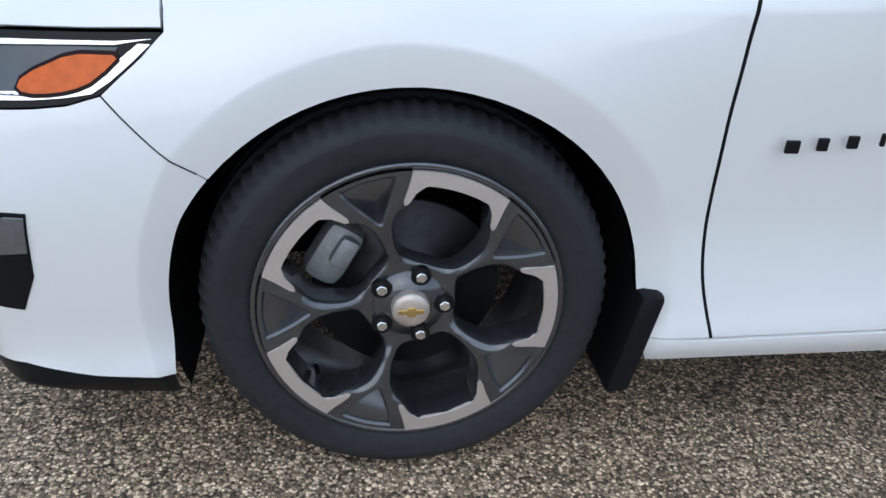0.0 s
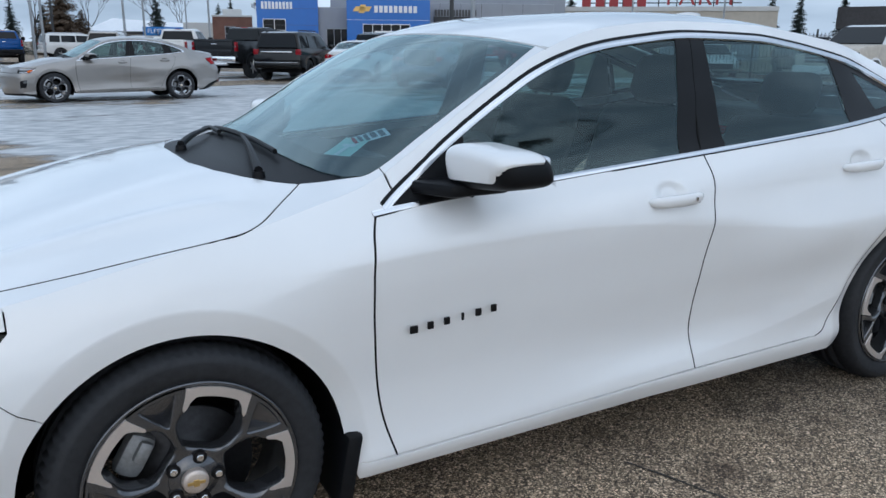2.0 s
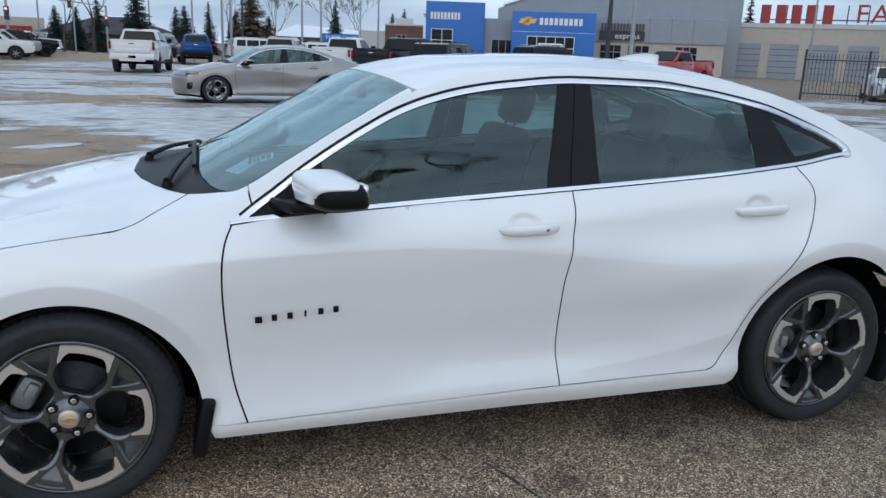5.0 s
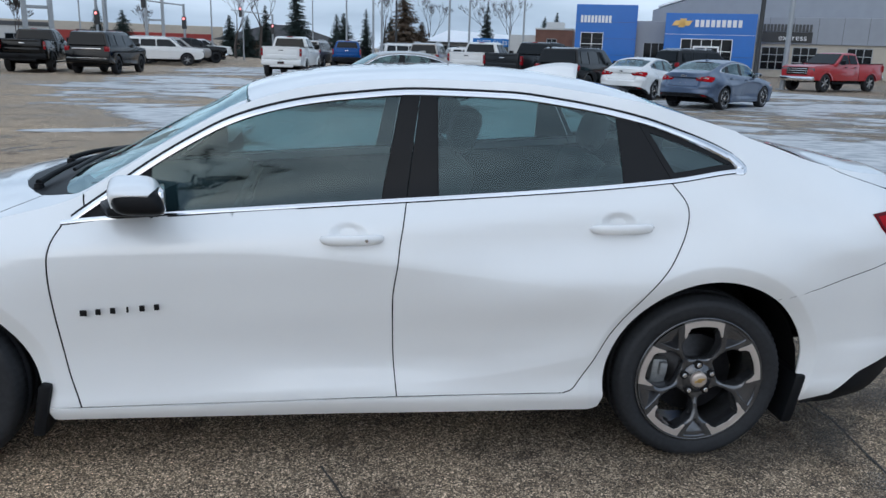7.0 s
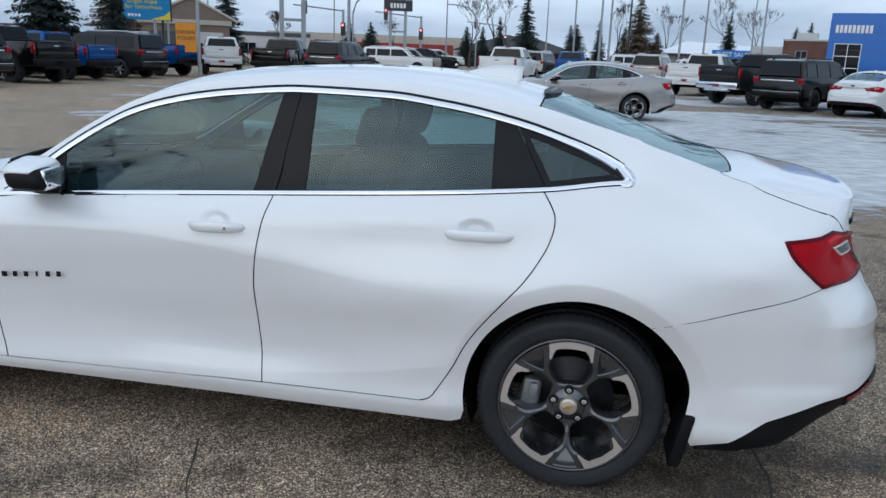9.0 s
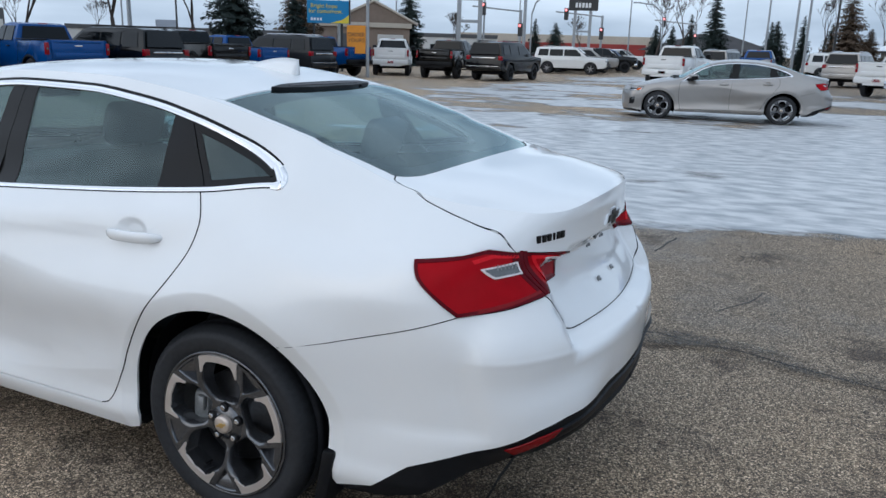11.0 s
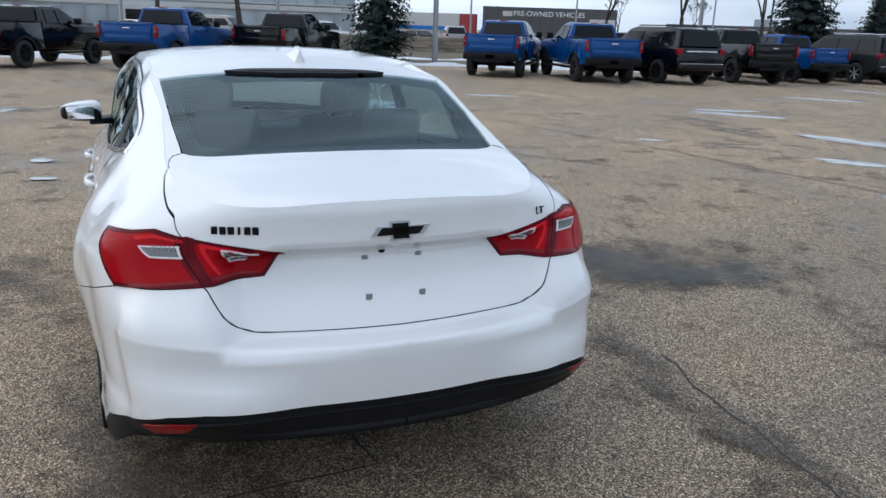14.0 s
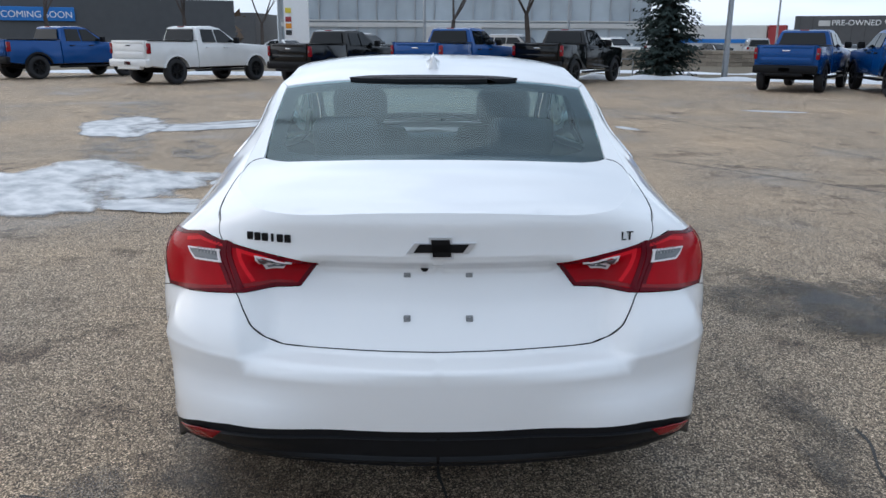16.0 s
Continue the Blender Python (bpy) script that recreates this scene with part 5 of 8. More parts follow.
    panel("boot_top", both(deck), top, WHITE, boot, 0, gap=0.0, thick=0.0, grid=0.028)
    for sg in (-1, 1):
        ribbon("lid_gap", [(x, sg * y) for x, y in fine([(3.293, 0.582), (3.306, 0.612), (3.345, ey(3.345, 0.987)), (3.398, ey(3.398, 0.995))], 6)], 0.0006, 0.0, DARK, car, 0, surf=top, lift=0.0008)
    # stop lamp at the window's top
    stop = panel("stop_lamp", both([(2.622, 0.08), (2.622, 0.27), (2.634, 0.347), (2.652, 0.30), (2.676, 0.14)]), top, BLACK, car, 0, "black high stop lamp housing", gap=0, lift=0.010, thick=0.03)
    panel("stop_lamp_lens", both([(2.640, 0.04), (2.638, 0.25), (2.650, 0.25), (2.656, 0.04)]), top, SMOKED, stop, 0, "smoked dark lens", gap=0, lift=0.0115, thick=0.004)
    # aerial fin
    vs, fs = [], []
    for i in range(13):
        t = i / 12
        h = 0.068 * (1 - (1 - t) ** 1.7)
        wd = 0.043 * (1 - 0.45 * t) * min(1, t * 4 + 0.3)
        for k, hh in ((-1, 0), (-0.55, 0.55), (0, 1), (0.55, 0.55), (1, 0)):
            vs.append((2.25 + 0.25 * t + 0.01 * hh * t, wd * k * (1 - 0.6 * hh), float(top([(2.25 + 0.25 * t, 0)])[0, 2]) - 0.004 + h * hh))
    fs = [(i * 5 + j, i * 5 + j + 1, i * 5 + j + 6, i * 5 + j + 5) for i in range(12) for j in range(4)] + [(60, 61, 62, 63, 64)]
    link_mesh("aerial_fin", vs, fs, WHITE, car, "white aerial fin")
    # wipers, parked low on the screen
    up = lambda x, y, h: Vector(top([(x, y)])[0]) + Vector((0, 0, h))
    for (bx0, by0), (bx1, by1), (px0, py0) in (((0.395, 0.36), (0.395, -0.37), (0.305, -0.50)), ((0.42, 0.68), (0.375, 0.22), (0.215, 0.10))):
        wiper = part("wiper", rod(bmesh.new(), up(px0, py0, -0.02), up(px0, py0, 0.012), 0.022, 0.017, 12), BLACK, car, "black wiper", smooth=True)
        bm = bmesh.new()
        n = 10
        line = [up(bx0 + (bx1 - bx0) * k / n, by0 + (by1 - by0) * k / n, 0.014) for k in range(n + 1)]
        tube(bm, line, 0.010, 0.008)
        part("wiper_blade", bm, BLACK, wiper, smooth=True)
        bm = bmesh.new()
        mx, my = (bx0 + bx1) / 2, (by0 + by1) / 2
        arm = [up(px0 + (mx - px0) * k / 6, py0 + (my - py0) * k / 6, 0.014 + 0.012 * math.sin(math.pi * k / 6)) for k in range(7)]
        tube(bm, arm, 0.013, 0.006)
        part("wiper_arm", bm, BLACK, wiper, smooth=True)
    # tail badges, plate bolts, camera
    tail = lambda y, z: skin([(s_y(y, z), z)])[0]
    for i in range(6):
        y, z = -0.536 + 0.0225 * i, 1.006
        x = tail(y, z)[0]
        bm = bmesh.new()
        w = 0.004 if i == 3 else 0.0092
        box(bm, (-0.003, -w, -0.0115), (0.005, w, 0.0115), 0.002)
        bmesh.ops.transform(bm, matrix=Matrix.Translation((x, y, z)) @ Matrix.Rotation(radians(-16), 4, "Z"), verts=bm.verts)
        part("boot_badge_bar", bm, GLOSSBLACK, boot, "black badge bar")
    x = tail(0.548, 1.004)[0] + 0.004
    text_mesh("LT", 0.036, GLOSSBLACK, Matrix.Translation((x, 0.548, 1.004)) @ Matrix.Rotation(radians(16), 4, "Z") @ Euler((radians(90), 0, radians(90))).to_matrix().to_4x4(), boot, "trim_lettering", label="black LT lettering")
    x = tail(0.0, 0.99)[0]
    for nm, mt, k, d in (("emblem_rim", RIMBRIGHT, 1.08, 0.006), ("emblem", GLOSSBLACK, 0.86, 0.009)):
        bm = bmesh.new()
        for pts in ([(-0.092, -0.017), (0.072, -0.017), (0.092, 0.017), (-0.072, 0.017)], [(-0.028, -0.030), (0.034, -0.030), (0.028, 0.030), (-0.034, 0.030)]):
            f = [bm.verts.new((x - 0.01, a * k + 0.008, b * (k if abs(b) > 0.02 else k * 0.85) + 0.992)) for a, b in pts]
            g = [bm.verts.new((x + d, a * k * 0.97 + 0.008, b * (k if abs(b) > 0.02 else k * 0.85) * 0.95 + 0.992)) for a, b in pts]
            bm.faces.new(g)
            for i in range(4):
                bm.faces.new((f[i], f[(i + 1) % 4], g[(i + 1) % 4], g[i]))
        bmesh.ops.recalc_face_normals(bm, faces=bm.faces)
        part(nm, bm, mt, boot, "black emblem with a bright rim" if k < 1 else "")
    for y in (-0.088, 0.090):
        for z in (0.781, 0.900):
            xx = tail(y, z)[0]
            bm = bmesh.new()
            box(bm, (xx - 0.002, y - 0.010, z - 0.010), (xx + 0.006, y + 0.010, z + 0.010), 0.002)
            rod(bm, (xx + 0.004, y, z), (xx + 0.013, y, z), 0.006, 0.005, 8)
            part("plate_bolt", bm, CAST, boot, "grey plate bolt")
    bm = bmesh.new()
    xx = tail(-0.04, 0.925)[0]
    rod(bm, (xx - 0.01, -0.038, 0.926), (xx + 0.016, -0.038, 0.922), 0.013, 0.011, 14)
    part("reversing_camera", bm, GLOSSBLACK, boot, "black camera", smooth=True)
    # dark shell behind the panels, and the floor pan
    shell = [(0.40, 0.22)] + [(2.44, 0.235)] + arc(rx, rz, rr + 0.004, 192, -14, 30) + [(3.36, 0.24), (3.55, 0.33), (XR + 0.68, 0.40), (XR + 0.68, 0.98), (XR + 0.5, 1.0), (XR + 0.25, 1.02)] + along(belt_z, 2.95, XF, 40, -0.03) + [(XF - 0.3, 0.70), (nose, 0.64), (nose, 0.20), (-0.6, 0.22)] + arc(fx, fz, fr + 0.004, 194, -14, 30)
    panel("inner_body", shell, skin, DARK, car, 0, "dark inner body", gap=0, lift=-0.024, thick=0.0, grid=0.06)
    bm = bmesh.new()
    box(bm, (-0.8, -0.44, 0.19), (3.15, 0.44, 0.24), 0.02)
    box(bm, (0.42, -0.85, 0.20), (2.42, 0.85, 0.235), 0.02)
    box(bm, (3.12, -0.60, 0.38), (3.66, 0.60, 0.42), 0.02)
    part("floor_pan", bm, DARK, car, "dark floor pan")
    # cabin
    bm = bmesh.new()
    box(bm, (0.42, -0.70, 0.72), (0.95, 0.70, 0.955), 0.05)
    for v in bm.verts:
        if v.co.z > 0.85:
            v.co.z -= 0.035 * max(0, (0.62 - v.co.x)) / 0.2
    part("dashboard", bm, SEATCLOTH, car, "dark dashboard", smooth=True)
    bm = bmesh.new()
    box(bm, (2.95, -0.55, 0.95), (3.28, 0.55, 1.06), 0.03)
    part("parcel_shelf", bm, SEATCLOTH, car, "dark parcel shelf")
    for y in (-0.36, 0.36):
        for x, nm in ((1.52, "front_seat"), (2.28, "rear_seat")):
            bm = bmesh.new()
            box(bm, (-0.30, -0.25, 0.50), (0.28, 0.25, 0.66), 0.06)
            lean = Matrix.Translation((0.22, 0, 0.58)) @ Matrix.Rotation(radians(17), 4, "Y")
            box(bm, (-0.08, -0.245, 0.0), (0.08, 0.245, 0.60), 0.07, lean)
            box(bm, (-0.05, -0.135, 0.615), (0.055, 0.135, 0.80), 0.05, lean)
            rod(bm, lean @ Vector((0, -0.06, 0.55)), lean @ Vector((0, -0.06, 0.66)), 0.008)
            rod(bm, lean @ Vector((0, 0.06, 0.55)), lean @ Vector((0, 0.06, 0.66)), 0.008)
            bmesh.ops.transform(bm, matrix=Matrix.Translation((x, y, -0.03 if x < 2 else -0.10)), verts=bm.verts)
            part(nm, bm, SEATCLOTH, car, "dark cloth seat with headrest", smooth=True, sharp=50)
    vs, fs = [], []
    tilt = Matrix.Translation((1.03, -0.36, 0.885)) @ Matrix.Rotation(radians(-64), 4, "Y")
    for i in range(36):
        a = 2 * math.pi * i / 36
        for j in range(8):
            b = 2 * math.pi * j / 8
            vs.append(tilt @ Vector(((0.182 + 0.015 * math.cos(b)) * math.cos(a), (0.182 + 0.015 * math.cos(b)) * math.sin(a), 0.015 * math.sin(b))))
    fs = [(i * 8 + j, (i + 1) % 36 * 8 + j, (i + 1) % 36 * 8 + (j + 1) % 8, i * 8 + (j + 1) % 8) for i in range(36) for j in range(8)]
    wheel = link_mesh("steering_wheel", vs, fs, SEATCLOTH, car, "dark steering wheel")
    bm = bmesh.new()
    box(bm, (-0.07, -0.07, -0.03), (0.07, 0.07, 0.02), 0.03, tilt)
    for a in (0, 90, 180):
        rod(bm, tilt @ Vector((0, 0, -0.005)), tilt @ Vector((0.175 * math.cos(radians(a + 90)), 0.175 * math.sin(radians(a + 90)), 0)), 0.014)
    part("steering_hub", bm, SEATCLOTH, wheel, smooth=True)
    bm = bmesh.new()
    box(bm, (1.06, -0.11, 1.27), (1.09, 0.11, 1.33), 0.012)
    part("inside_mirror", bm, GLOSSBLACK, car, "black inside mirror", smooth=True)
    # printed sheets inside the windscreen
    for nm, o, du, dv, mt in (("arrow_sheet", (0.449, -0.506), (0.130, 0.026), (0.040, -0.095), PALEGREEN), ("price_sheet", (0.578, -0.493), (0.085, -0.074), (-0.005, -0.054), PAPER)):
        spot = lambda a, b, h: Vector(top([(o[0] + du[0] * a + dv[0] * b, o[1] + du[1] * a + dv[1] * b)])[0]) - Vector((0, 0, h))
        n = 5
        bm = bmesh.new()
        bv = [[bm.verts.new(spot(i / n, j / n, 0.013)) for j in range(n + 1)] for i in range(n + 1)]
        for i in range(n):
            for j in range(n):
                bm.faces.new((bv[i][j], bv[i + 1][j], bv[i + 1][j + 1], bv[i][j + 1]))
        sh = part(nm, bm, mt, car, "printed sheet inside the windscreen")
        bars = [(0.12, 0.42, 0.70, 0.58), (0.70, 0.25, 0.78, 0.75)] if mt is PALEGREEN else [(0.06, 0.12, 0.16, 0.9), (0.22, 0.12, 0.32, 0.8), (0.38, 0.15, 0.48, 0.9), (0.55, 0.15, 0.7, 0.8), (0.76, 0.15, 0.9, 0.9)]
        for a0, b0, a1, b1 in bars:
            bm = bmesh.new()
            quad(bm, [spot(a0, b0, 0.0118), spot(a1, b0, 0.0118), spot(a1, b1, 0.0118), spot(a0, b1, 0.0118)], 0.0005)
            part("print_bar", bm, PAPER if mt is PALEGREEN else (RED if a0 < 0.2 else GREYMETAL), sh)


make_body()
for ax, sgn, turn, ca in ((0.0, -1, 72.5, 150), (2.83, -1, 91, 175), (0.0, 1, 72.5, 150), (2.83, 1, 91, 175)):
    if (ax, sgn) == (0.0, -1):
        base_wheel = wh = build_wheel("wheel", "dark grey alloy wheel with machined hooks")
    else:
        wh = copy_thing(base_wheel, Matrix())
    wh.parent = car
    wh.matrix_basis = (Matrix.Translation((ax, sgn * 0.901, 0.331)) @ (Matrix() if sgn < 0 else Matrix.Rotation(math.pi, 4, "Z")) @ Matrix.Rotation(radians(-turn), 4, "Y"))
    brake(car, ax, sgn * 0.901, 0.331, ca, -sgn * -1)

# ---- the lot: snow, wet ground, cracks ----


def sheet_material(name, color, rough, cover, scale, stretch, tint=(0, 0, 0), coat=0.0, soft=0.09, most=1.0):
    """A thin layer on the ground, broken up by noise so that the asphalt shows through."""
    m = bpy.data.materials.new(name)
    m.use_nodes = True
    n, l = m.node_tree.nodes, m.node_tree.links
    b = n["Principled BSDF"]
    co, mp = n.new("ShaderNodeTexCoord"), n.new("ShaderNodeMapping")
    mp.inputs["Scale"].default_value = stretch
    a, c = n.new("ShaderNodeTexNoise"), n.new("ShaderNodeTexNoise")
    a.inputs["Scale"].default_value, a.inputs["Detail"].default_value, a.inputs["Roughness"].default_value = scale, 8.0, 0.62
    c.inputs["Scale"].default_value, c.inputs["Detail"].default_value = scale * 5, 6.0
    at = n.new("ShaderNodeAttribute")
    at.attribute_name = "cover"
    sm = n.new("ShaderNodeMath")
    sm.operation = "ADD"
    cr = n.new("ShaderNodeMapRange")
    cr.inputs["From Min"].default_value, cr.inputs["From Max"].default_value = cover, cover + soft
    cr.inputs["To Max"].default_value = most
    hue = n.new("ShaderNodeValToRGB")
    hue.color_ramp.elements[0].position, hue.color_ramp.elements[0].color = 0.34, (*(max(0, q - w) for q, w in zip(color, tint)), 1)
    hue.color_ramp.elements[1].position, hue.color_ramp.elements[1].color = 0.62, (*color, 1)
    see, mix = n.new("ShaderNodeBsdfTransparent"), n.new("ShaderNodeMixShader")
    bp = n.new("ShaderNodeBump")
    bp.inputs["Distance"].default_value, bp.inputs["Strength"].default_value = 0.006, 0.2
    b.inputs["Roughness"].default_value, b.inputs["Coat Weight"].default_value = rough, coat
    l.new(co.outputs["Object"], mp.inputs["Vector"])
    for t in (a, c):
        l.new(mp.outputs["Vector"], t.inputs["Vector"])
    l.new(a.outputs["Fac"], sm.inputs[0])
    l.new(at.outputs["Fac"], sm.inputs[1])
    l.new(sm.outputs[0], cr.inputs["Value"])
    l.new(c.outputs["Fac"], hue.inputs["Fac"])
    l.new(hue.outputs["Color"], b.inputs["Base Color"])
    l.new(c.outputs["Fac"], bp.inputs["Height"])
    l.new(bp.outputs["Normal"], b.inputs["Normal"])
    l.new(cr.outputs["Result"], mix.inputs["Fac"])
    l.new(see.outputs["BSDF"], mix.inputs[1])
    l.new(b.outputs["BSDF"], mix.inputs[2])
    l.new(mix.outputs["Shader"], n["Material Output"].inputs["Surface"])
    return m


SNOW = sheet_material("packed_snow_and_ice", (0.66, 0.66, 0.66), 0.6, 0.47, 0.8, (0.40, 1.6, 1.0), (0.30, 0.28, 0.26), 0.1)
ICE = sheet_material("white_refrozen_ice", (0.62, 0.615, 0.61), 0.6, 0.40, 0.8, (0.65, 1.15, 1.0), (0.30, 0.28, 0.26), 0.1, 0.13)
WET = sheet_material("wet_asphalt_film", (0.05, 0.045, 0.04), 0.30, 0.46, 2.2, (1.0, 1.0, 1.0), (0.01, 0.01, 0.01), 0.0, 0.30, 0.62)
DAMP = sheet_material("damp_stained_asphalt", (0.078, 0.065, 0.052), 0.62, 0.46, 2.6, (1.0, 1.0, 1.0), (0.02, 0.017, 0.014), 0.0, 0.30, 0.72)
FILM = (WET, DAMP)


def patch(name, cx, cy, rx, ry, turn, mat, label, z=0.004, seed=0, rough=0.16):
    """A flat sheet with an uneven outline; its cover thins towards the rim."""
    n, rr = 72, 10
    vs, fs, cov = [(0.0, 0.0, 0.0)], [], [0.07]
    for i in range(1, rr + 1):
        for k in range(n):
            a = 2 * math.pi * k / n
            w = 1 + rough * (noise.noise(Vector((math.cos(a) * 1.7, math.sin(a) * 1.7, seed))) * 1.3 + noise.noise(Vector((math.cos(a) * 6, math.sin(a) * 6, seed + 5))) * 0.7)
            t = i / rr
            vs.append((rx * w * t * math.cos(a), ry * w * t * math.sin(a), 0.0))
            cov.append(0.07 - 0.42 * max(0, (t - 0.55) / 0.45) ** 1.6)
    for k in range(n):
        fs.append((0, 1 + k, 1 + (k + 1) % n))
        for i in range(rr - 1):
            p, q = 1 + i * n + k, 1 + i * n + (k + 1) % n
            fs.append((p, p + n, q + n, q))
    ob = link_mesh(name, vs, fs, mat)
    at = ob.data.attributes.new("cover", "FLOAT", "POINT")
    at.data.foreach_set("value", cov)
    ob.matrix_basis = Matrix.Translation((cx, cy, z)) @ Matrix.Rotation(radians(turn), 4, "Z")
    return tagged(ob, label, "water" if mat in FILM else "snow", kind="structure")


for i, (cx, cy, rx, ry, tn, mt) in enumerate([
        (-7.2, 11.8, 1.5, 0.40, 45, ICE), (-3.2, 10.7, 1.6, 0.42, 20, ICE), (-1.6, 8.6, 0.7, 0.30, 40, ICE), (-3.2, 7.9, 0.8, 0.25, 40, WET), (-10.5, 18, 1.6, 0.5, 50, ICE), (-4.1, 7.05, 0.36, 0.14, 62, ICE),
        (-12.0, 8.0, 1.0, 0.30, 75, ICE), (-8.1, 12.1, 1.15, 0.34, 73, ICE), (-3.5, 8.1, 0.7, 0.24, 62, WET), (-8.3, 3.7, 0.5, 0.18, 20, ICE), (-13, 22.6, 1.6, 0.5, 20, SNOW), (-4, 46, 9, 7, 70, SNOW),
        (-8.5, -3.9, 2.5, 0.85, 125, ICE), (-9.3, -2.2, 1.2, 0.5, 100, WET), (-5.2, -3.3, 1.4, 0.5, 20, WET), (-1.42, -2.55, 0.90, 0.44, 80, ICE), (-2.62, -2.21, 0.27, 0.25, 30, ICE), (-3.72, -1.58, 0.20, 0.16, 30, ICE), (-2.6, -1.5, 0.20, 0.12, 80, ICE),
        (-2.45, -3.9, 2.0, 1.75, 35, ICE), (-5.8, -4.6, 2.4, 0.8, 20, WET), (-8.3, -5.4, 2.4, 1.0, 20, ICE), (-11.8, -6.5, 3, 1, 15, WET),
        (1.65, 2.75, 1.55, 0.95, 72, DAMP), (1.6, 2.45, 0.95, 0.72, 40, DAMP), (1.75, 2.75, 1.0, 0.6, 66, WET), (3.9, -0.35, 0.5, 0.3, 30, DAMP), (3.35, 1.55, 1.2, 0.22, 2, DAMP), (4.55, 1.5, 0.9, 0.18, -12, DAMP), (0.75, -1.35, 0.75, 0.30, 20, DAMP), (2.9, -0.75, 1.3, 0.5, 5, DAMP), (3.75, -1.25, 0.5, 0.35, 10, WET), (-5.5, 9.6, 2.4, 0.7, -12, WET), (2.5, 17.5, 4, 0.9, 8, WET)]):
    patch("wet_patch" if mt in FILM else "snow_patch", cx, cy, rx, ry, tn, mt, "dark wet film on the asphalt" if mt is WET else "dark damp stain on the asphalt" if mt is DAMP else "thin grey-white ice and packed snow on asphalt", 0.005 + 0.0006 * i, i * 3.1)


def ice_field(outline, cell, mat, label, z, fringe=1.6, seed=0.0):
    """A wide ice sheet: full cover well inside its outline, thinning to tongues and islands past it."""
    poly = np.array(outline, float)
    lo, hi = poly.min(0) - fringe, poly.max(0) + fringe
    gx, gy = np.arange(lo[0], hi[0], cell), np.arange(lo[1], hi[1], cell)
    p = np.stack([a.ravel() for a in np.meshgrid(gx, gy)], 1)
    ring = dense(poly, 0.3)
    d = np.min(np.hypot(p[:, None, 0] - ring[None, :, 0], p[:, None, 1] - ring[None, :, 1]), 1) * np.where(inside(poly, p), 1, -1)
    far = np.hypot(p[:, 0] - 3, p[:, 1] - 4)
    d = d / (0.5 + far * 0.05)
    low = np.array([noise.noise(Vector((x * 0.13, y * 0.26, seed))) for x, y in p])
    cov = np.clip(-0.13 + d * 0.22, -0.42, 0.15 - 0.15 * np.clip(far / 10 - 0.7, 0, 1)) + 0.34 * low * np.clip(far / 8 - 0.4, 0, 1)
    nx = len(gx)
    keep = d > -2.2
    fs = [(i, i + 1, i + 1 + nx, i + nx) for i in range(len(p) - nx) if (i + 1) % nx and keep[i] | keep[i + 1] | keep[i + nx] | keep[i + nx + 1]]
    ob = link_mesh("ice_sheet", [(x, y, z) for x, y in p], fs, mat)
    ob.data.attributes.new("cover", "FLOAT", "POINT").data.foreach_set("value", cov)
    return tagged(ob, label, "ice", kind="structure")


ice_field([(2.5, 4.3), (3.8, 4.5), (6, 5.4), (9, 6.2), (13, 7.5), (20, 9), (28, 12), (30, 22), (22, 32), (10, 36), (-6, 42), (-10, 31), (-8.6, 24), (-7, 16.5), (-4.2, 14.5), (-3, 11.2), (-1.2, 10.3), (-1.0, 9), (-0.2, 7.6), (0.4, 6.6), (1.2, 6.2), (1.8, 5.4), (2.0, 4.9)], 0.36, ICE, "wide pale blue-grey sheet of ice over the lot", 0.0038)

CRACK = material("tarred_crack", (0.040, 0.036, 0.032), 0.7, grain=0.4, scale=30)


def crack(pts, width, seed):
    pts = [Vector((*p, 0)) for p in pts]
    line = []
    for a, b in zip(pts, pts[1:]):
        n = max(2, int((b - a).length / 0.05))
        line += [a.lerp(b, k / n) for k in range(n)]
    vs, fs = [], []
    for i, p in enumerate(line):
        d = (line[min(i + 1, len(line) - 1)] - line[max(i - 1, 0)]).normalized()
        s = Vector((-d.y, d.x, 0))
        p = p + s * 0.035 * noise.noise(Vector((i * 0.22, seed, 0)))
        w = width * (0.45 + 0.8 * abs(noise.noise(Vector((i * 0.4, seed, 3)))))
        vs += [p + s * w, p - s * w]
    fs = [(2 * i, 2 * i + 1, 2 * i + 3, 2 * i + 2) for i in range(len(line) - 1)]
    ob = link_mesh("asphalt_crack", [(v.x, v.y, 0.0028) for v in vs], fs, CRACK)
    return tagged(ob, "dark irregular crack in the asphalt", "crack", kind="structure")


for i, (pts, w) in enumerate([([(3.05, 1.75), (3.6, 1.64), (4.2, 1.58), (5.0, 1.36), (5.8, 0.9)], 0.012), ([(4.05, 2.2), (4.22, 2.5), (4.3, 2.85)], 0.010), ([(3.4, 3.55), (3.5, 4.2)], 0.016), ([(3.2, 0.0), (3.55, 0.04), (3.6, -0.6), (3.5, -1.5)], 0.009),
                              ([(-14, 4), (-8, 5.4), (-3, 6.6), (3, 7.4)], 0.03), ([(-18, -2), (-12, 0.5), (-6, 2.0), (-2, 5)], 0.025), ([(-20, 8), (-12, 9), (-6, 14)], 0.03), ([(-16, -9), (-12, -4), (-13, 2)], 0.03), ([(1.4, -0.9), (1.55, -1.3), (1.5, -2.0)], 0.006), ([(-13, 22), (-8, 19), (-3, 19)], 0.03)]):
    crack(pts, w, i * 7.3)

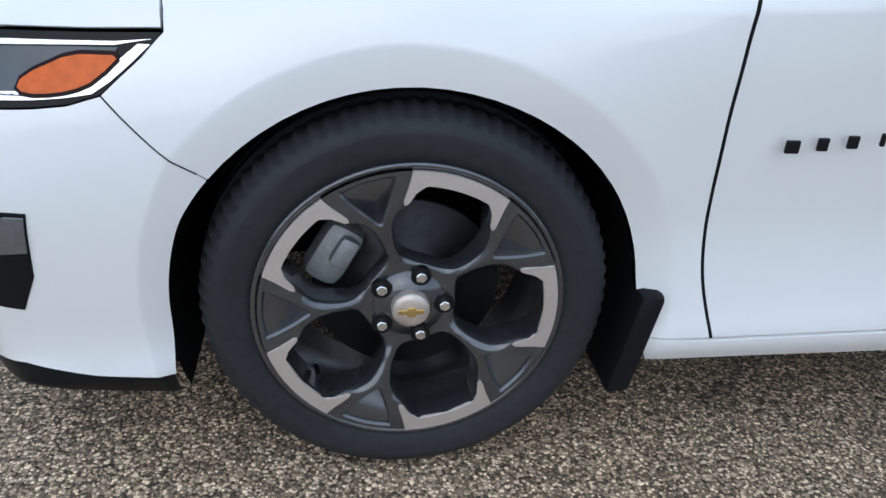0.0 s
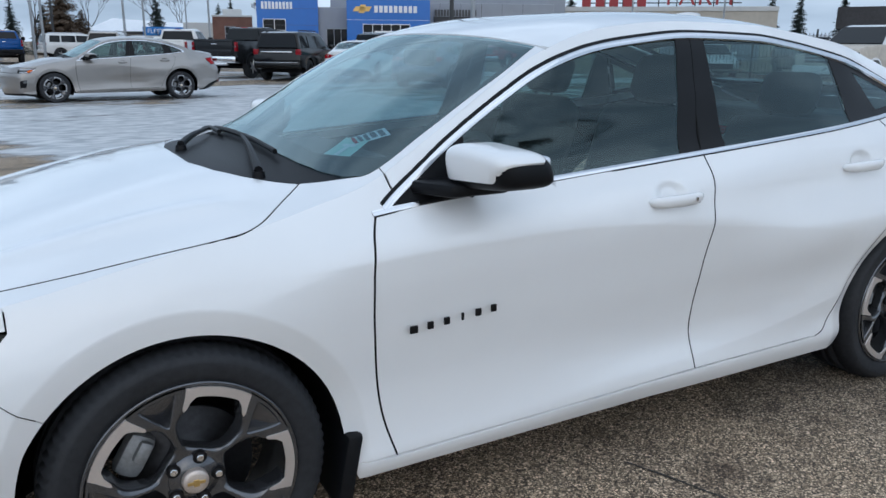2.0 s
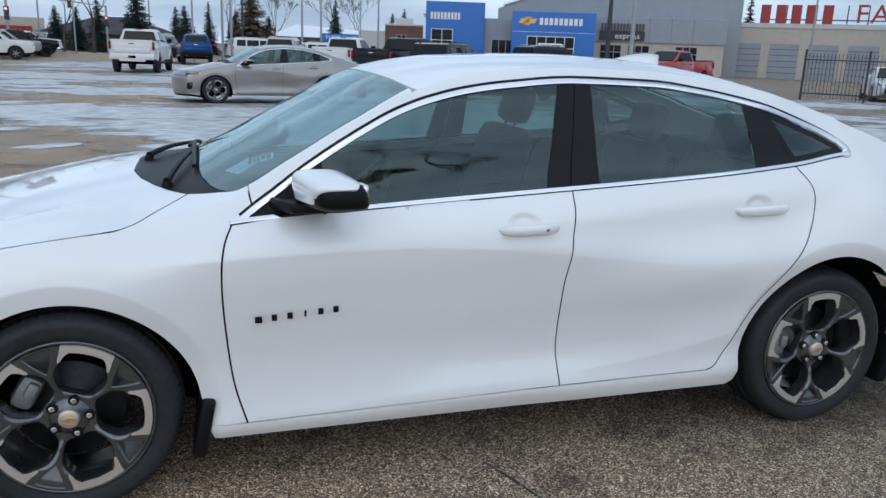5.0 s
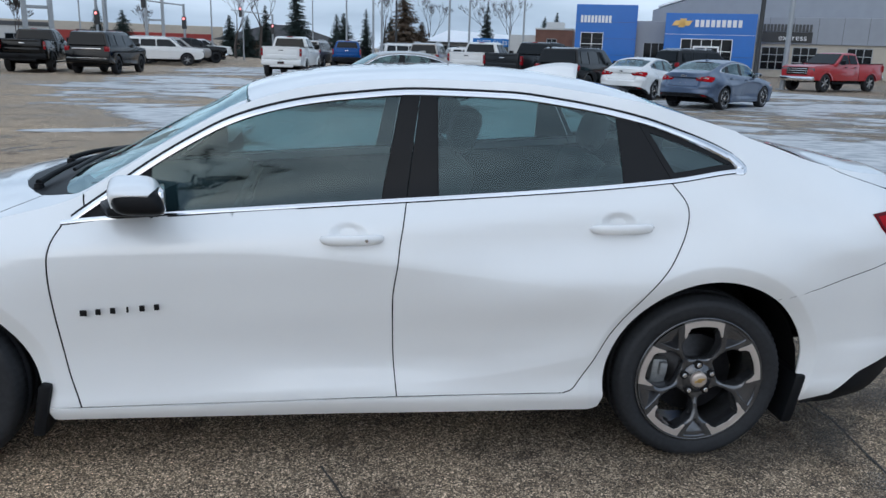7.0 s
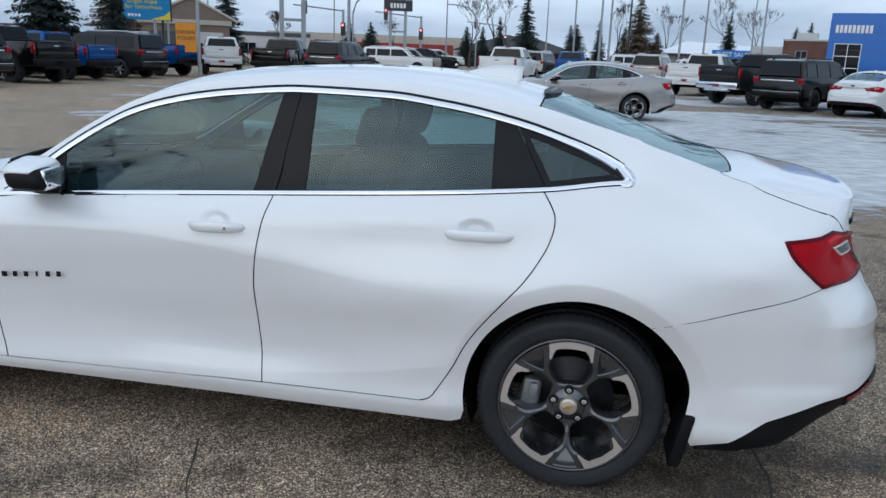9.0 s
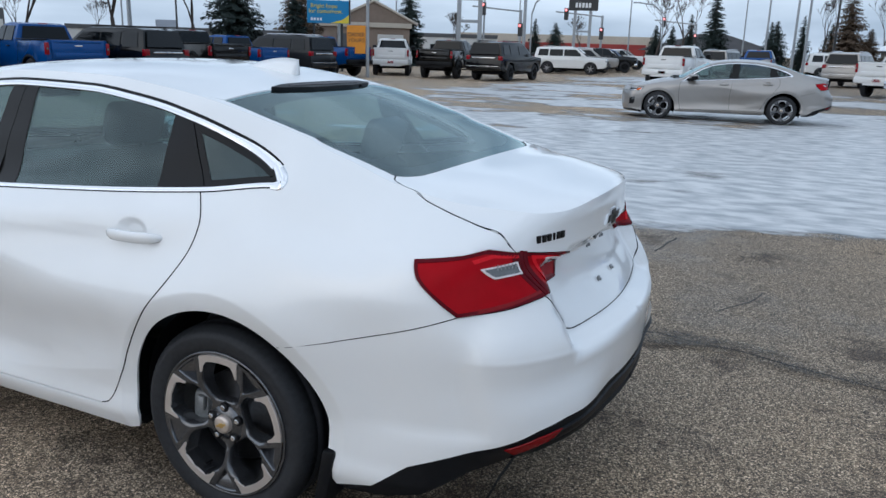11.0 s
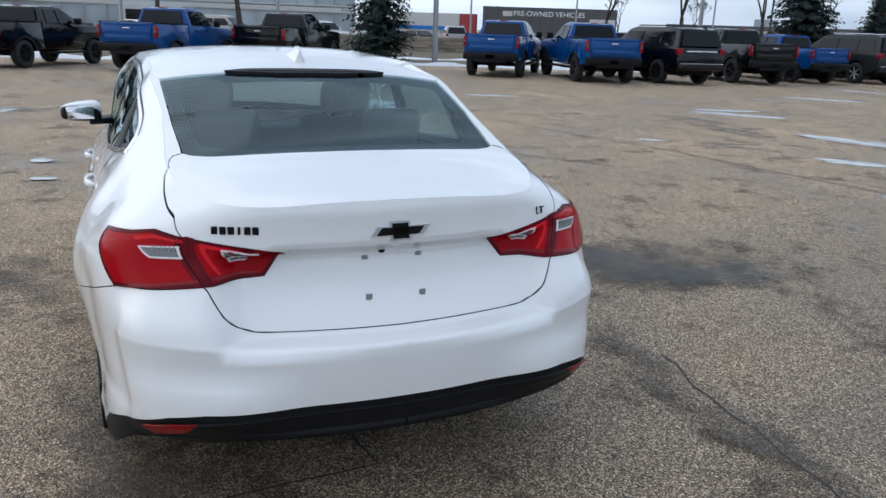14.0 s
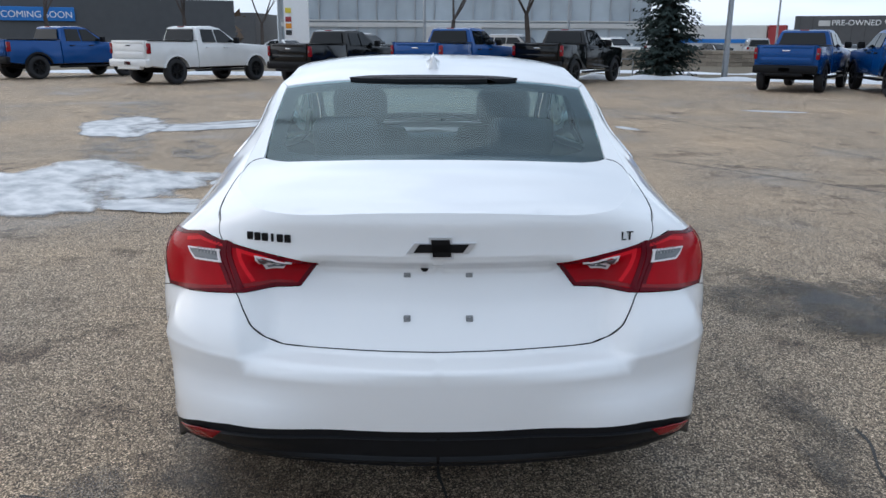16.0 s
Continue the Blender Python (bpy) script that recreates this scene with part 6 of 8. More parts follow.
# ---- parked vehicles ----
PAINTS = {
    "blue": material("deep_blue_paint", (0.004, 0.060, 0.23), 0.22, metal=0.25, coat=0.2, grain=0.05, scale=4, spec=0.3),
    "black": material("black_car_paint", (0.003, 0.0033, 0.004), 0.10, coat=0.0, grain=0.1, scale=4, spec=0.4),
    "white": material("white_truck_paint", (0.70, 0.70, 0.69), 0.35, coat=0.8, grain=0.05, scale=3),
    "silver": material("warm_silver_paint", (0.30, 0.285, 0.27), 0.35, metal=0.5, coat=0.8, grain=0.06, scale=4),
    "grey": material("dark_grey_paint", (0.022, 0.024, 0.027), 0.2, metal=0.2, coat=0.0, grain=0.08, scale=4, spec=0.28),
    "red": material("bright_red_paint", (0.36, 0.015, 0.022), 0.35, coat=0.8, grain=0.1, scale=3),
    "navy": material("slate_blue_paint", (0.055, 0.085, 0.15), 0.35, metal=0.3, coat=0.8, grain=0.08, scale=4),
}
DARKGLASS = material("dark_vehicle_glass", (0.006, 0.008, 0.010), 0.04, grain=0.1, scale=3, spec=0.25)
TRUCKRED = material("truck_lamp_red", (0.22, 0.004, 0.010), 0.2, grain=0.2, scale=14, spec=0.3)
DUSTY = material("dusty_white_paint", (0.52, 0.47, 0.40), 0.6, grain=0.25, scale=5)
RIMLIGHT = material("bright_alloy", (0.45, 0.45, 0.46), 0.35, metal=0.8, grain=0.1, scale=30)


def prism(bm, rows, bevel=0.03, mirror=True):
    """A solid from a side outline: rows of (x, z, half width)."""
    a = [bm.verts.new((x, -w, z)) for x, z, w in rows]
    b = [bm.verts.new((x, w, z)) for x, z, w in rows]
    n = len(rows)
    fs = [bm.faces.new(a), bm.faces.new(b[::-1])]
    for i in range(n):
        fs.append(bm.faces.new((a[(i + 1) % n], a[i], b[i], b[(i + 1) % n])))
    bmesh.ops.recalc_face_normals(bm, faces=fs)
    ed = list(fs[0].edges) + list(fs[1].edges)
    if bevel:
        bmesh.ops.bevel(bm, geom=ed, offset=bevel, segments=2, profile=0.6, affect="EDGES")
    return bm


def arch_points(cx, r, z0, n=8):
    k = math.asin(min(1, max(-1, (z0 - 0.40) / r)))
    return [(cx - r * math.cos(k + (math.pi - 2 * k) * i / n), 0.40 + r * math.sin(k + (math.pi - 2 * k) * i / n)) for i in range(n + 1)]


def road_wheel(parent, x, y, r, rim):
    sg = 1 if y > 0 else -1
    vs, fs = lathe([(r * 0.62, 0.0), (r * 0.68, -0.012), (r * 0.88, -0.012), (r * 0.97, 0.01), (r, 0.04), (r, 0.20), (r * 0.95, 0.235), (r * 0.6, 0.235)], 28)
    f = lambda v: [(x + a, y - sg * b, r + c) for a, b, c in v]
    g = lambda q: q if sg < 0 else [tuple(reversed(t)) for t in q]
    w = link_mesh("wheel", f(vs), g(fs), RUBBER, parent, "black tyre")
    vs, fs = lathe([(0.0, 0.022), (r * 0.16, 0.020), (r * 0.18, 0.055), (r * 0.58, 0.055), (r * 0.60, 0.008), (r * 0.655, 0.0)], 28)
    link_mesh("rim", f(vs), g(fs), BLACK, w)
    bm = bmesh.new()
    for k in range(6):
        rod(bm, (x, y - sg * 0.022, r), (x + r * 0.6 * math.cos(k * math.pi / 3 + 0.3), y - sg * 0.012, r + r * 0.6 * math.sin(k * math.pi / 3 + 0.3)), r * 0.085, r * 0.06, 6)
    part("wheel_spokes", bm, rim, w)


def one(name, bm, mat, parent, label="", smooth=True, sharp=35):
    return part(name, bm, mat, parent, label, smooth=smooth, sharp=sharp)


def crown(bm, w):
    """Gives flat truck flanks their slight barrel shape."""
    for v in bm.verts:
        v.co.y *= 1 - 0.05 * max(0.0, (v.co.z - 1.05) / 0.35) ** 2 - 0.03 * max(0.0, (0.8 - v.co.z) / 0.3)


def arch_flare(parent, cx, sg, w, r, z0, mat):
    """A raised lip round a wheel opening."""
    bm = bmesh.new()
    rows = []
    for x, z in arch_points(cx, r - 0.01, z0, 12):
        k = (r + 0.055) / (r - 0.01)
        rows.append([bm.verts.new((cx + (x - cx) * f, sg * y, 0.40 + (z - 0.40) * f)) for f, y in ((1, w - 0.06), (1, w + 0.025), (k, w + 0.015), (k, w - 0.04))])
    for a, b in zip(rows, rows[1:]):
        for i in range(4):
            bm.faces.new((a[i], a[(i + 1) % 4], b[(i + 1) % 4], b[i]))
    bm.faces.new(rows[0])
    bm.faces.new(rows[-1])
    bmesh.ops.recalc_face_normals(bm, faces=bm.faces)
    return one("arch_flare", bm, mat, parent)


def pickup(color, name="pickup_truck", label="", dusty=False, rim=None):
    t = thing(name, label, "truck")
    p, r = PAINTS[color], 0.435
    rim = rim or (BLACK if color in ("blue", "black", "white") and not dusty else RIMLIGHT)
    xr, xf = -1.80, 1.92
    under = 0.55
    ar = [(x, z) for x, z in arch_points(xr, 0.53, under)]
    af = [(x, z) for x, z in arch_points(xf, 0.53, under)]
    w = 0.985
    # bed
    bm = bmesh.new()
    rows = [(-2.86, under + 0.08, w - 0.03)] + [(x, z, w) for x, z in ar] + [(-0.82, under, w), (-0.82, 1.38, w - 0.05), (-2.0, 1.40, w - 0.05), (-2.88, 1.42, w - 0.05)]
    prism(bm, rows, 0.035)
    crown(bm, w)
    one("bed", bm, DUSTY if dusty else p, t)
    for x in (xr, xf):
        for sg in (-1, 1):
            arch_flare(t, x, sg, w, 0.53, under, BLACK if color in ("blue", "black") else p)
    for sg in (-1, 1):
        bm = bmesh.new()
        box(bm, (-2.86, sg * 0.78, 1.405), (-0.83, sg * 0.93, 1.435), 0.012)
        one("bed_rail", bm, BLACK, t)
    bm = bmesh.new()
    box(bm, (-0.72, -0.13, 1.875), (-0.64, 0.13, 1.905), 0.008)
    one("high_stop_lamp", bm, TRUCKRED, t)
    bm = bmesh.new()
    box(bm, (-2.72, -0.76, 1.30), (-0.90, 0.76, 1.428), 0.01)
    one("bed_floor", bm, BLACK, t, "dark open bed")
    # cab and nose
    bm = bmesh.new()
    rows = [(-0.80, under, w)] + [(x, z, w) for x, z in af] + [(2.62, under + 0.05, w - 0.05), (2.82, 0.62, w - 0.12), (2.86, 0.95, w - 0.10), (2.80, 1.20, w - 0.08), (2.60, 1.27, w - 0.07), (1.15, 1.34, w - 0.05), (-0.80, 1.34, w - 0.03)]
    prism(bm, rows, 0.05)
    crown(bm, w)
    one("cab_body", bm, DUSTY if dusty else p, t)
    bm = bmesh.new()
    rows = [(-0.79, 1.30, w - 0.05), (1.22, 1.30, w - 0.06), (0.42, 1.86, 0.72), (0.10, 1.915, 0.70), (-0.50, 1.905, 0.70), (-0.68, 1.86, 0.72)]
    prism(bm, rows, 0.09)
    one("roof_cab", bm, p, t)
    k = lambda z: (w - 0.045) + (0.72 - (w - 0.045)) * (z - 1.30) / 0.56
    for sg in (-1, 1):
        for a, b, c, d in ((-0.58, 0.02, -0.52, 0.02), (0.09, 0.93, 0.09, 0.40)):
            bm = bmesh.new()
            z0, z1 = 1.37, 1.80
            quad(bm, [(a, sg * (k(z0) + 0.008), z0), (b, sg * (k(z0) + 0.008), z0), (d, sg * (k(z1) + 0.012), z1), (c, sg * (k(z1) + 0.012), z1)])
            one("side_window", bm, DARKGLASS, t, smooth=False)
        bm = bmesh.new()
        box(bm, (0.78, sg * 0.98, 1.33), (0.92, sg * 1.20, 1.55), 0.04)
        one("door_mirror", bm, BLACK, t)
        bm = bmesh.new()
        box(bm, (-2.905, sg * 0.845, 1.00), (-2.78, sg * 0.945, 1.34), 0.02)
        lamp = one("tail_lamp", bm, TRUCKRED, t, "dark red tail lamp")
        bm = bmesh.new()
        box(bm, (-2.912, sg * 0.865, 1.14), (-2.89, sg * 0.925, 1.20), 0.008)
        one("reverse_lens", bm, CLEARLENS, lamp)
        bm = bmesh.new()
        box(bm, (2.70, sg * 0.58, 0.98), (2.83, sg * 0.90, 1.14), 0.03)
        one("headlamp", bm, CLEARLENS, t)
        bm = bmesh.new()
        box(bm, (-0.9, sg * 0.80, 0.40), (1.35, sg * 0.98, 0.47), 0.02)
        one("side_step", bm, BLACK, t)
        for x in (-0.35, 0.45):
            bm = bmesh.new()
            box(bm, (x - 0.12, sg * (w - 0.03), 1.19), (x + 0.06, sg * (w + 0.022), 1.225), 0.01)
            one("door_handle", bm, BLACK if color != "white" else p, t)
    bm = bmesh.new()
    quad(bm, [(-0.81, -0.72, 1.44), (-0.81, 0.72, 1.44), (-0.725, 0.62, 1.80), (-0.725, -0.62, 1.80)], 0.02)
    one("rear_window", bm, DARKGLASS, t, smooth=False)
    bm = bmesh.new()
    quad(bm, [(1.17, 0.80, 1.36), (1.17, -0.80, 1.36), (0.47, -0.66, 1.84), (0.47, 0.66, 1.84)], 0.02)
    one("windscreen", bm, DARKGLASS, t, smooth=False)
    bm = bmesh.new()
    box(bm, (-2.915, -0.78, 0.86), (-2.86, 0.78, 1.41), 0.02)
    gate = one("tailgate", bm, p, t)
    for z0, z1 in ((0.90, 1.06), (1.33, 1.405)):
        bm = bmesh.new()
        box(bm, (-2.928, -0.70, z0), (-2.91, 0.70, z1), 0.008)
        one("gate_panel", bm, p, gate)
    bm = bmesh.new()
    box(bm, (-2.925, -0.11, 1.24), (-2.91, 0.11, 1.275), 0.004)
    one("emblem_bar", bm, BLACK if color == "white" else CHROME, gate)
    bm = bmesh.new()
    box(bm, (-3.0, -0.93, 0.58), (-2.78, 0.93, 0.83), 0.05)
    box(bm, (-2.98, -0.55, 0.50), (-2.80, 0.55, 0.60), 0.03)
    one("rear_bumper", bm, p if color == "white" else (BLACK if color in ("blue", "black") else CHROME), t)
    bm = bmesh.new()
    box(bm, (-3.0, -0.16, 0.64), (-2.985, 0.16, 0.76), 0.004)
    one("plate", bm, BLACK if color in ("black", "blue") else TRUCKRED, t)
    bm = bmesh.new()
    box(bm, (2.74, -0.58, 0.82), (2.87, 0.58, 1.18), 0.03)
    gr = one("grille", bm, BLACK, t)
    for z in (0.90, 1.0, 1.1):
        bm = bmesh.new()
        box(bm, (2.85, -0.56, z - 0.018), (2.89, 0.56, z + 0.018), 0.008)
        one("grille_bar", bm, CHROME, gr)
    bm = bmesh.new()
    box(bm, (2.66, -0.90, 0.50), (2.94, 0.90, 0.74), 0.05)
    one("front_bumper", bm, p if color == "white" else CHROME, t)
    bm = bmesh.new()
    box(bm, (-2.6, -0.42, 0.46), (2.5, 0.42, 0.62), 0.03)
    box(bm, (-1.90, -0.74, 0.36), (-1.70, 0.74, 0.50), 0.05)
    box(bm, (-2.2, -0.80, 0.60), (2.4, 0.80, 0.9), 0.03)
    one("chassis", bm, DARK, t)
    for x in (xr, xf):
        for sg in (-1, 1):
            road_wheel(t, x, sg * 0.965, r, rim)
    return t


def wagon(color, name="sport_utility_vehicle", label="", rim=None):
    t = thing(name, label, "car")
    p, r, w, under = PAINTS[color], 0.40, 0.985, 0.42
    xr, xf = -1.53, 1.54
    bm = bmesh.new()
    rows = [(-2.55, under + 0.12, w - 0.05)] + [(x, z, w) for x, z in arch_points(xr, 0.48, under)] + [(x, z, w) for x, z in arch_points(xf, 0.48, under)] + [(2.45, under + 0.04, w - 0.10), (2.64, 0.60, w - 0.14), (2.66, 0.95, w - 0.12), (2.56, 1.13, w - 0.09), (1.18, 1.22, w - 0.05), (-2.50, 1.22, w - 0.05), (-2.60, 1.0, w - 0.04)]
    prism(bm, rows, 0.06)
    one("lower_body", bm, p, t)
    bm = bmesh.new()
    prism(bm, [(-2.50, 1.18, w - 0.07), (1.32, 1.18, w - 0.08), (0.52, 1.78, 0.74), (0.15, 1.86, 0.72), (-2.0, 1.86, 0.72), (-2.34, 1.80, 0.74)], 0.06)
    one("upper_body", bm, p, t)
    k = lambda z: (w - 0.07) + (0.74 - (w - 0.07)) * (z - 1.18) / 0.60
    for sg in (-1, 1):
        for a, b, c, d in ((-2.22, -1.50, -2.14, -1.48), (-1.40, -0.45, -1.38, -0.45), (-0.37, 0.95, -0.37, 0.45)):
            bm = bmesh.new()
            quad(bm, [(a, sg * (k(1.25) + 0.008), 1.25), (b, sg * (k(1.25) + 0.008), 1.25), (d, sg * (k(1.70) + 0.012), 1.70), (c, sg * (k(1.70) + 0.012), 1.70)])
            one("side_window", bm, DARKGLASS, t, smooth=False)
        bm = bmesh.new()
        box(bm, (0.85, sg * 0.97, 1.22), (0.99, sg * 1.16, 1.38), 0.04)
        one("door_mirror", bm, p, t)
        bm = bmesh.new()
        rod(bm, (-1.9, sg * 0.66, 1.90), (0.1, sg * 0.66, 1.90), 0.02, 0.02, 8)
        one("roof_rail", bm, BLACK if color == "black" else CHROME, t)
        bm = bmesh.new()
        box(bm, (-2.60, sg * 0.74, 0.98), (-2.44, sg * 0.945, 1.20), 0.03)
        one("tail_lamp", bm, TRUCKRED, t)
        bm = bmesh.new()
        box(bm, (2.50, sg * 0.50, 0.88), (2.63, sg * 0.88, 1.0), 0.03)
        one("headlamp", bm, CLEARLENS, t)
    bm = bmesh.new()
    quad(bm, [(-2.545, -0.80, 1.26), (-2.545, 0.80, 1.26), (-2.395, 0.66, 1.74), (-2.395, -0.66, 1.74)], 0.02)
    one("rear_window", bm, DARKGLASS, t, smooth=False)
    bm = bmesh.new()
    quad(bm, [(1.27, 0.80, 1.25), (1.27, -0.80, 1.25), (0.57, -0.68, 1.76), (0.57, 0.68, 1.76)], 0.02)
    one("windscreen", bm, DARKGLASS, t, smooth=False)
    bm = bmesh.new()
    box(bm, (-2.63, -0.62, 1.07), (-2.57, 0.62, 1.12), 0.01)
    one("tailgate_strip", bm, CHROME, t)
    bm = bmesh.new()
    box(bm, (-2.66, -0.92, 0.48), (-2.50, 0.92, 0.74), 0.05)
    one("rear_bumper", bm, p, t)
    bm = bmesh.new()
    box(bm, (-2.67, -0.86, 0.70), (-2.64, 0.86, 0.715), 0.004)
    one("bumper_strip", bm, CHROME, t)
    bm = bmesh.new()
    box(bm, (2.50, -0.70, 0.62), (2.675, 0.70, 0.96), 0.03)
    one("grille", bm, BLACK, t)
    bm = bmesh.new()
    box(bm, (-2.3, -0.78, 0.32), (2.3, 0.78, 0.9), 0.03)
    one("chassis", bm, DARK, t)
    for x in (xr, xf):
        for sg in (-1, 1):
            road_wheel(t, x, sg * 0.965, r, rim or (BLACK if color == "black" else RIMLIGHT))
    return t


def saloon(color, name="parked_sedan", label="", rim=None):
    t = thing(name, label, "car")
    p, r, w, under = PAINTS[color], 0.335, 0.915, 0.24
    xr, xf = -1.42, 1.41
    ap = lambda cx: [(x, z - 0.065) for x, z in arch_points(cx, 0.40, under + 0.065)]
    bm = bmesh.new()
    rows = [(-2.42, 0.42, w - 0.10), (-2.0, under, w - 0.03)] + [(x, z, w) for x, z in ap(xr)] + [(x, z, w) for x, z in ap(xf)] + [(2.10, under, w - 0.10), (2.36, 0.38, w - 0.26), (2.42, 0.58, w - 0.26), (2.30, 0.74, w - 0.20), (1.20, 0.92, w - 0.07), (0.0, 0.98, w - 0.06), (-1.5, 1.03, w - 0.08), (-2.36, 1.04, w - 0.22), (-2.47, 0.92, w - 0.18), (-2.50, 0.60, w - 0.14)]
    prism(bm, rows, 0.06)
    one("lower_body", bm, p, t)
    bm = bmesh.new()
    prism(bm, [(-2.02, 1.00, 0.68), (-1.2, 0.98, 0.80), (1.15, 0.93, 0.80), (0.35, 1.38, 0.61), (0.0, 1.44, 0.59), (-0.60, 1.45, 0.58), (-1.10, 1.37, 0.60)], 0.05)
    one("upper_body", bm, p, t)
    kk = lambda z: 0.80 + (0.61 - 0.80) * (z - 0.97) / 0.41
    for sg in (-1, 1):
        for pts in (((-0.42, 1.02), (0.78, 0.98), (0.20, 1.33), (-0.36, 1.37)), ((-1.30, 1.05), (-0.50, 1.02), (-0.44, 1.37), (-0.95, 1.33))):
            bm = bmesh.new()
            quad(bm, [(x, sg * (kk(z) + 0.010), z) for x, z in pts])
            one("side_window", bm, DARKGLASS, t, smooth=False)
        bm = bmesh.new()
        line = [(0.92, 0.955), (-0.4, 1.005), (-1.45, 1.06), (-1.0, 1.36), (-0.4, 1.395), (0.22, 1.355), (0.92, 0.955)]
        for (xa, za), (xb, zb) in zip(line, line[1:]):
            rod(bm, (xa, sg * (kk(za) + 0.012), za), (xb, sg * (kk(zb) + 0.012), zb), 0.012, 0.012, 6)
        one("window_strip", bm, CHROME, t)
        bm = bmesh.new()
        box(bm, (0.68, sg * 0.86, 0.98), (0.83, sg * 1.02, 1.09), 0.04)
        one("door_mirror", bm, p, t)
        bm = bmesh.new()
        quad(bm, [(-2.475, sg * 0.36, 0.94), (-2.44, sg * 0.71, 0.98), (-2.10, sg * 0.845, 0.98), (-2.44, sg * 0.76, 0.84)], 0.02)
        one("tail_lamp", bm, RED, t, smooth=False)
        bm = bmesh.new()
        quad(bm, [(2.40, sg * 0.42, 0.66), (2.28, sg * 0.68, 0.72), (1.98, sg * 0.80, 0.78), (2.26, sg * 0.70, 0.64)], 0.02)
        one("headlamp", bm, CLEARLENS, t, smooth=False)
        for x in (-0.95, 0.05):
            bm = bmesh.new()
            box(bm, (x - 0.11, sg * (w - 0.04), 0.865), (x + 0.11, sg * (w + 0.012), 0.89), 0.01)
            one("door_handle", bm, p, t)
    bm = bmesh.new()
    quad(bm, [(-1.92, -0.62, 1.055), (-1.92, 0.62, 1.055), (-1.15, 0.55, 1.37), (-1.15, -0.55, 1.37)], 0.02)
    one("rear_window", bm, DARKGLASS, t, smooth=False)
    bm = bmesh.new()
    quad(bm, [(1.10, 0.72, 0.985), (1.10, -0.72, 0.985), (0.38, -0.56, 1.385), (0.38, 0.56, 1.385)], 0.02)
    one("windscreen", bm, DARKGLASS, t, smooth=False)
    bm = bmesh.new()
    box(bm, (-2.515, -0.17, 0.74), (-2.48, 0.17, 0.87), 0.006)
    one("plate_panel", bm, DARKGLASS if color == "navy" else DUSTY, t)
    bm = bmesh.new()
    box(bm, (-2.46, -0.72, 0.30), (-2.30, 0.72, 0.42), 0.03)
    one("rear_valance", bm, BLACK, t)
    bm = bmesh.new()
    box(bm, (2.24, -0.56, 0.36), (2.425, 0.56, 0.60), 0.03)
    one("grille", bm, BLACK, t)
    bm = bmesh.new()
    box(bm, (-2.1, -0.70, 0.18), (2.1, 0.70, 0.7), 0.03)
    one("chassis", bm, DARK, t)
    for x in (xr, xf):
        for sg in (-1, 1):
            road_wheel(t, x, sg * 0.90, r, rim or RIMLIGHT)
    return t


LEAVE_OFF = ("badge_bar", "boot_badge_bar", "trim_lettering", "arrow_sheet", "price_sheet", "print_bar", "mud_flap", "keyhole_cap", "lens_rib")


def sleek_saloon(color, spokes, label):
    """A modern sedan with the same build as the white one, in another paint; its origin lies under its middle."""
    t = thing("parked_sedan", label, "car")
    swap = {WHITE.name: PAINTS[color], MACHINED.name: spokes}
    made = {car: t}
    for o in car.children_recursive:
        if o.name.split(".")[0] in LEAVE_OFF or o.parent not in made:
            continue
        c = o.copy()
        if o.data and any(m.name in swap for m in o.data.materials):
            c.data = o.data.copy()
            for i, m in enumerate(o.data.materials):
                c.data.materials[i] = swap.get(m.name, m)
        scene.collection.objects.link(c)
        c.parent = made[o.parent]
        made[o] = c
        if o.parent == car:
            c.matrix_basis = Matrix.Rotation(math.pi, 4, "Z") @ Matrix.Translation((-1.51, 0, 0)) @ o.matrix_basis
            if c.get("label") and "white" in c["label"]:
                c["label"] = c["label"].replace("white", {"silver": "warm silver", "navy": "slate blue"}.get(color, "white"))
    return t


KINDS = {"pickup": pickup, "wagon": wagon, "saloon": saloon}
BACK = {"pickup": 1.80, "wagon": 1.53, "saloon": 1.42}
made_vehicles = {}


def park(kind, color, x, y, hx, hy, label, from_rear=True, group="", scale=1.0, dusty=False):
    """Stands a vehicle with its rear axle (or its middle) at x, y, pointing along hx, hy."""
    d = Vector((hx, hy)).normalized()
    x, y, scale = 2.5 + (x - 2.5) * 0.94, -1 + (y + 1) * 0.94, scale * 1.03
    back = BACK[kind] * scale if from_rear else 0
    m = Matrix.Translation((x + d.x * back, y + d.y * back, 0)) @ Matrix.Rotation(math.atan2(d.y, d.x), 4, "Z")
    key = (kind, color, dusty)
    if key in made_vehicles:
        ob = copy_thing(made_vehicles[key], m)
    else:
        ob = made_vehicles[key] = KINDS[kind](color, dusty=True) if dusty else KINDS[kind](color)
        ob.matrix_basis = m
    ob.scale = (scale, scale, scale)
    tagged(ob, label)
    if group:
        tagged(ob, group=group)
    return ob


ROW, WEST, FAR = "trucks in the long row", "trucks along the snow bank", "vehicles on far lots"
park("pickup", "blue", -21.2, 12.8, -0.80, 0.60, "lifted deep blue pickup parked alone by the verge", group=ROW)
park("pickup", "blue", -18.4, 15.7, -0.97, 0.25, "deep blue pickup seen from behind", group=ROW)
park("wagon", "black", -18.0, 18.9, -1, 0.03, "large black utility vehicle with bright tailgate strip", group=ROW)
park("pickup", "black", -18.4, 22.9, -0.98, 0.18, "black pickup in the row", group=ROW)
park("pickup", "blue", -19.0, 26.5, -1, 0.1, "smaller mid-blue pickup in the row", group=ROW, scale=0.93)
park("wagon", "grey", -18.8, 30.0, -1, 0.05, "dark grey utility vehicle with bright strip", group=ROW)
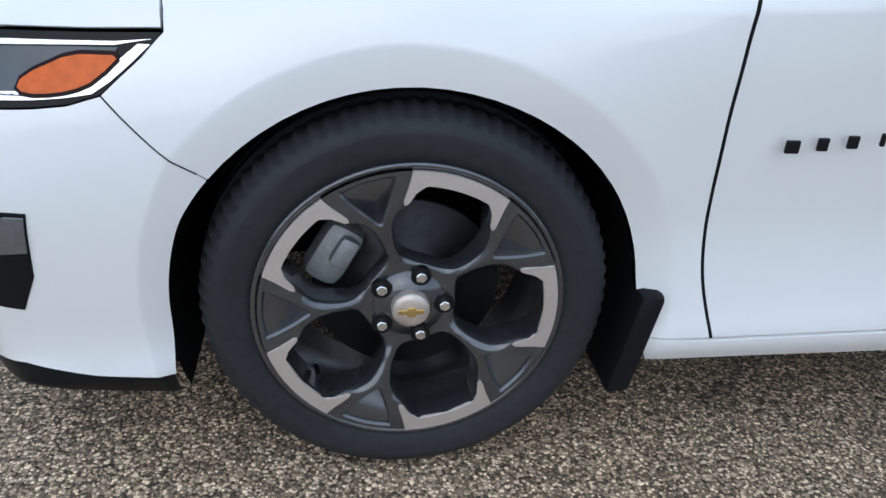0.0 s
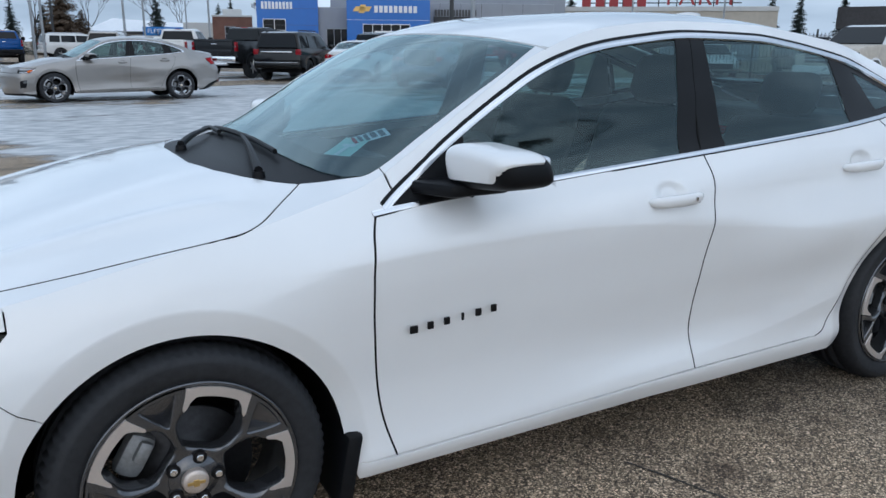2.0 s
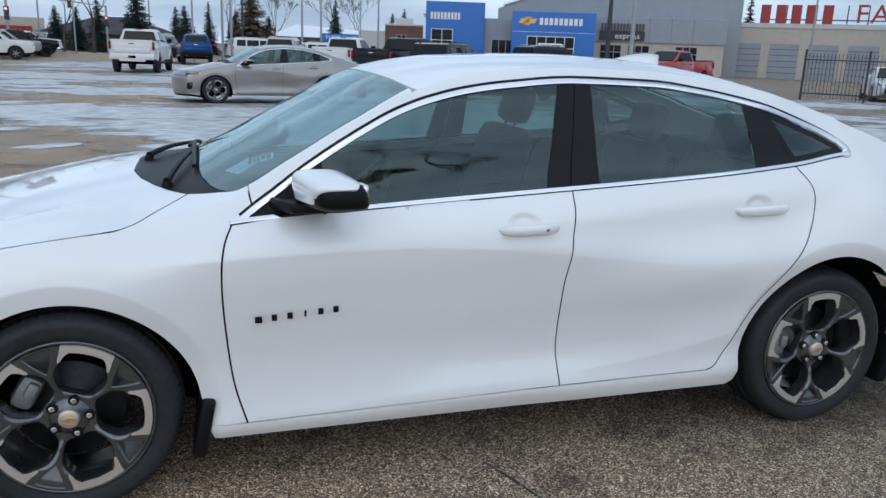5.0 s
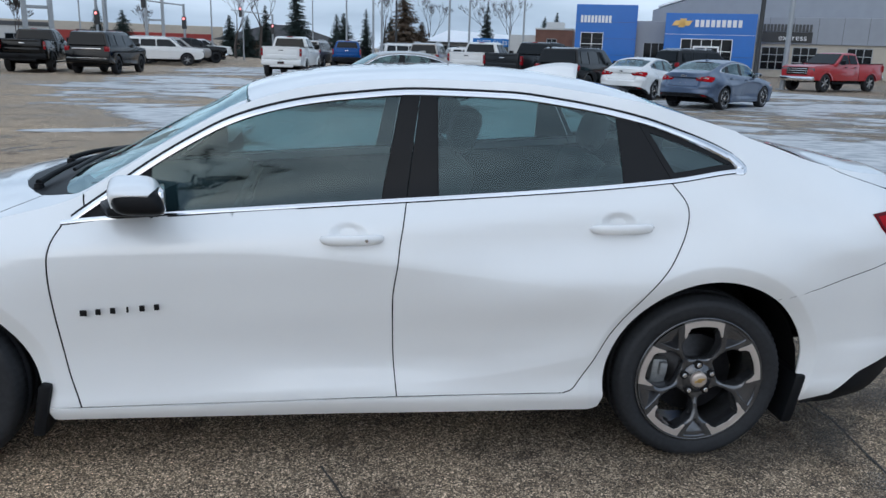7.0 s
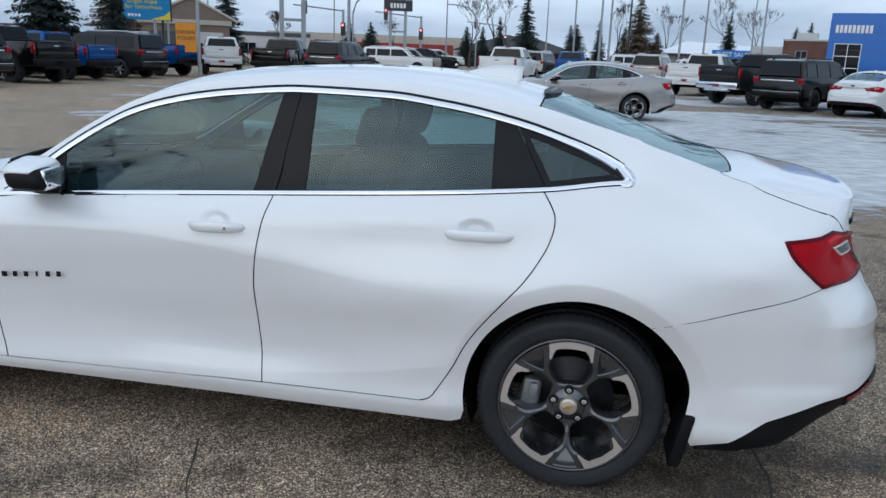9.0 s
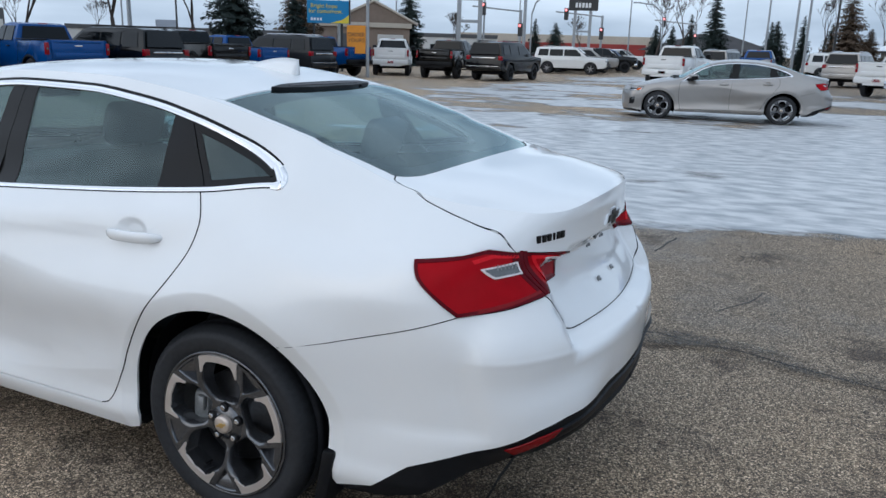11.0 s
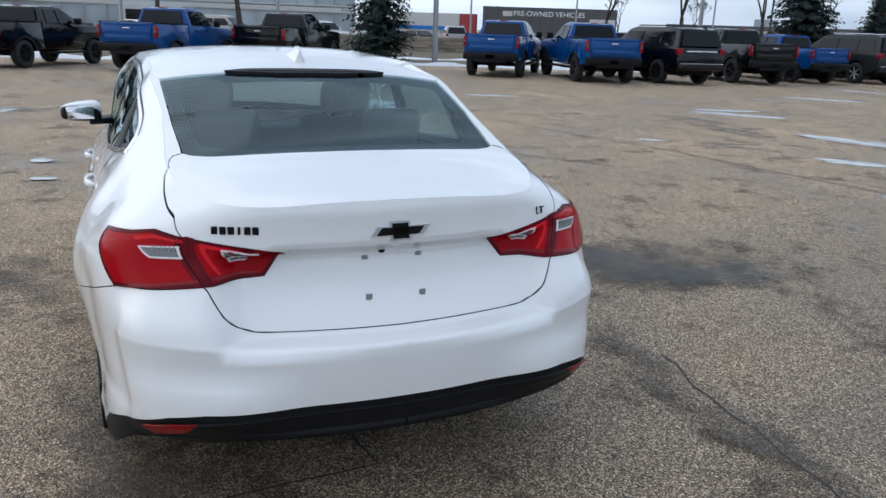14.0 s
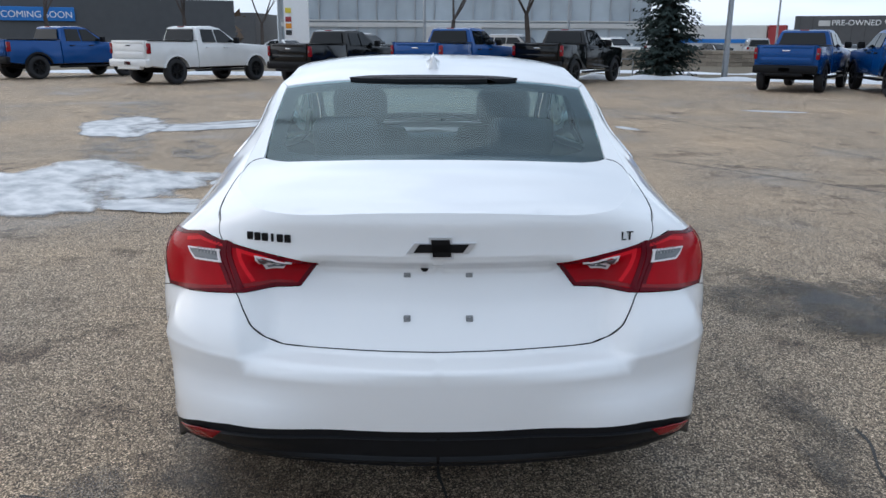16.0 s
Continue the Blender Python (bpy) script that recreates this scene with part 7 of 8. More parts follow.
park("pickup", "blue", -19.2, 34.0, -1, 0.15, "blue pickup near the row's end", group=ROW)
park("pickup", "grey", -24.5, 38.5, -0.9, 0.3, "grey pickup in front of the row", group=ROW)
park("pickup", "white", -18.4, 38.0, -0.45, 0.9, "white pickup turned away at the row's end", group=ROW)
park("pickup", "black", -14.8, 37.2, -0.12, 1, "black pickup with bright bumper", group=ROW)
park("wagon", "black", -11.6, 37.0, 0.05, 1, "black utility vehicle at the corner", group=ROW)
park("pickup", "black", -23.4, -4.2, -0.85, 0.52, "black pickup with dark wheels by the snow bank", group=WEST, scale=0.95)
park("pickup", "white", -23.8, -9.9, -0.85, 0.53, "clean white pickup with black wheels", group=WEST)
park("pickup", "blue", -26.8, -16.3, -0.85, 0.53, "blue pickup by the snow bank", group=WEST)
park("pickup", "blue", -22.6, 0.35, -0.85, 0.52, "blue pickup between two black ones", group=WEST)
park("pickup", "black", -24.6, 4.9, -0.80, 0.55, "black pickup next to the tall spruce", group=WEST)
park("pickup", "grey", 8.2, 30.9, 0.72, 0.69, "dark grey pickup with red tail lamps")
park("wagon", "black", 9.7, 28.1, 0.62, 0.78, "older black utility vehicle", scale=0.92)
park("pickup", "white", 7.2, 38.0, 0.45, 0.9, "white pickup behind the grey one")
for tone, spokes, x, y, hx, hy, back, label in (("silver", RIMLIGHT, 2.2, 19.4, -1, -0.12, 0, "warm silver sedan parked across the icy lot"), ("white", RIMLIGHT, 11.7, 26.1, 0.65, 0.76, 1.42, "white sedan with a raised tail"), ("navy", RIMLIGHT, 12.4, 21.5, 0.77, 0.64, 1.42, "slate blue sedan on the ice")):
    d = Vector((hx, hy)).normalized()
    ob = sleek_saloon(tone, spokes, label)
    ob.matrix_basis = Matrix.Translation((2.5 + (x - 2.5) * 0.94 + d.x * back, -1 + (y + 1) * 0.94 + d.y * back, 0)) @ Matrix.Rotation(math.atan2(d.y, d.x), 4, "Z")
park("wagon", "grey", 19.6, 41.0, 0.9, 0.4, "dark utility vehicle before the showroom")
park("pickup", "red", 27.6, 38.6, -0.91, -0.42, "red pickup parked before the showroom", from_rear=False)
park("pickup", "white", 26.6, 14.6, -0.98, -0.17, "white heavy pickup with dusty flanks", from_rear=False, scale=1.06, dusty=True)
park("pickup", "white", -2.6, 38.6, 0.10, 1, "white pickup alone on the ice")
park("pickup", "blue", 0.2, 55.5, 0.0, 1, "blue pickup far across the lot", group=FAR)
park("wagon", "silver", -2.6, 58, 0.2, 1, "pale utility vehicle far across the lot", group=FAR)
park("wagon", "silver", 5.6, 50, 0.25, 1, "silver utility vehicle behind the sedan", group=FAR)
park("wagon", "white", 9.0, 60, 1, 0.1, "white crossover side on", group=FAR, scale=0.9)
park("wagon", "white", 4.0, 68, 1, 0.2, "white van far away", group=FAR)
rng = random.Random(4)
for i in range(9):
    park(("wagon", "saloon", "wagon", "pickup")[i % 4], ("white", "grey", "silver", "black", "white", "grey", "navy", "white", "silver")[i], -14.2 - 0.35 * i + rng.uniform(-0.3, 0.3), 55 + 3.4 * i, 1, 0.25 + rng.uniform(-0.1, 0.1), "parked vehicle in the distant row", group=FAR, scale=0.95)
for i in range(12):
    park(("wagon", "saloon", "wagon")[i % 3], ("grey", "navy", "white", "white", "black", "silver", "white", "grey", "red", "navy", "white", "black")[i], -66 + 1.2 * i * 0.6, 8 + 4.1 * i + rng.uniform(-0.4, 0.4), -1 if i % 2 else 1, 0.3, "parked vehicle on the lot behind the wall", group=FAR, scale=0.95)
for i in range(6):
    park(("saloon", "wagon")[i % 2], ("white", "silver", "white", "grey", "white", "silver")[i], -58, -24 + 6.0 * i, 0.6, 0.8, "parked vehicle before the glass showroom", group=FAR)
for i in range(4):
    park(("saloon", "wagon")[i % 2], ("white", "silver", "grey", "white")[i], 33 + 3.1 * i, 28.0 - 3.4 * i, -0.6, -0.8, "snow-dusted vehicle behind the iron fence", group=FAR)

# ---- buildings and signs ----
BLUEPANEL = material("bright_blue_cladding", (0.010, 0.135, 0.50), 0.35, coat=0.4, grain=0.05, scale=2)
GREYPANEL = material("grey_cladding", (0.27, 0.29, 0.33), 0.5, grain=0.08, scale=1.2)
TANWALL = material("tan_render", (0.44, 0.40, 0.34), 0.85, grain=0.10, scale=2.5, bump=0.003)
BROWNWALL = material("brown_render", (0.20, 0.155, 0.125), 0.85, grain=0.15, scale=3)
BRICK = material("dark_brick_wall", (0.15, 0.075, 0.055), 0.85, grain=0.3, scale=18)
DARKROOF = material("dark_shingle_roof", (0.055, 0.053, 0.055), 0.9, grain=0.3, scale=9)
CHARCOAL = material("charcoal_cladding", (0.075, 0.077, 0.082), 0.6, grain=0.12, scale=2)
PALEWALL = material("pale_wall", (0.52, 0.52, 0.51), 0.8, grain=0.08, scale=2)
ROOFSNOW = material("roof_snow", (0.80, 0.82, 0.85), 0.9, grain=0.05, scale=3, bump=0.02)
CONCRETE = material("pale_concrete", (0.36, 0.36, 0.36), 0.85, grain=0.15, scale=7)
POLE = material("galvanised_pole", (0.34, 0.36, 0.38), 0.5, metal=0.5, grain=0.1, scale=6)
DARKPOLE = material("dark_pole", (0.035, 0.036, 0.038), 0.6, grain=0.2, scale=8)
SIGNRED = material("red_sign_face", (0.30, 0.03, 0.035), 0.5, grain=0.12, scale=5)
SIGNWHITE = material("white_sign_face", (0.78, 0.79, 0.80), 0.5, grain=0.04, scale=5)
SIGNBLUE = material("blue_sign_face", (0.015, 0.17, 0.52), 0.45, grain=0.06, scale=5)
SIGNTEAL = material("sky_blue_board", (0.01, 0.21, 0.46), 0.45, grain=0.05, scale=3)
SIGNORANGE = material("orange_banner", (0.70, 0.27, 0.02), 0.6, grain=0.1, scale=5)
SIGNYELLOW = material("yellow_sign_face", (0.72, 0.58, 0.05), 0.5, grain=0.05, scale=5)
DARKRED = material("far_red_wall", (0.26, 0.035, 0.03), 0.8, grain=0.2, scale=1)


def frame_of(a, b):
    """A pose at a on the ground whose x runs towards b, with z up and y away from the lot."""
    d = Vector((b[0] - a[0], b[1] - a[1]))
    return Matrix.Translation((a[0], a[1], 0)) @ Matrix.Rotation(math.atan2(d.y, d.x), 4, "Z"), d.length


def block(name, m, lo, hi, mat, parent, bevel=0.03, label=""):
    bm = bmesh.new()
    box(bm, lo, hi, bevel, m)
    return part(name, bm, mat, parent, label)


def window(parent, m, x0, x1, z0, z1, cols=2, rows=1, deep=0.05, frame_mat=None):
    """A window set against a wall's face at y = 0: a pane behind a frame with bars."""
    w = block("window", m, (x0, -0.01, z0), (x1, 0.06, z1), DARKGLASS, parent, 0.0)
    f = frame_mat or POLE
    t = 0.06
    for a, b, c, d in ((x0 - t, x1 + t, z0 - t, z0), (x0 - t, x1 + t, z1, z1 + t), (x0 - t, x0, z0, z1), (x1, x1 + t, z0, z1)):
        block("window_frame", m, (a, -deep, c), (b, 0.03, d), f, w, 0.0)
    for i in range(1, cols):
        x = x0 + (x1 - x0) * i / cols
        block("mullion", m, (x - 0.03, -deep, z0), (x + 0.03, 0.0, z1), f, w, 0.0)
    for i in range(1, rows):
        z = z0 + (z1 - z0) * i / rows
        block("mullion", m, (x0, -deep, z - 0.03), (x1, 0.0, z + 0.03), f, w, 0.0)
    return w


def bars(parent, m, x0, x1, z0, z1, count, mat, y=-0.06, gap=0.3):
    """Plain upright bars in place of a name."""
    s = (x1 - x0) / count
    for i in range(count):
        block("sign_bar", m, (x0 + s * i, y, z0), (x0 + s * (i + 1 - gap), y + 0.05, z1), mat, parent, 0.01)


FACE = Euler((radians(90), 0, 0)).to_matrix().to_4x4()

# the blue showroom and its grey wings
shop = thing("car_showroom", "blue and grey clad showroom with glazed entrance", "building")
m, L = frame_of((21.6, 72.0), (27.0, 70.2))
block("tower", m, (0, 0, 0), (L, 6, 6.1), BLUEPANEL, shop)
for z in (1.5, 3.0, 4.5):
    block("panel_joint", m, (0.02, -0.012, z), (L - 0.02, 0.0, z + 0.02), CHARCOAL, shop, 0)
window(shop, m, 0.6, 2.6, 0.5, 3.5, 2, 3, frame_mat=SIGNWHITE)
bars(shop, m, 0.45, 3.4, 4.45, 5.1, 9, SIGNWHITE)
m, L = frame_of((26.6, 70.3), (36.6, 66.3))
block("entrance_wing", m, (0, 0.5, 0), (L, 8, 4.7), GREYPANEL, shop)
window(shop, m @ Matrix.Translation((0, 0.5, 0)), 1.2, 3.2, 0.2, 2.7, 3, 1)
m, L = frame_of((28.0, 65.6), (34.9, 62.5))
block("portal", m, (0, 0, 0), (L, 6.0, 5.25), BLUEPANEL, shop)
for z in (1.6, 3.45):
    block("panel_joint", m, (0.02, -0.012, z), (L - 0.02, 0.0, z + 0.025), SIGNWHITE if z > 3 else CHARCOAL, shop, 0)
window(shop, m, 1.5, 5.7, 0.1, 3.05, 5, 3, frame_mat=SIGNWHITE)
block("door_frame", m, (2.5, -0.10, 0.0), (4.7, 0.0, 2.5), SIGNWHITE, shop)
block("glazed_door", m, (2.65, -0.12, 0.05), (3.55, -0.09, 2.35), DARKGLASS, shop, 0)
block("glazed_door", m, (3.65, -0.12, 0.05), (4.55, -0.09, 2.35), DARKGLASS, shop, 0)
bm = bmesh.new()
for pts in ([(0.55, 4.2), (2.0, 4.2), (2.3, 4.62), (0.85, 4.62)], [(1.1, 4.05), (1.6, 4.05), (1.75, 4.78), (1.25, 4.78)]):
    quad(bm, [m @ Vector((x, -0.06, z)) for x, z in pts], 0.03)
part("emblem", bm, GOLD, shop, "gold emblem")
bars(shop, m, 2.5, 6.5, 4.1, 4.7, 9, SIGNWHITE)
m, L = frame_of((35.0, 67.0), (47.5, 60.6))
block("service_wing", m, (0, 0, 2.9), (L, 9, 5.2), GREYPANEL, shop)
block("service_wall", m, (0.1, 0.15, 0), (L - 0.1, 9, 2.9), TANWALL, shop)
for x in (2.6, 5.2, 9.6):
    window(shop, m @ Matrix.Translation((0, 0.15, 0)), x, x + 1.9, 0.7, 2.6, 3, 3)
for i in range(6):
    block("panel_joint", m, (2.0 * i + 1, -0.012, 2.92), (2.0 * i + 1.03, 0, 5.18), CHARCOAL, shop, 0)
sg = block("black_sign", m, (2.4, -0.15, 3.05), (6.6, -0.02, 3.95), DARKPOLE, shop)
bars(sg, m, 2.5, 6.6, 4.0, 4.6, 14, CHARCOAL, y=-0.1)
text_mesh("express", 0.75, SIGNWHITE, m @ Matrix.Translation((5.0, -0.17, 3.45)) @ FACE, sg, label="white express lettering")
m, L = frame_of((33, 80), (53, 68))
bm = bmesh.new()
prism(bm, [(0, 0, 5), (0, 6.0, 5), (11, 9.4, 5), (24, 8.8, 5), (24, 0, 5)], 0)
bmesh.ops.transform(bm, matrix=m, verts=bm.verts)
part("high_hall", bm, GREYPANEL, shop)
bm = bmesh.new()
prism(bm, [(0.5, 6.25, 5.1), (10.8, 9.45, 5.1), (10.8, 9.65, 5.1), (0.5, 6.45, 5.1)], 0)
bmesh.ops.transform(bm, matrix=m, verts=bm.verts)
part("hall_roof_snow", bm, ROOFSNOW, shop, "snow on the sloping roof")

# the tan workshop with red letters on its roof
work = thing("workshop_hall", "long tan workshop with garage doors and red rooftop letters", "building")
m, L = frame_of((45.0, 69.5), (66.5, 50.0))
block("hall", m, (0, 0, 0), (L, 14, 5.1), TANWALL, work)
block("parapet", m, (-0.05, -0.08, 4.75), (L + 0.05, 0.2, 5.2), PALEWALL, work)
for i in range(8):
    x = 1.2 + 3.4 * i
    d = block("garage_door", m, (x, -0.05, 0), (x + 2.6, 0.05, 3.3), GREYPANEL, work)
    for k in range(1, 6):
        block("door_rib", m, (x, -0.075, 0.55 * k), (x + 2.6, -0.045, 0.55 * k + 0.05), CHARCOAL, d, 0)
sign = thing("rooftop_sign", "large weathered red rooftop letters on a frame", "sign")
ms = m @ Matrix.Translation((11.0, -0.1, 0))
for i in range(9):
    block("sign_post", ms, (-0.3 + 1.75 * i, 0.25, 5.15), (-0.2 + 1.75 * i, 0.35, 6.9), DARKPOLE, sign, 0)
block("sign_beam", ms, (-0.8, 0.2, 5.5), (14.6, 0.3, 5.6), DARKPOLE, sign, 0)
bars(sign, ms, -0.8, 6.0, 5.2, 6.9, 5, SIGNRED, y=0.0, gap=0.35)
text_mesh("FARM", 2.35, SIGNRED, ms @ Matrix.Translation((10.6, 0.05, 6.05)) @ FACE, sign, depth=0.25, spacing=1.15, label="red FARM letters")

# low house with a blue sign, brick shop, dark-roofed house
house = thing("fleet_office", "low office with snowy roof and blue sign", "building")
m, L = frame_of((9.4, 91.2), (23.0, 89.5))
block("wall", m, (0, 0, 0), (L, 9, 2.5), PALEWALL, house)
bm = bmesh.new()
prism(bm, [(-1.2, 2.4, 5.4), (L + 0.6, 2.4, 5.4), (L - 2.5, 3.4, 1.2), (2.0, 3.9, 1.2)], 0)
bmesh.ops.transform(bm, matrix=m @ Matrix.Translation((0, 4.5, 0)), verts=bm.verts)
part("roof", bm, ROOFSNOW, house, "snow-covered hipped roof")
block("eave", m, (-1.2, -0.95, 2.2), (L + 0.6, -0.8, 2.45), DARKROOF, house)
for x in (1.5, 5.0, 9.5):
    window(house, m, x, x + 1.8, 0.9, 2.0, 2, 1)
b = block("blue_sign", m, (4.9, -1.25, 2.05), (9.4, -1.1, 2.95), SIGNBLUE, house)
text_mesh("FLEET SALES", 0.66, SIGNWHITE, m @ Matrix.Translation((7.15, -1.28, 2.48)) @ FACE, b, label="white FLEET SALES lettering")
br = thing("brick_shop", "flat-roofed brick shop with pale wing", "building")
m, L = frame_of((17.6, 85.4), (24.4, 83.4))
block("pale_wing", m, (0, 0, 0), (3.0, 8, 3.4), PALEWALL, br)
block("brick_wall", m, (3.0, -0.3, 0), (L, 8, 4.1), BRICK, br)
block("parapet", m, (2.95, -0.35, 4.0), (L + 0.05, 8, 4.2), PALEWALL, br)
block("roof_unit", m, (4.0, 2, 4.2), (6.0, 4, 4.9), PALEWALL, br)
window(br, m @ Matrix.Translation((0, -0.3, 0)), 4.3, 5.3, 1.6, 3.0, 2, 2)
dh = thing("hip_roof_house", "low house with wide dark hipped roof and snow", "building")
m, L = frame_of((-17.4, 104.6), (-1.9, 106.4))
block("wall", m, (1, 0, 0), (L - 1, 9, 2.2), BROWNWALL, dh)
bm = bmesh.new()
prism(bm, [(-1, 2.0, 6), (L + 1, 2.0, 6), (L * 0.62, 4.3, 0.8), (L * 0.42, 4.3, 0.8)], 0)
bmesh.ops.transform(bm, matrix=m @ Matrix.Translation((0, 4.5, 0)), verts=bm.verts)
part("roof", bm, DARKROOF, dh, "dark shingle roof")
bm = bmesh.new()
quad(bm, [m @ Vector((L * 0.45, 2.5 - 0.05, 3.45)), m @ Vector((L * 0.62, 2.5 - 0.05, 3.45)), m @ Vector((L * 0.60, 3.7, 4.28)), m @ Vector((L * 0.47, 3.7, 4.28))], 0.06)
part("roof_snow", bm, ROOFSNOW, dh)

# brown gabled building, orange banner, billboard
gb = thing("gabled_building", "brown gabled building with garage doors", "building")
m, L = frame_of((-32.0, 47.4), (-24.9, 52.2))
block("wall", m, (0, 0, 0), (L, 7, 3.0), BROWNWALL, gb)
block("cornice", m, (-0.15, -0.2, 2.9), (L + 0.15, 7, 3.25), TANWALL, gb)
bm = bmesh.new()
v = [bm.verts.new(m @ Vector(p)) for p in ((2.6, -0.12, 3.25), (L + 0.3, -0.12, 3.25), (L * 0.68, -0.12, 4.75), (2.6, 7, 3.25), (L + 0.3, 7, 3.25), (L * 0.68, 7, 4.75), (-0.6, 7, 4.4), (-0.6, 1.5, 4.4))]
for f in ((0, 1, 2), (1, 4, 5, 2), (0, 2, 5, 3), (3, 5, 4)):
    bm.faces.new([v[i] for i in f])
bmesh.ops.recalc_face_normals(bm, faces=bm.faces[:])
part("gable", bm, BROWNWALL, gb)
bm = bmesh.new()
for a, b_ in (((2.3, 3.2), (L * 0.68, 4.85)), ((L * 0.68, 4.85), (L + 0.6, 3.2))):
    rod(bm, m @ Vector((a[0], -0.2, a[1])), m @ Vector((b_[0], -0.2, b_[1])), 0.10, 0.10, 6)
part("gable_trim", bm, TANWALL, gb)
block("roof_snow", m, (0.3, 1.0, 3.25), (2.6, 7, 3.6), ROOFSNOW, gb, 0.1)
for x in (3.0, 6.1):
    block("garage_door", m, (x, -0.06, 0), (x + 2.0, 0.0, 2.4), PALEWALL if x > 4 else CHARCOAL, gb)
window(gb, m, L * 0.62, L * 0.74, 3.6, 4.15, 2, 1, frame_mat=TANWALL)
bill = thing("billboard", "sky-blue billboard with pale yellow words", "billboard")
m, L = frame_of((-23.3, 36.5), (-21.35, 37.95))
block("board", m, (0, 0, 2.75), (L, 0.15, 4.05), SIGNTEAL, bill)
bm = bmesh.new()
quad(bm, [m @ Vector(p) for p in ((L * 0.55, -0.012, 2.77), (L - 0.01, -0.012, 2.77), (L - 0.01, -0.012, 3.25), (L * 0.85, -0.012, 2.98))], 0.006)
part("yellow_wedge", bm, SIGNYELLOW, bill)
text_mesh("Bright hope", 0.33, SIGNYELLOW, m @ Matrix.Translation((L * 0.40, -0.02, 3.72)) @ FACE, bill, depth=0.01)
text_mesh("for tomorrow.", 0.33, SIGNYELLOW, m @ Matrix.Translation((L * 0.44, -0.02, 3.42)) @ FACE, bill, depth=0.01)
bars(bill, m, 0.2, 0.9, 2.9, 3.05, 4, SIGNWHITE, y=-0.02)
block("border", m, (L, -0.02, 2.7), (L + 0.09, 0.17, 4.1), DARKPOLE, bill)
for x in (0.4, L - 0.4):
    bm = bmesh.new()
    rod(bm, m @ Vector((x, 0.25, 0)), m @ Vector((x, 0.25, 3.9)), 0.07)
    part("post", bm, DARKPOLE, bill)
ban = thing("hanging_banner", "orange banner on a lamp post", "banner")
m, L = frame_of((-17.15, 31.15), (-16.35, 31.6))
block("cloth", m, (0, 0, 1.15), (L, 0.02, 2.5), SIGNORANGE, ban, 0.005)
text_mesh("ORDER", 0.26, DARKPOLE, m @ Matrix.Translation((L / 2, -0.012, 2.05)) @ FACE, ban, depth=0.006)
text_mesh("YOURS", 0.26, DARKPOLE, m @ Matrix.Translation((L / 2, -0.012, 1.78)) @ FACE, ban, depth=0.006)
bm = bmesh.new()
rod(bm, m @ Vector((L + 0.1, 0.05, 0)), m @ Vector((L + 0.1, 0.05, 7.5)), 0.09, 0.07)
rod(bm, m @ Vector((0, 0.02, 2.52)), m @ Vector((L + 0.1, 0.02, 2.52)), 0.02)
part("post", bm, POLE, ban)

# pylons
py = thing("sign_pylon", "tall twin-legged grey steel sign pylon", "sign")
m, L = frame_of((-20.7, 52.1), (-19.3, 52.8))
for x in (0, L):
    block("leg", m, (x - 0.16, -0.16, 0), (x + 0.16, 0.16, 9.5), POLE, py)
for z in (3.4, 5.0, 8.8):
    block("crossbar", m, (0, -0.1, z), (L, 0.1, z + 0.22), POLE, py)
block("head", m, (-0.9, -0.3, 5.35), (L + 0.6, 0.3, 8.0), PALEWALL, py)
cp = thing("dealer_pylon", "black and white sign on two grey legs", "sign")
m, L = frame_of((-21.9, 83.5), (-18.9, 84.5))
for x in (0.75, L - 0.75):
    block("leg", m, (x - 0.16, 0, 0), (x + 0.16, 0.3, 6.1), POLE, cp)
block("cross", m, (0.75, 0.05, 3.6), (L - 0.75, 0.25, 3.8), POLE, cp)
block("lower_face", m, (0, -0.1, 5.9), (L, 0.4, 7.1), DARKPOLE, cp)
up = block("upper_face", m, (0, -0.1, 7.15), (L, 0.4, 9.0), CHARCOAL, cp)
bars(cp, m, 0.7, 2.5, 6.2, 6.7, 5, SIGNWHITE, y=-0.15)
text_mesh("CERTIFIED", 0.55, SIGNWHITE, m @ Matrix.Translation((L / 2, -0.12, 7.95)) @ FACE, up, depth=0.02)
text_mesh("PRE-OWNED", 0.5, SIGNWHITE, m @ Matrix.Translation((L / 2, -0.12, 7.45)) @ FACE, up, depth=0.02)

# charcoal used-car hall, pale halls, the glass showroom, the red shop
kh = thing("used_car_hall", "low charcoal hall with white lettering", "building")
m, L = frame_of((-93.5, 46.0), (-84.6, 61.5))
block("hall", m, (0, 0, 0), (L, 20, 4.7), CHARCOAL, kh)
for i in range(12):
    block("rib", m, (0.6 + 1.45 * i, -0.02, 0), (0.65 + 1.45 * i, 0, 4.7), DARKPOLE, kh, 0)
block("glazing", m, (L * 0.80, -0.08, 1.5), (L - 0.2, 0.02, 3.4), PALEWALL, kh)
text_mesh("PRE-OWNED VEHICLES", 0.92, SIGNWHITE, m @ Matrix.Translation((8.9, -0.05, 3.85)) @ FACE, kh, depth=0.05)
block("oval_sign", m, (2.7, -0.05, 3.5), (4.0, 0.0, 4.15), PALEWALL, kh, 0.02)
m2 = m @ Matrix.Translation((-14, -1, 0))
block("pale_annex", m2, (0, 0, 0), (11.0, 10, 3.6), PALEWALL, kh)
block("red_block", m2, (11.2, -0.4, 0), (13.2, 2, 3.6), SIGNRED, kh)
block("blue_band", m2, (0, -0.1, 1.4), (11.0, 0.0, 1.9), SIGNBLUE, kh)
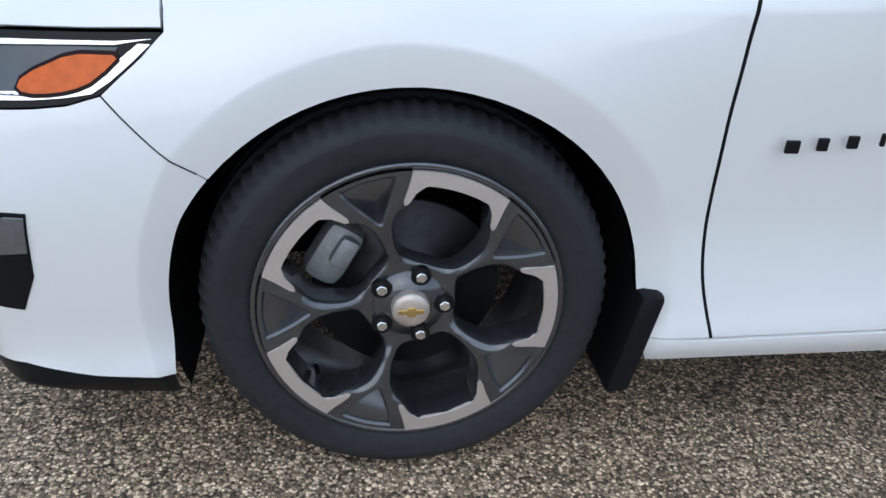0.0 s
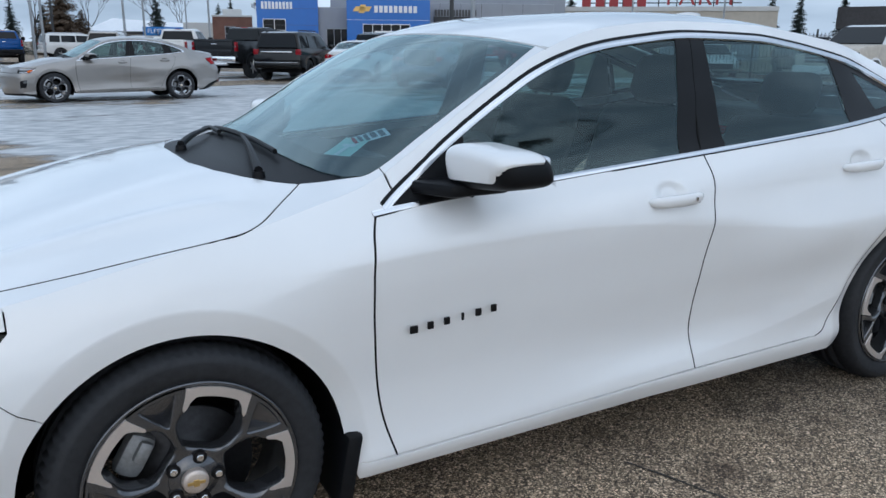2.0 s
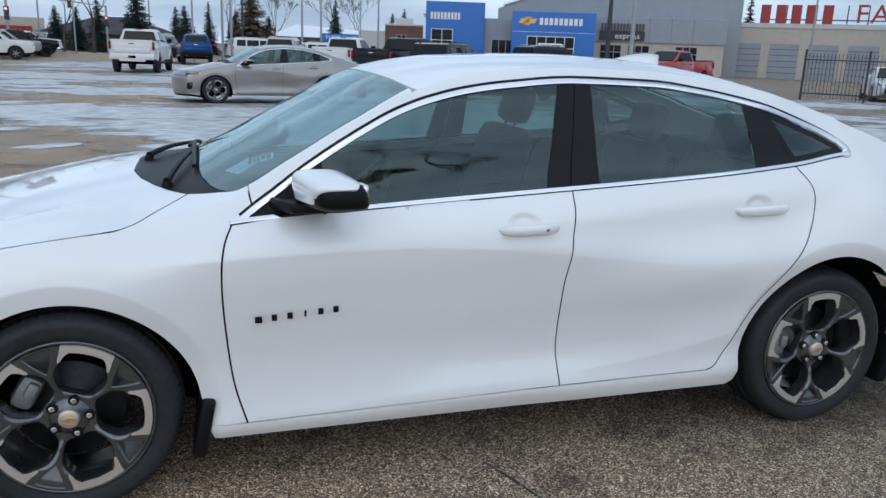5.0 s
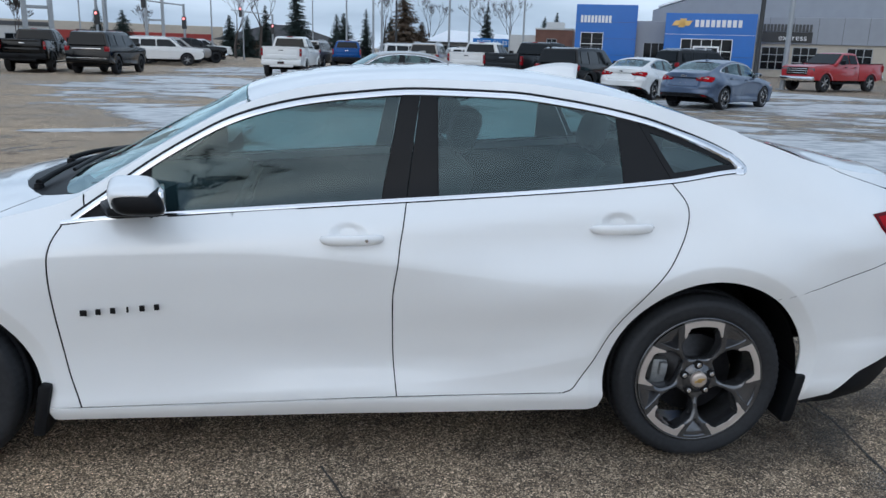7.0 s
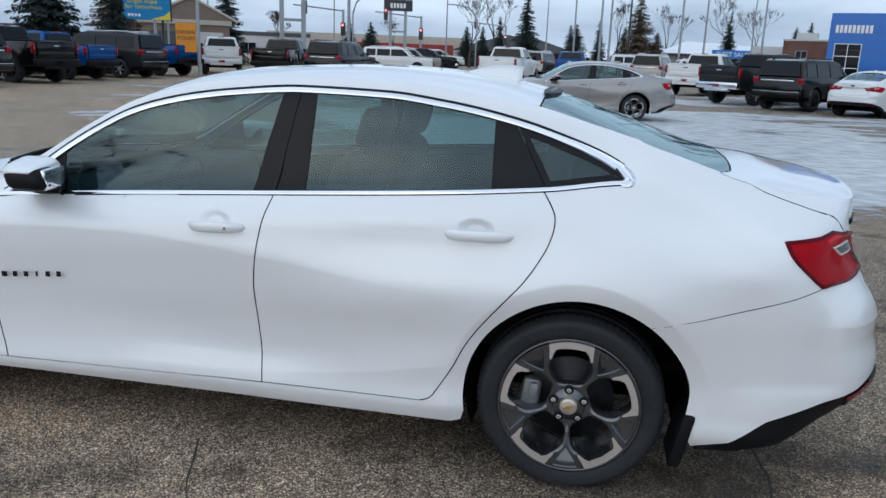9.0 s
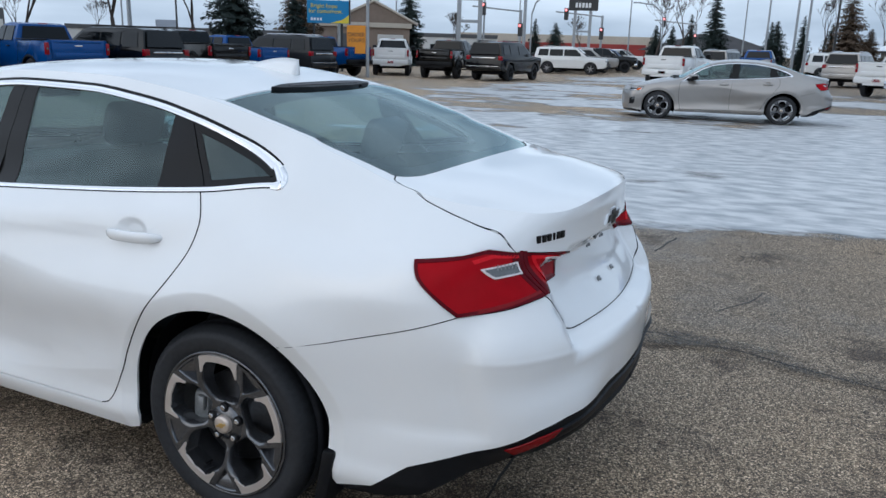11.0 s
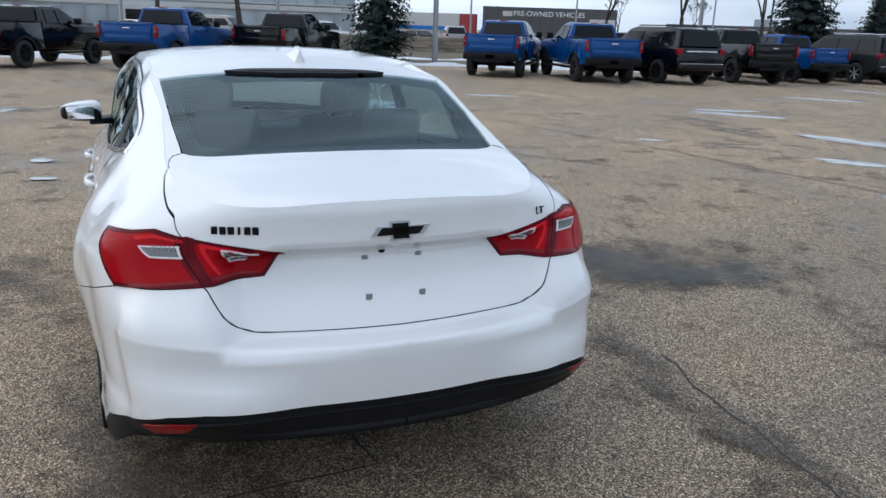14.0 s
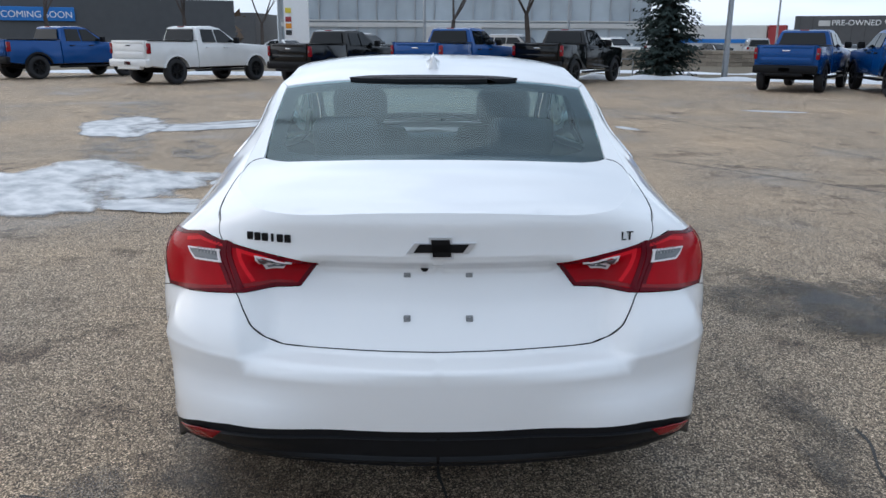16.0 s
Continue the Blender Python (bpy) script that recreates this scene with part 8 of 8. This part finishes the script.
for i, (a, b_, h, mt) in enumerate((((-80, 66), (-62, 86), 3.0, PALEWALL), ((-60, 92), (-40, 108), 3.4, PALEWALL), ((-95, 8), (-93, 28), 3.2, PALEWALL))):
    hall = thing("far_hall", "pale flat-roofed hall far away", "building")
    m, L = frame_of(a, b_)
    block("hall", m, (0, 0, 0), (L, 12, h), mt, hall)
    block("parapet", m, (0, -0.1, h - 0.4), (L, 0.1, h + 0.15), CHARCOAL, hall)
    for k in range(5):
        window(hall, m, 1.5 + L / 5.5 * k, 3.6 + L / 5.5 * k, 0.6, 2.0, 2, 1)
    block("roof_unit", m, (L * 0.4, 4, h), (L * 0.5, 6, h + 1.1), GREYPANEL, hall)
gs = thing("glass_showroom", "tall glass-walled showroom with grey frame", "building")
m, L = frame_of((-79.0, -15.0), (-76.0, 23.0))
m = Matrix.Translation((-76.0, 23.0, 0)) @ Matrix.Rotation(math.atan2(-38, -3), 4, "Z")
mm = m
block("core", mm, (0, -8, 0), (L, -0.6, 9.0), PALEWALL, gs)
block("glass_wall", mm, (0, -0.5, 0.4), (L, -0.35, 8.6), material("showroom_glass", (0.34, 0.39, 0.43), 0.15, coat=0.6, grain=0.25, scale=0.4), gs, 0)
for i in range(20):
    block("mullion", mm, (L * i / 19 - 0.06, -0.4, 0), (L * i / 19 + 0.06, -0.15, 9.0), POLE, gs, 0)
for z in (0.3, 2.8, 3.4, 6.0, 8.6):
    block("transom", mm, (0, -0.4, z), (L, -0.12, z + (0.45 if z == 2.8 else 0.12)), PALEWALL, gs, 0)
block("entrance", mm, (L * 0.45, -0.4, 0), (L * 0.60, 1.2, 2.9), PALEWALL, gs)
block("entrance_glass", mm, (L * 0.465, 1.1, 0.1), (L * 0.585, 1.24, 2.4), DARKGLASS, gs, 0)
block("low_shop", mm, (L + 3, -10, 0), (L + 24, -1, 4.2), CHARCOAL, gs)
sh = thing("fuel_price_sign", "white fuel sign with yellow and red squares", "sign")
m, L = frame_of((-70.5, -13.2), (-70.6, -10.9))
m = Matrix.Translation((-70.6, -10.9, 0)) @ Matrix.Rotation(radians(-92), 4, "Z")
block("panel", m, (0, -0.2, 0.0), (2.3, 0.2, 5.6), SIGNWHITE, sh)
for z, mt in ((3.9, SIGNYELLOW), (3.1, SIGNRED), (2.5, SIGNORANGE), (1.9, DARKPOLE)):
    block("price_square", m, (1.6, 0.18, z), (2.15, 0.24, z + 0.45), mt, sh, 0.01)
cs = thing("building_banner", "blue board with white words on a dark shop", "sign")
m = Matrix.Translation((-52.0, -16.5, 0)) @ Matrix.Rotation(radians(-70), 4, "Z")
block("shop", m, (-3, -8, 0), (16, -0.5, 4.2), CHARCOAL, cs)
block("board", m, (7.6, -0.5, 2.6), (12.2, -0.3, 3.5), SIGNBLUE, cs)
text_mesh("COMING SOON", 0.6, SIGNWHITE, m @ Matrix.Translation((9.9, -0.28, 3.0)) @ Matrix.Rotation(math.pi, 4, "Z") @ FACE, cs, depth=0.03)
rb = thing("red_shop", "long low red-fronted shop far away", "building")
m, L = frame_of((-58, 133), (-24, 146))
block("hall", m, (0, 0, 0), (L, 10, 4.4), TANWALL, rb)
block("red_front", m, (0.5, -0.3, 0.4), (L - 2, 0, 3.0), DARKRED, rb)
tb = thing("tan_building", "tan building behind the iron fence", "building")
m, L = frame_of((50.5, 28.5), (56, 16))
block("hall", m, (0, 0, 0), (L, 10, 6.4), TANWALL, tb)
block("dark_roof", m, (-3.5, 0.2, 2.6), (0.1, 8, 4.0), DARKROOF, tb)

# stone wall, verge, snow bank
wall = thing("retaining_wall", "low tan block retaining wall", "wall", kind="structure")
m, L = frame_of((-53.5, -2.0), (-38.0, 42.0))
STONE = material("tan_wall_block", (0.25, 0.21, 0.165), 0.9, grain=0.2, scale=8, bump=0.01, spread=0.3)
tagged(wall, "low tan block retaining wall")
bm = bmesh.new()
box(bm, (0, 0.06, 0), (L, 0.6, 1.0), 0.02, m)
part("wall_core", bm, STONE, wall)
BANKSNOW = material("old_bank_snow", (0.70, 0.72, 0.75), 0.85, grain=0.12, scale=6, bump=0.02)


def snow_ridge(pts, width, height, seed):
    """A low, lumpy bank of old snow along a line on the ground."""
    line = fine(pts, 24)
    d = np.gradient(line, axis=0)
    d /= np.hypot(d[:, 0], d[:, 1])[:, None]
    n, vs, fs = 9, [], []
    for i, (p, q) in enumerate(zip(line, d)):
        w = width * (0.75 + 0.6 * noise.noise(Vector((i * 0.11, seed, 0))))
        h = height * max(0.15, 0.8 + 0.9 * noise.noise(Vector((i * 0.16, seed, 4))))
        for k in range(n):
            u = 2 * k / (n - 1) - 1
            lump = 0.25 * noise.noise(Vector((i * 0.5, k * 0.8, seed))) * (1 - u * u)
            vs.append((p[0] - q[1] * w * u, p[1] + q[0] * w * u, -0.02 + h * (1 - u * u) * (1 + lump)))
    fs = [(i * n + k, (i + 1) * n + k, (i + 1) * n + k + 1, i * n + k + 1) for i in range(len(line) - 1) for k in range(n - 1)]
    ob = link_mesh("snow_bank", vs, fs, BANKSNOW)
    return tagged(ob, "low bank of old snow along the verge", "snow", kind="structure")


snow_ridge([(-31, -18), (-29.3, -8), (-27.9, -1), (-27.4, 4), (-27.3, 9), (-26.4, 13.4), (-24.9, 17.6), (-24.2, 22), (-24.6, 28), (-25.5, 34)], 0.55, 0.20, 1.7)
snow_ridge([(-34.5, 6), (-33, 14), (-31.5, 22), (-31, 30)], 0.8, 0.16, 8.2)
VERGE = material("brown_winter_grass", (0.13, 0.105, 0.07), 0.95, grain=0.35, scale=14, bump=0.01)
verge = link_mesh("verge", [(-50, 46, 0.015), (-27, 46, 0.015), (-27.2, 6, 0.015), (-33, -24, 0.015), (-52, -30, 0.015), (-54, 0, 0.015)], [(0, 5, 4, 3, 2, 1)], VERGE)
tagged(verge, "brown winter grass verge", "grass", kind="structure")

# iron fence
fence = thing("iron_fence", "black iron picket fence", "fence", kind="")
m, L = frame_of((25.3, 25.0), (38.0, 8.0))
for z in (0.25, 1.65):
    block("rail", m, (0, -0.02, z), (L, 0.02, z + 0.05), DARKPOLE, fence, 0)
pm = None
for i in range(int(L / 0.145)):
    x = 0.07 + 0.145 * i
    big = i % 17 == 0
    if not big:
        if pm is None:
            pm = block("picket", Matrix(), (-0.011, -0.011, 0.08), (0.011, 0.011, 1.95), DARKPOLE, fence, 0)
            pm.matrix_basis = m @ Matrix.Translation((x, 0, 0))
        else:
            o = new("picket", pm.data)
            o.parent = fence
            o.matrix_basis = m @ Matrix.Translation((x, 0, 0))
    else:
        block("post", m, (x - 0.04, -0.04, 0), (x + 0.04, 0.04, 2.1), DARKPOLE, fence, 0.005)
rack = thing("bike_rack", "small galvanised rail by the verge", "rail")
bm = bmesh.new()
for a, b in (((-28.3, 8.4, 0), (-28.3, 8.4, 0.8)), ((-28.3, 8.4, 0.8), (-28.9, 9.7, 0.8)), ((-28.9, 9.7, 0.8), (-28.9, 9.7, 0)), ((-28.6, 9.05, 0.8), (-28.6, 9.05, 0))):
    rod(bm, a, b, 0.03)
part("rail", bm, POLE, rack)
box_ = thing("concrete_bollard", "pale concrete block on the verge", "bollard")
block("block", Matrix.Translation((-23.5, 19.0, 0)), (-0.3, -0.3, 0), (0.3, 0.3, 1.1), CONCRETE, box_, 0.05)

# ---- lamp posts ----


def lamp_post(x, y, h, r=0.08, heads=2, dark=False, turn=0.0):
    t = thing("lamp_post", "tall dark utility pole" if dark else "tall grey lot lamp post", "lamp post", (x, y, 0), group="lamp posts")
    bm = bmesh.new()
    rod(bm, (0, 0, 0), (0, 0, h), r, r * 0.6, 12)
    rod(bm, (0, 0, 0), (0, 0, 0.06), r * 2.2, r * 2.2, 12)
    part("pole", bm, DARKPOLE if dark else POLE, t, smooth=True)
    for k in range(heads):
        a = turn + math.pi * k
        hd = bmesh.new()
        rod(hd, (0, 0, h - 0.15), (0.45 * math.cos(a), 0.45 * math.sin(a), h - 0.05), 0.03)
        box(hd, (-0.22, -0.16, -0.06), (0.22, 0.16, 0.08), 0.03, Matrix.Translation((0.6 * math.cos(a), 0.6 * math.sin(a), h)) @ Matrix.Rotation(a, 4, "Z"))
        part("lamp_head", hd, DARKPOLE, t)
    return t


for x, y, h, r, hd, dk in ((-27.8, 12.8, 10, 0.13, 2, 0), (0.1, 62, 8, 0.09, 1, 0), (2.2, 58, 9, 0.10, 2, 0), (2.9, 60, 10, 0.1, 2, 0), (8.0, 58, 9, 0.10, 2, 0), (13.2, 55, 6.3, 0.09, 2, 0), (10.6, 66, 10, 0.1, 0, 0), (-16.2, 54, 11, 0.14, 0, 0),
                           (34.5, 16.3, 11, 0.17, 2, 0), (20.2, 33, 11, 0.12, 0, 1), (23.3, 36, 11, 0.14, 2, 0), (-22, 60, 10, 0.09, 2, 0), (-12, 70, 9, 0.08, 1, 0), (-26, 44, 10, 0.11, 2, 0), (-30, 29.5, 10, 0.13, 2, 0), (4.8, 80, 11, 0.12, 0, 1), (-60, 40, 9, 0.1, 2, 0), (-62, 30, 10, 0.1, 2, 0),
                           (-55, 52, 9, 0.1, 2, 0), (-58, 62, 11, 0.12, 0, 1), (-50, 10, 10, 0.12, 2, 0), (-52, 0, 10, 0.12, 1, 0), (-50, -10, 10, 0.12, 2, 0), (-36, 70, 10, 0.1, 2, 0), (-5, 100, 9, 0.1, 1, 0), (-30, 90, 10, 0.1, 1, 0), (16, 76, 8, 0.08, 1, 0), (46, 48, 8, 0.1, 2, 0), (50, 42, 8, 0.1, 2, 0)):
    lamp_post(x, y, h, r, hd, bool(dk), 0.4 * x)
for x, y, flip in ((-18.5, 62, 1), (-10, 75, -1), (-24.5, 43, 1), (-34, 62, 1)):
    t = thing("street_light", "curved grey street light arm", "street lamp", (x, y, 0), group="street lights")
    cu = [Vector((0, 0, 0)), Vector((0, 0, 4.5)), Vector((0.3 * flip, 0, 5.4)), Vector((1.0 * flip, 0, 6.0)), Vector((2.4 * flip, 0, 6.2))]
    bm = bmesh.new()
    for a, b in zip(cu, cu[1:]):
        rod(bm, a, b, 0.07, 0.06, 8)
    box(bm, (-0.35, -0.12, -0.06), (0.35, 0.12, 0.06), 0.03, Matrix.Translation((2.6 * flip, 0, 6.2)))
    part("pole", bm, POLE, t)
RED_ON = bpy.data.materials.new("lit_red_signal")
RED_ON.use_nodes = True
RED_ON.node_tree.nodes["Principled BSDF"].inputs["Emission Color"].default_value = (1, 0.06, 0.04, 1)
RED_ON.node_tree.nodes["Principled BSDF"].inputs["Emission Strength"].default_value = 2.0
for x, y in ((-13.5, 66), (-18.0, 58), (-8.0, 82)):
    t = thing("traffic_signal", "black traffic signal showing red on a mast arm", "signal", (x, y, 0), group="traffic signals")
    bm = bmesh.new()
    rod(bm, (0, 0, 0), (0, 0, 4.6), 0.10)
    rod(bm, (0, 0, 4.5), (-4.2, 0, 4.9), 0.06)
    part("mast", bm, POLE, t)
    bm = bmesh.new()
    box(bm, (-0.17, -0.14, 2.6), (0.17, 0.14, 3.6), 0.03)
    box(bm, (-3.4, -0.14, 4.2), (-3.06, 0.14, 5.2), 0.03)
    part("signal_box", bm, DARKPOLE, t)
    bm = bmesh.new()
    for xx, zz in ((0, 3.42), (-3.23, 5.02)):
        rod(bm, (xx, -0.16, zz), (xx, -0.13, zz), 0.10, 0.10, 14)
    part("red_light", bm, RED_ON, t)

# ---- trees ----
BARK = material("grey_brown_bark", (0.085, 0.07, 0.058), 0.95, grain=0.3, scale=12, bump=0.01)
TWIG = material("bare_twigs", (0.062, 0.050, 0.044), 0.95, grain=0.25, scale=6)
NEEDLE = material("dark_spruce_needles", (0.018, 0.032, 0.028), 0.9, grain=0.4, scale=2.5, spread=0.15)
NEEDLEBROWN = material("brown_dry_needles", (0.085, 0.058, 0.038), 0.95, grain=0.35, scale=3, spread=0.2)


def spruce_mesh(seed, h, w, mat, tiers=30, low=0.06):
    """Trunk and crown of a spruce: drooping boughs set with many small sprays."""
    r = random.Random(seed)
    vs, fs = [], []
    for i in range(tiers):
        t = low + (1 - low) * (i / tiers)
        rad = w * (1 - t) ** 0.85 * (0.8 + 0.35 * r.random()) + 0.04 * w
        count = max(8, int(24 * (1 - t) + 8))
        for k in range(count):
            a = r.uniform(0, 2 * math.pi)
            ln = rad * r.uniform(0.65, 1.15)
            z = h * (t + r.uniform(-0.02, 0.02))
            ca, sa = math.cos(a), math.sin(a)
            sprays = 9 if h > 6 else 6
            for j in range(sprays):
                u = (j + 0.7 + r.uniform(-0.2, 0.2)) / sprays
                px, pz = ln * u, z - 0.30 * ln * u + 0.12 * ln * u * u
                sz = (0.07 + ln * 0.12) * (1.1 - 0.4 * u) * r.uniform(0.7, 1.3)
                for s in range(3):
                    b = a + r.uniform(-1.3, 1.3)
                    cb, sb = math.cos(b) * sz, math.sin(b) * sz
                    o = (px * ca + r.uniform(-0.1, 0.1) * ln, px * sa + r.uniform(-0.1, 0.1) * ln, pz + r.uniform(-0.05, 0.05) * ln)
                    n = len(vs)
                    vs += [o, (o[0] + cb * 0.5 - sb * 0.28, o[1] + sb * 0.5 + cb * 0.28, o[2] - sz * r.uniform(0.1, 0.5)), (o[0] + cb, o[1] + sb, o[2] - sz * r.uniform(0.3, 0.8)), (o[0] + cb * 0.5 + sb * 0.28, o[1] + sb * 0.5 - cb * 0.28, o[2] - sz * r.uniform(0.0, 0.45))]
                    fs.append((n, n + 1, n + 2, n + 3))
    return vs, fs


def spruce(x, y, h, w, seed, brown=False, label=None):
    t = thing("spruce_tree", label or ("dry brown conifer on the verge" if brown else "dark green spruce beside the lot"), "tree", (x, y, 0), group="conifers")
    bm = bmesh.new()
    rod(bm, (0, 0, 0), (0, 0, h * 0.97), 0.022 * h + 0.04, 0.01, 8)
    part("trunk", bm, BARK, t)
    vs, fs = spruce_mesh(seed, h, w * 1.32, NEEDLE)
    link_mesh("crown", vs, fs, NEEDLEBROWN if brown else NEEDLE, t, "clumped drooping needles", smooth=False)
    return t


def bare_mesh(seed, h, spread=1.0):
    r = random.Random(seed)
    limbs = []

    def grow(p, d, ln, rad, lv):
        bend = d
        for _ in range(2):
            q = p + bend * (ln / 2)
            limbs.append((p, q, rad, rad * 0.8))
            p, rad = q, rad * 0.8
            bend = (bend + Vector((r.uniform(-0.25, 0.25), r.uniform(-0.25, 0.25), 0.08))).normalized()
        if lv == 0:
            return
        for _ in range(r.choice((3, 4)) if lv < 3 else 3):
            v = (bend + spread * 0.62 * Vector((r.uniform(-1, 1), r.uniform(-1, 1), r.uniform(-0.2, 0.7)))).normalized()
            grow(p, v, ln * r.uniform(0.58, 0.80), max(rad * 0.62, 0.014), lv - 1)
    grow(Vector((0, 0, 0)), Vector((0, 0, 1)), h * 0.30, 0.022 * h, 5)
    vs, fs = [], []
    for a, b, r0, r1 in limbs:
        d = (b - a).normalized()
        u = d.orthogonal().normalized()
        v = d.cross(u)
        n = len(vs)
        for p, q in ((a, r0), (b, r1)):
            for k in range(3):
                g = 2 * math.pi * k / 3
                vs.append(p + (u * math.cos(g) + v * math.sin(g)) * q)
        fs += [(n + k, n + (k + 1) % 3, n + 3 + (k + 1) % 3, n + 3 + k) for k in range(3)]
    return vs, fs


def bare_tree(x, y, h, seed, spread=1.0, dark=False):
    t = thing("bare_tree", "leafless winter tree with fine twigs", "tree", (x, y, 0), group="bare trees")
    vs, fs = bare_mesh(seed, h * 1.15, spread)
    link_mesh("branch_crown", vs, fs, TWIG, t, "bare grey-brown limbs", smooth=False)
    return t


spruce(-28.2, 10.3, 9.5, 1.12, 1, label="tall dense dark spruce on the verge")
spruce(-22.6, 29.3, 6.2, 1.6, 2)
spruce(-25.0, 38.0, 6.5, 1.5, 3, True)
spruce(-20.5, 24.5 + 7, 4.6, 0.9, 12)
spruce(-27.5, 57, 7.5, 1.4, 13)
for i, (x, y, h, w, b) in enumerate(((-4.2, 66.2, 7.2, 1.2, 0), (6.0, 86.3, 8.6, 2.2, 1), (4.5, 88, 5.0, 1.3, 0), (-0.9, 91, 5.4, 1.6, 0), (1.7, 92, 6.0, 1.0, 0), (15.8, 90, 7.0, 1.0, 0), (-9.7, 90, 6.0, 1.1, 0), (-12, 92, 4.8, 1.0, 0), (-7, 94, 4.6, 0.9, 0), (8.0, 88, 4.6, 1.5, 1), (24, 96, 6.0, 1.2, 0), (26, 98, 6.6, 1.2, 0), (-26, 92, 5, 1.6, 0), (-30, 96, 5.6, 1.2, 0), (68, 52, 7.5, 0.9, 0), (71, 51, 7, 1.0, 0), (57, 70, 9, 1.0, 0), (59, 31, 6, 1.4, 0), (62, 40, 6.8, 0.8, 0), (-2.0, 100, 5.6, 1.2, 0), (-15, 98, 5, 1.4, 0), (-33, 60, 6, 1.2, 0))):
    spruce(x, y, h, w, 20 + i, bool(b))
for i, (x, y, h, sp) in enumerate(((-28.5, 27, 7.5, 1.1), (-27, 31, 7.0, 1.0), (-31, 24, 6.5, 1.1), (-39, 5.8, 8.5, 1.1), (-38, 1.5, 7.5, 1.0), (-42, -14, 8, 1.1), (-44, -10, 7, 1.0), (-34, 43, 7, 1.0), (-23, 56, 4.6, 1.2), (-9.5, 84, 9.0, 1.0), (-12.5, 86, 7.5, 1.0), (18, 100, 9, 1.1), (21, 102, 8, 1.1), (4, 92, 8, 0.9), (30, 96, 7, 1.0), (-70, 62, 6, 1.0), (-62, 46, 6.5, 1.0), (-42, -22, 8, 1.1), (10, 104, 8, 1.0), (-26, 104, 6, 1.0))):
    bare_tree(x, y, h, 60 + i, sp)
# the tree line along the road behind, which the glass mirrors
for i in range(9):
    bare_tree(-16 + 5.2 * i + (i % 3), -26 - 2.0 * (i % 4), 7.5 + (i % 3), 100 + i, 1.1)
far = []
r_ = random.Random(11)
vs, fs = [], []
for i in range(240):
    a = radians(195 + 150 * i / 240)
    d = 70 + r_.uniform(-6, 6)
    x, y = 2 + d * math.cos(a), d * math.sin(a)
    w, h = r_.uniform(1.0, 2.6), r_.uniform(1.6, 4.2)
    for k in range(26):
        p = Vector((x + r_.uniform(-w, w), y + r_.uniform(-w, w), r_.uniform(0, h)))
        q = [Vector((r_.uniform(-0.7, 0.7), r_.uniform(-0.7, 0.7), r_.uniform(-0.5, 0.5))) for _ in range(3)]
        n = len(vs)
        vs += [p + q[0], p + q[1], p + q[2]]
        fs.append((n, n + 1, n + 2))
hedge = link_mesh("far_woods", vs, fs, NEEDLEBROWN, smooth=False)
tagged(hedge, "brown winter scrub along the road", "woods", kind="stuff")

# blocks of the retaining wall, one by one
m, L = frame_of((-53.5, -2.0), (-38.0, 42.0))
shapes = {}
for rowi in range(4):
    for k in range(62):
        x = 0.75 * k + (0.37 if rowi % 2 else 0)
        if x + 0.74 > L:
            continue
        if "b" not in shapes:
            bm = bmesh.new()
            box(bm, (0.01, 0, 0.008), (0.74, 0.2, 0.243), 0.02, segments=1)
            o = part("wall_block", bm, STONE, wall)
            shapes["b"] = o.data
        else:
            o = new("wall_block", shapes["b"])
            o.parent = wall
        o.matrix_basis = m @ Matrix.Translation((x, -0.02 * (rowi % 2), 0.25 * rowi))
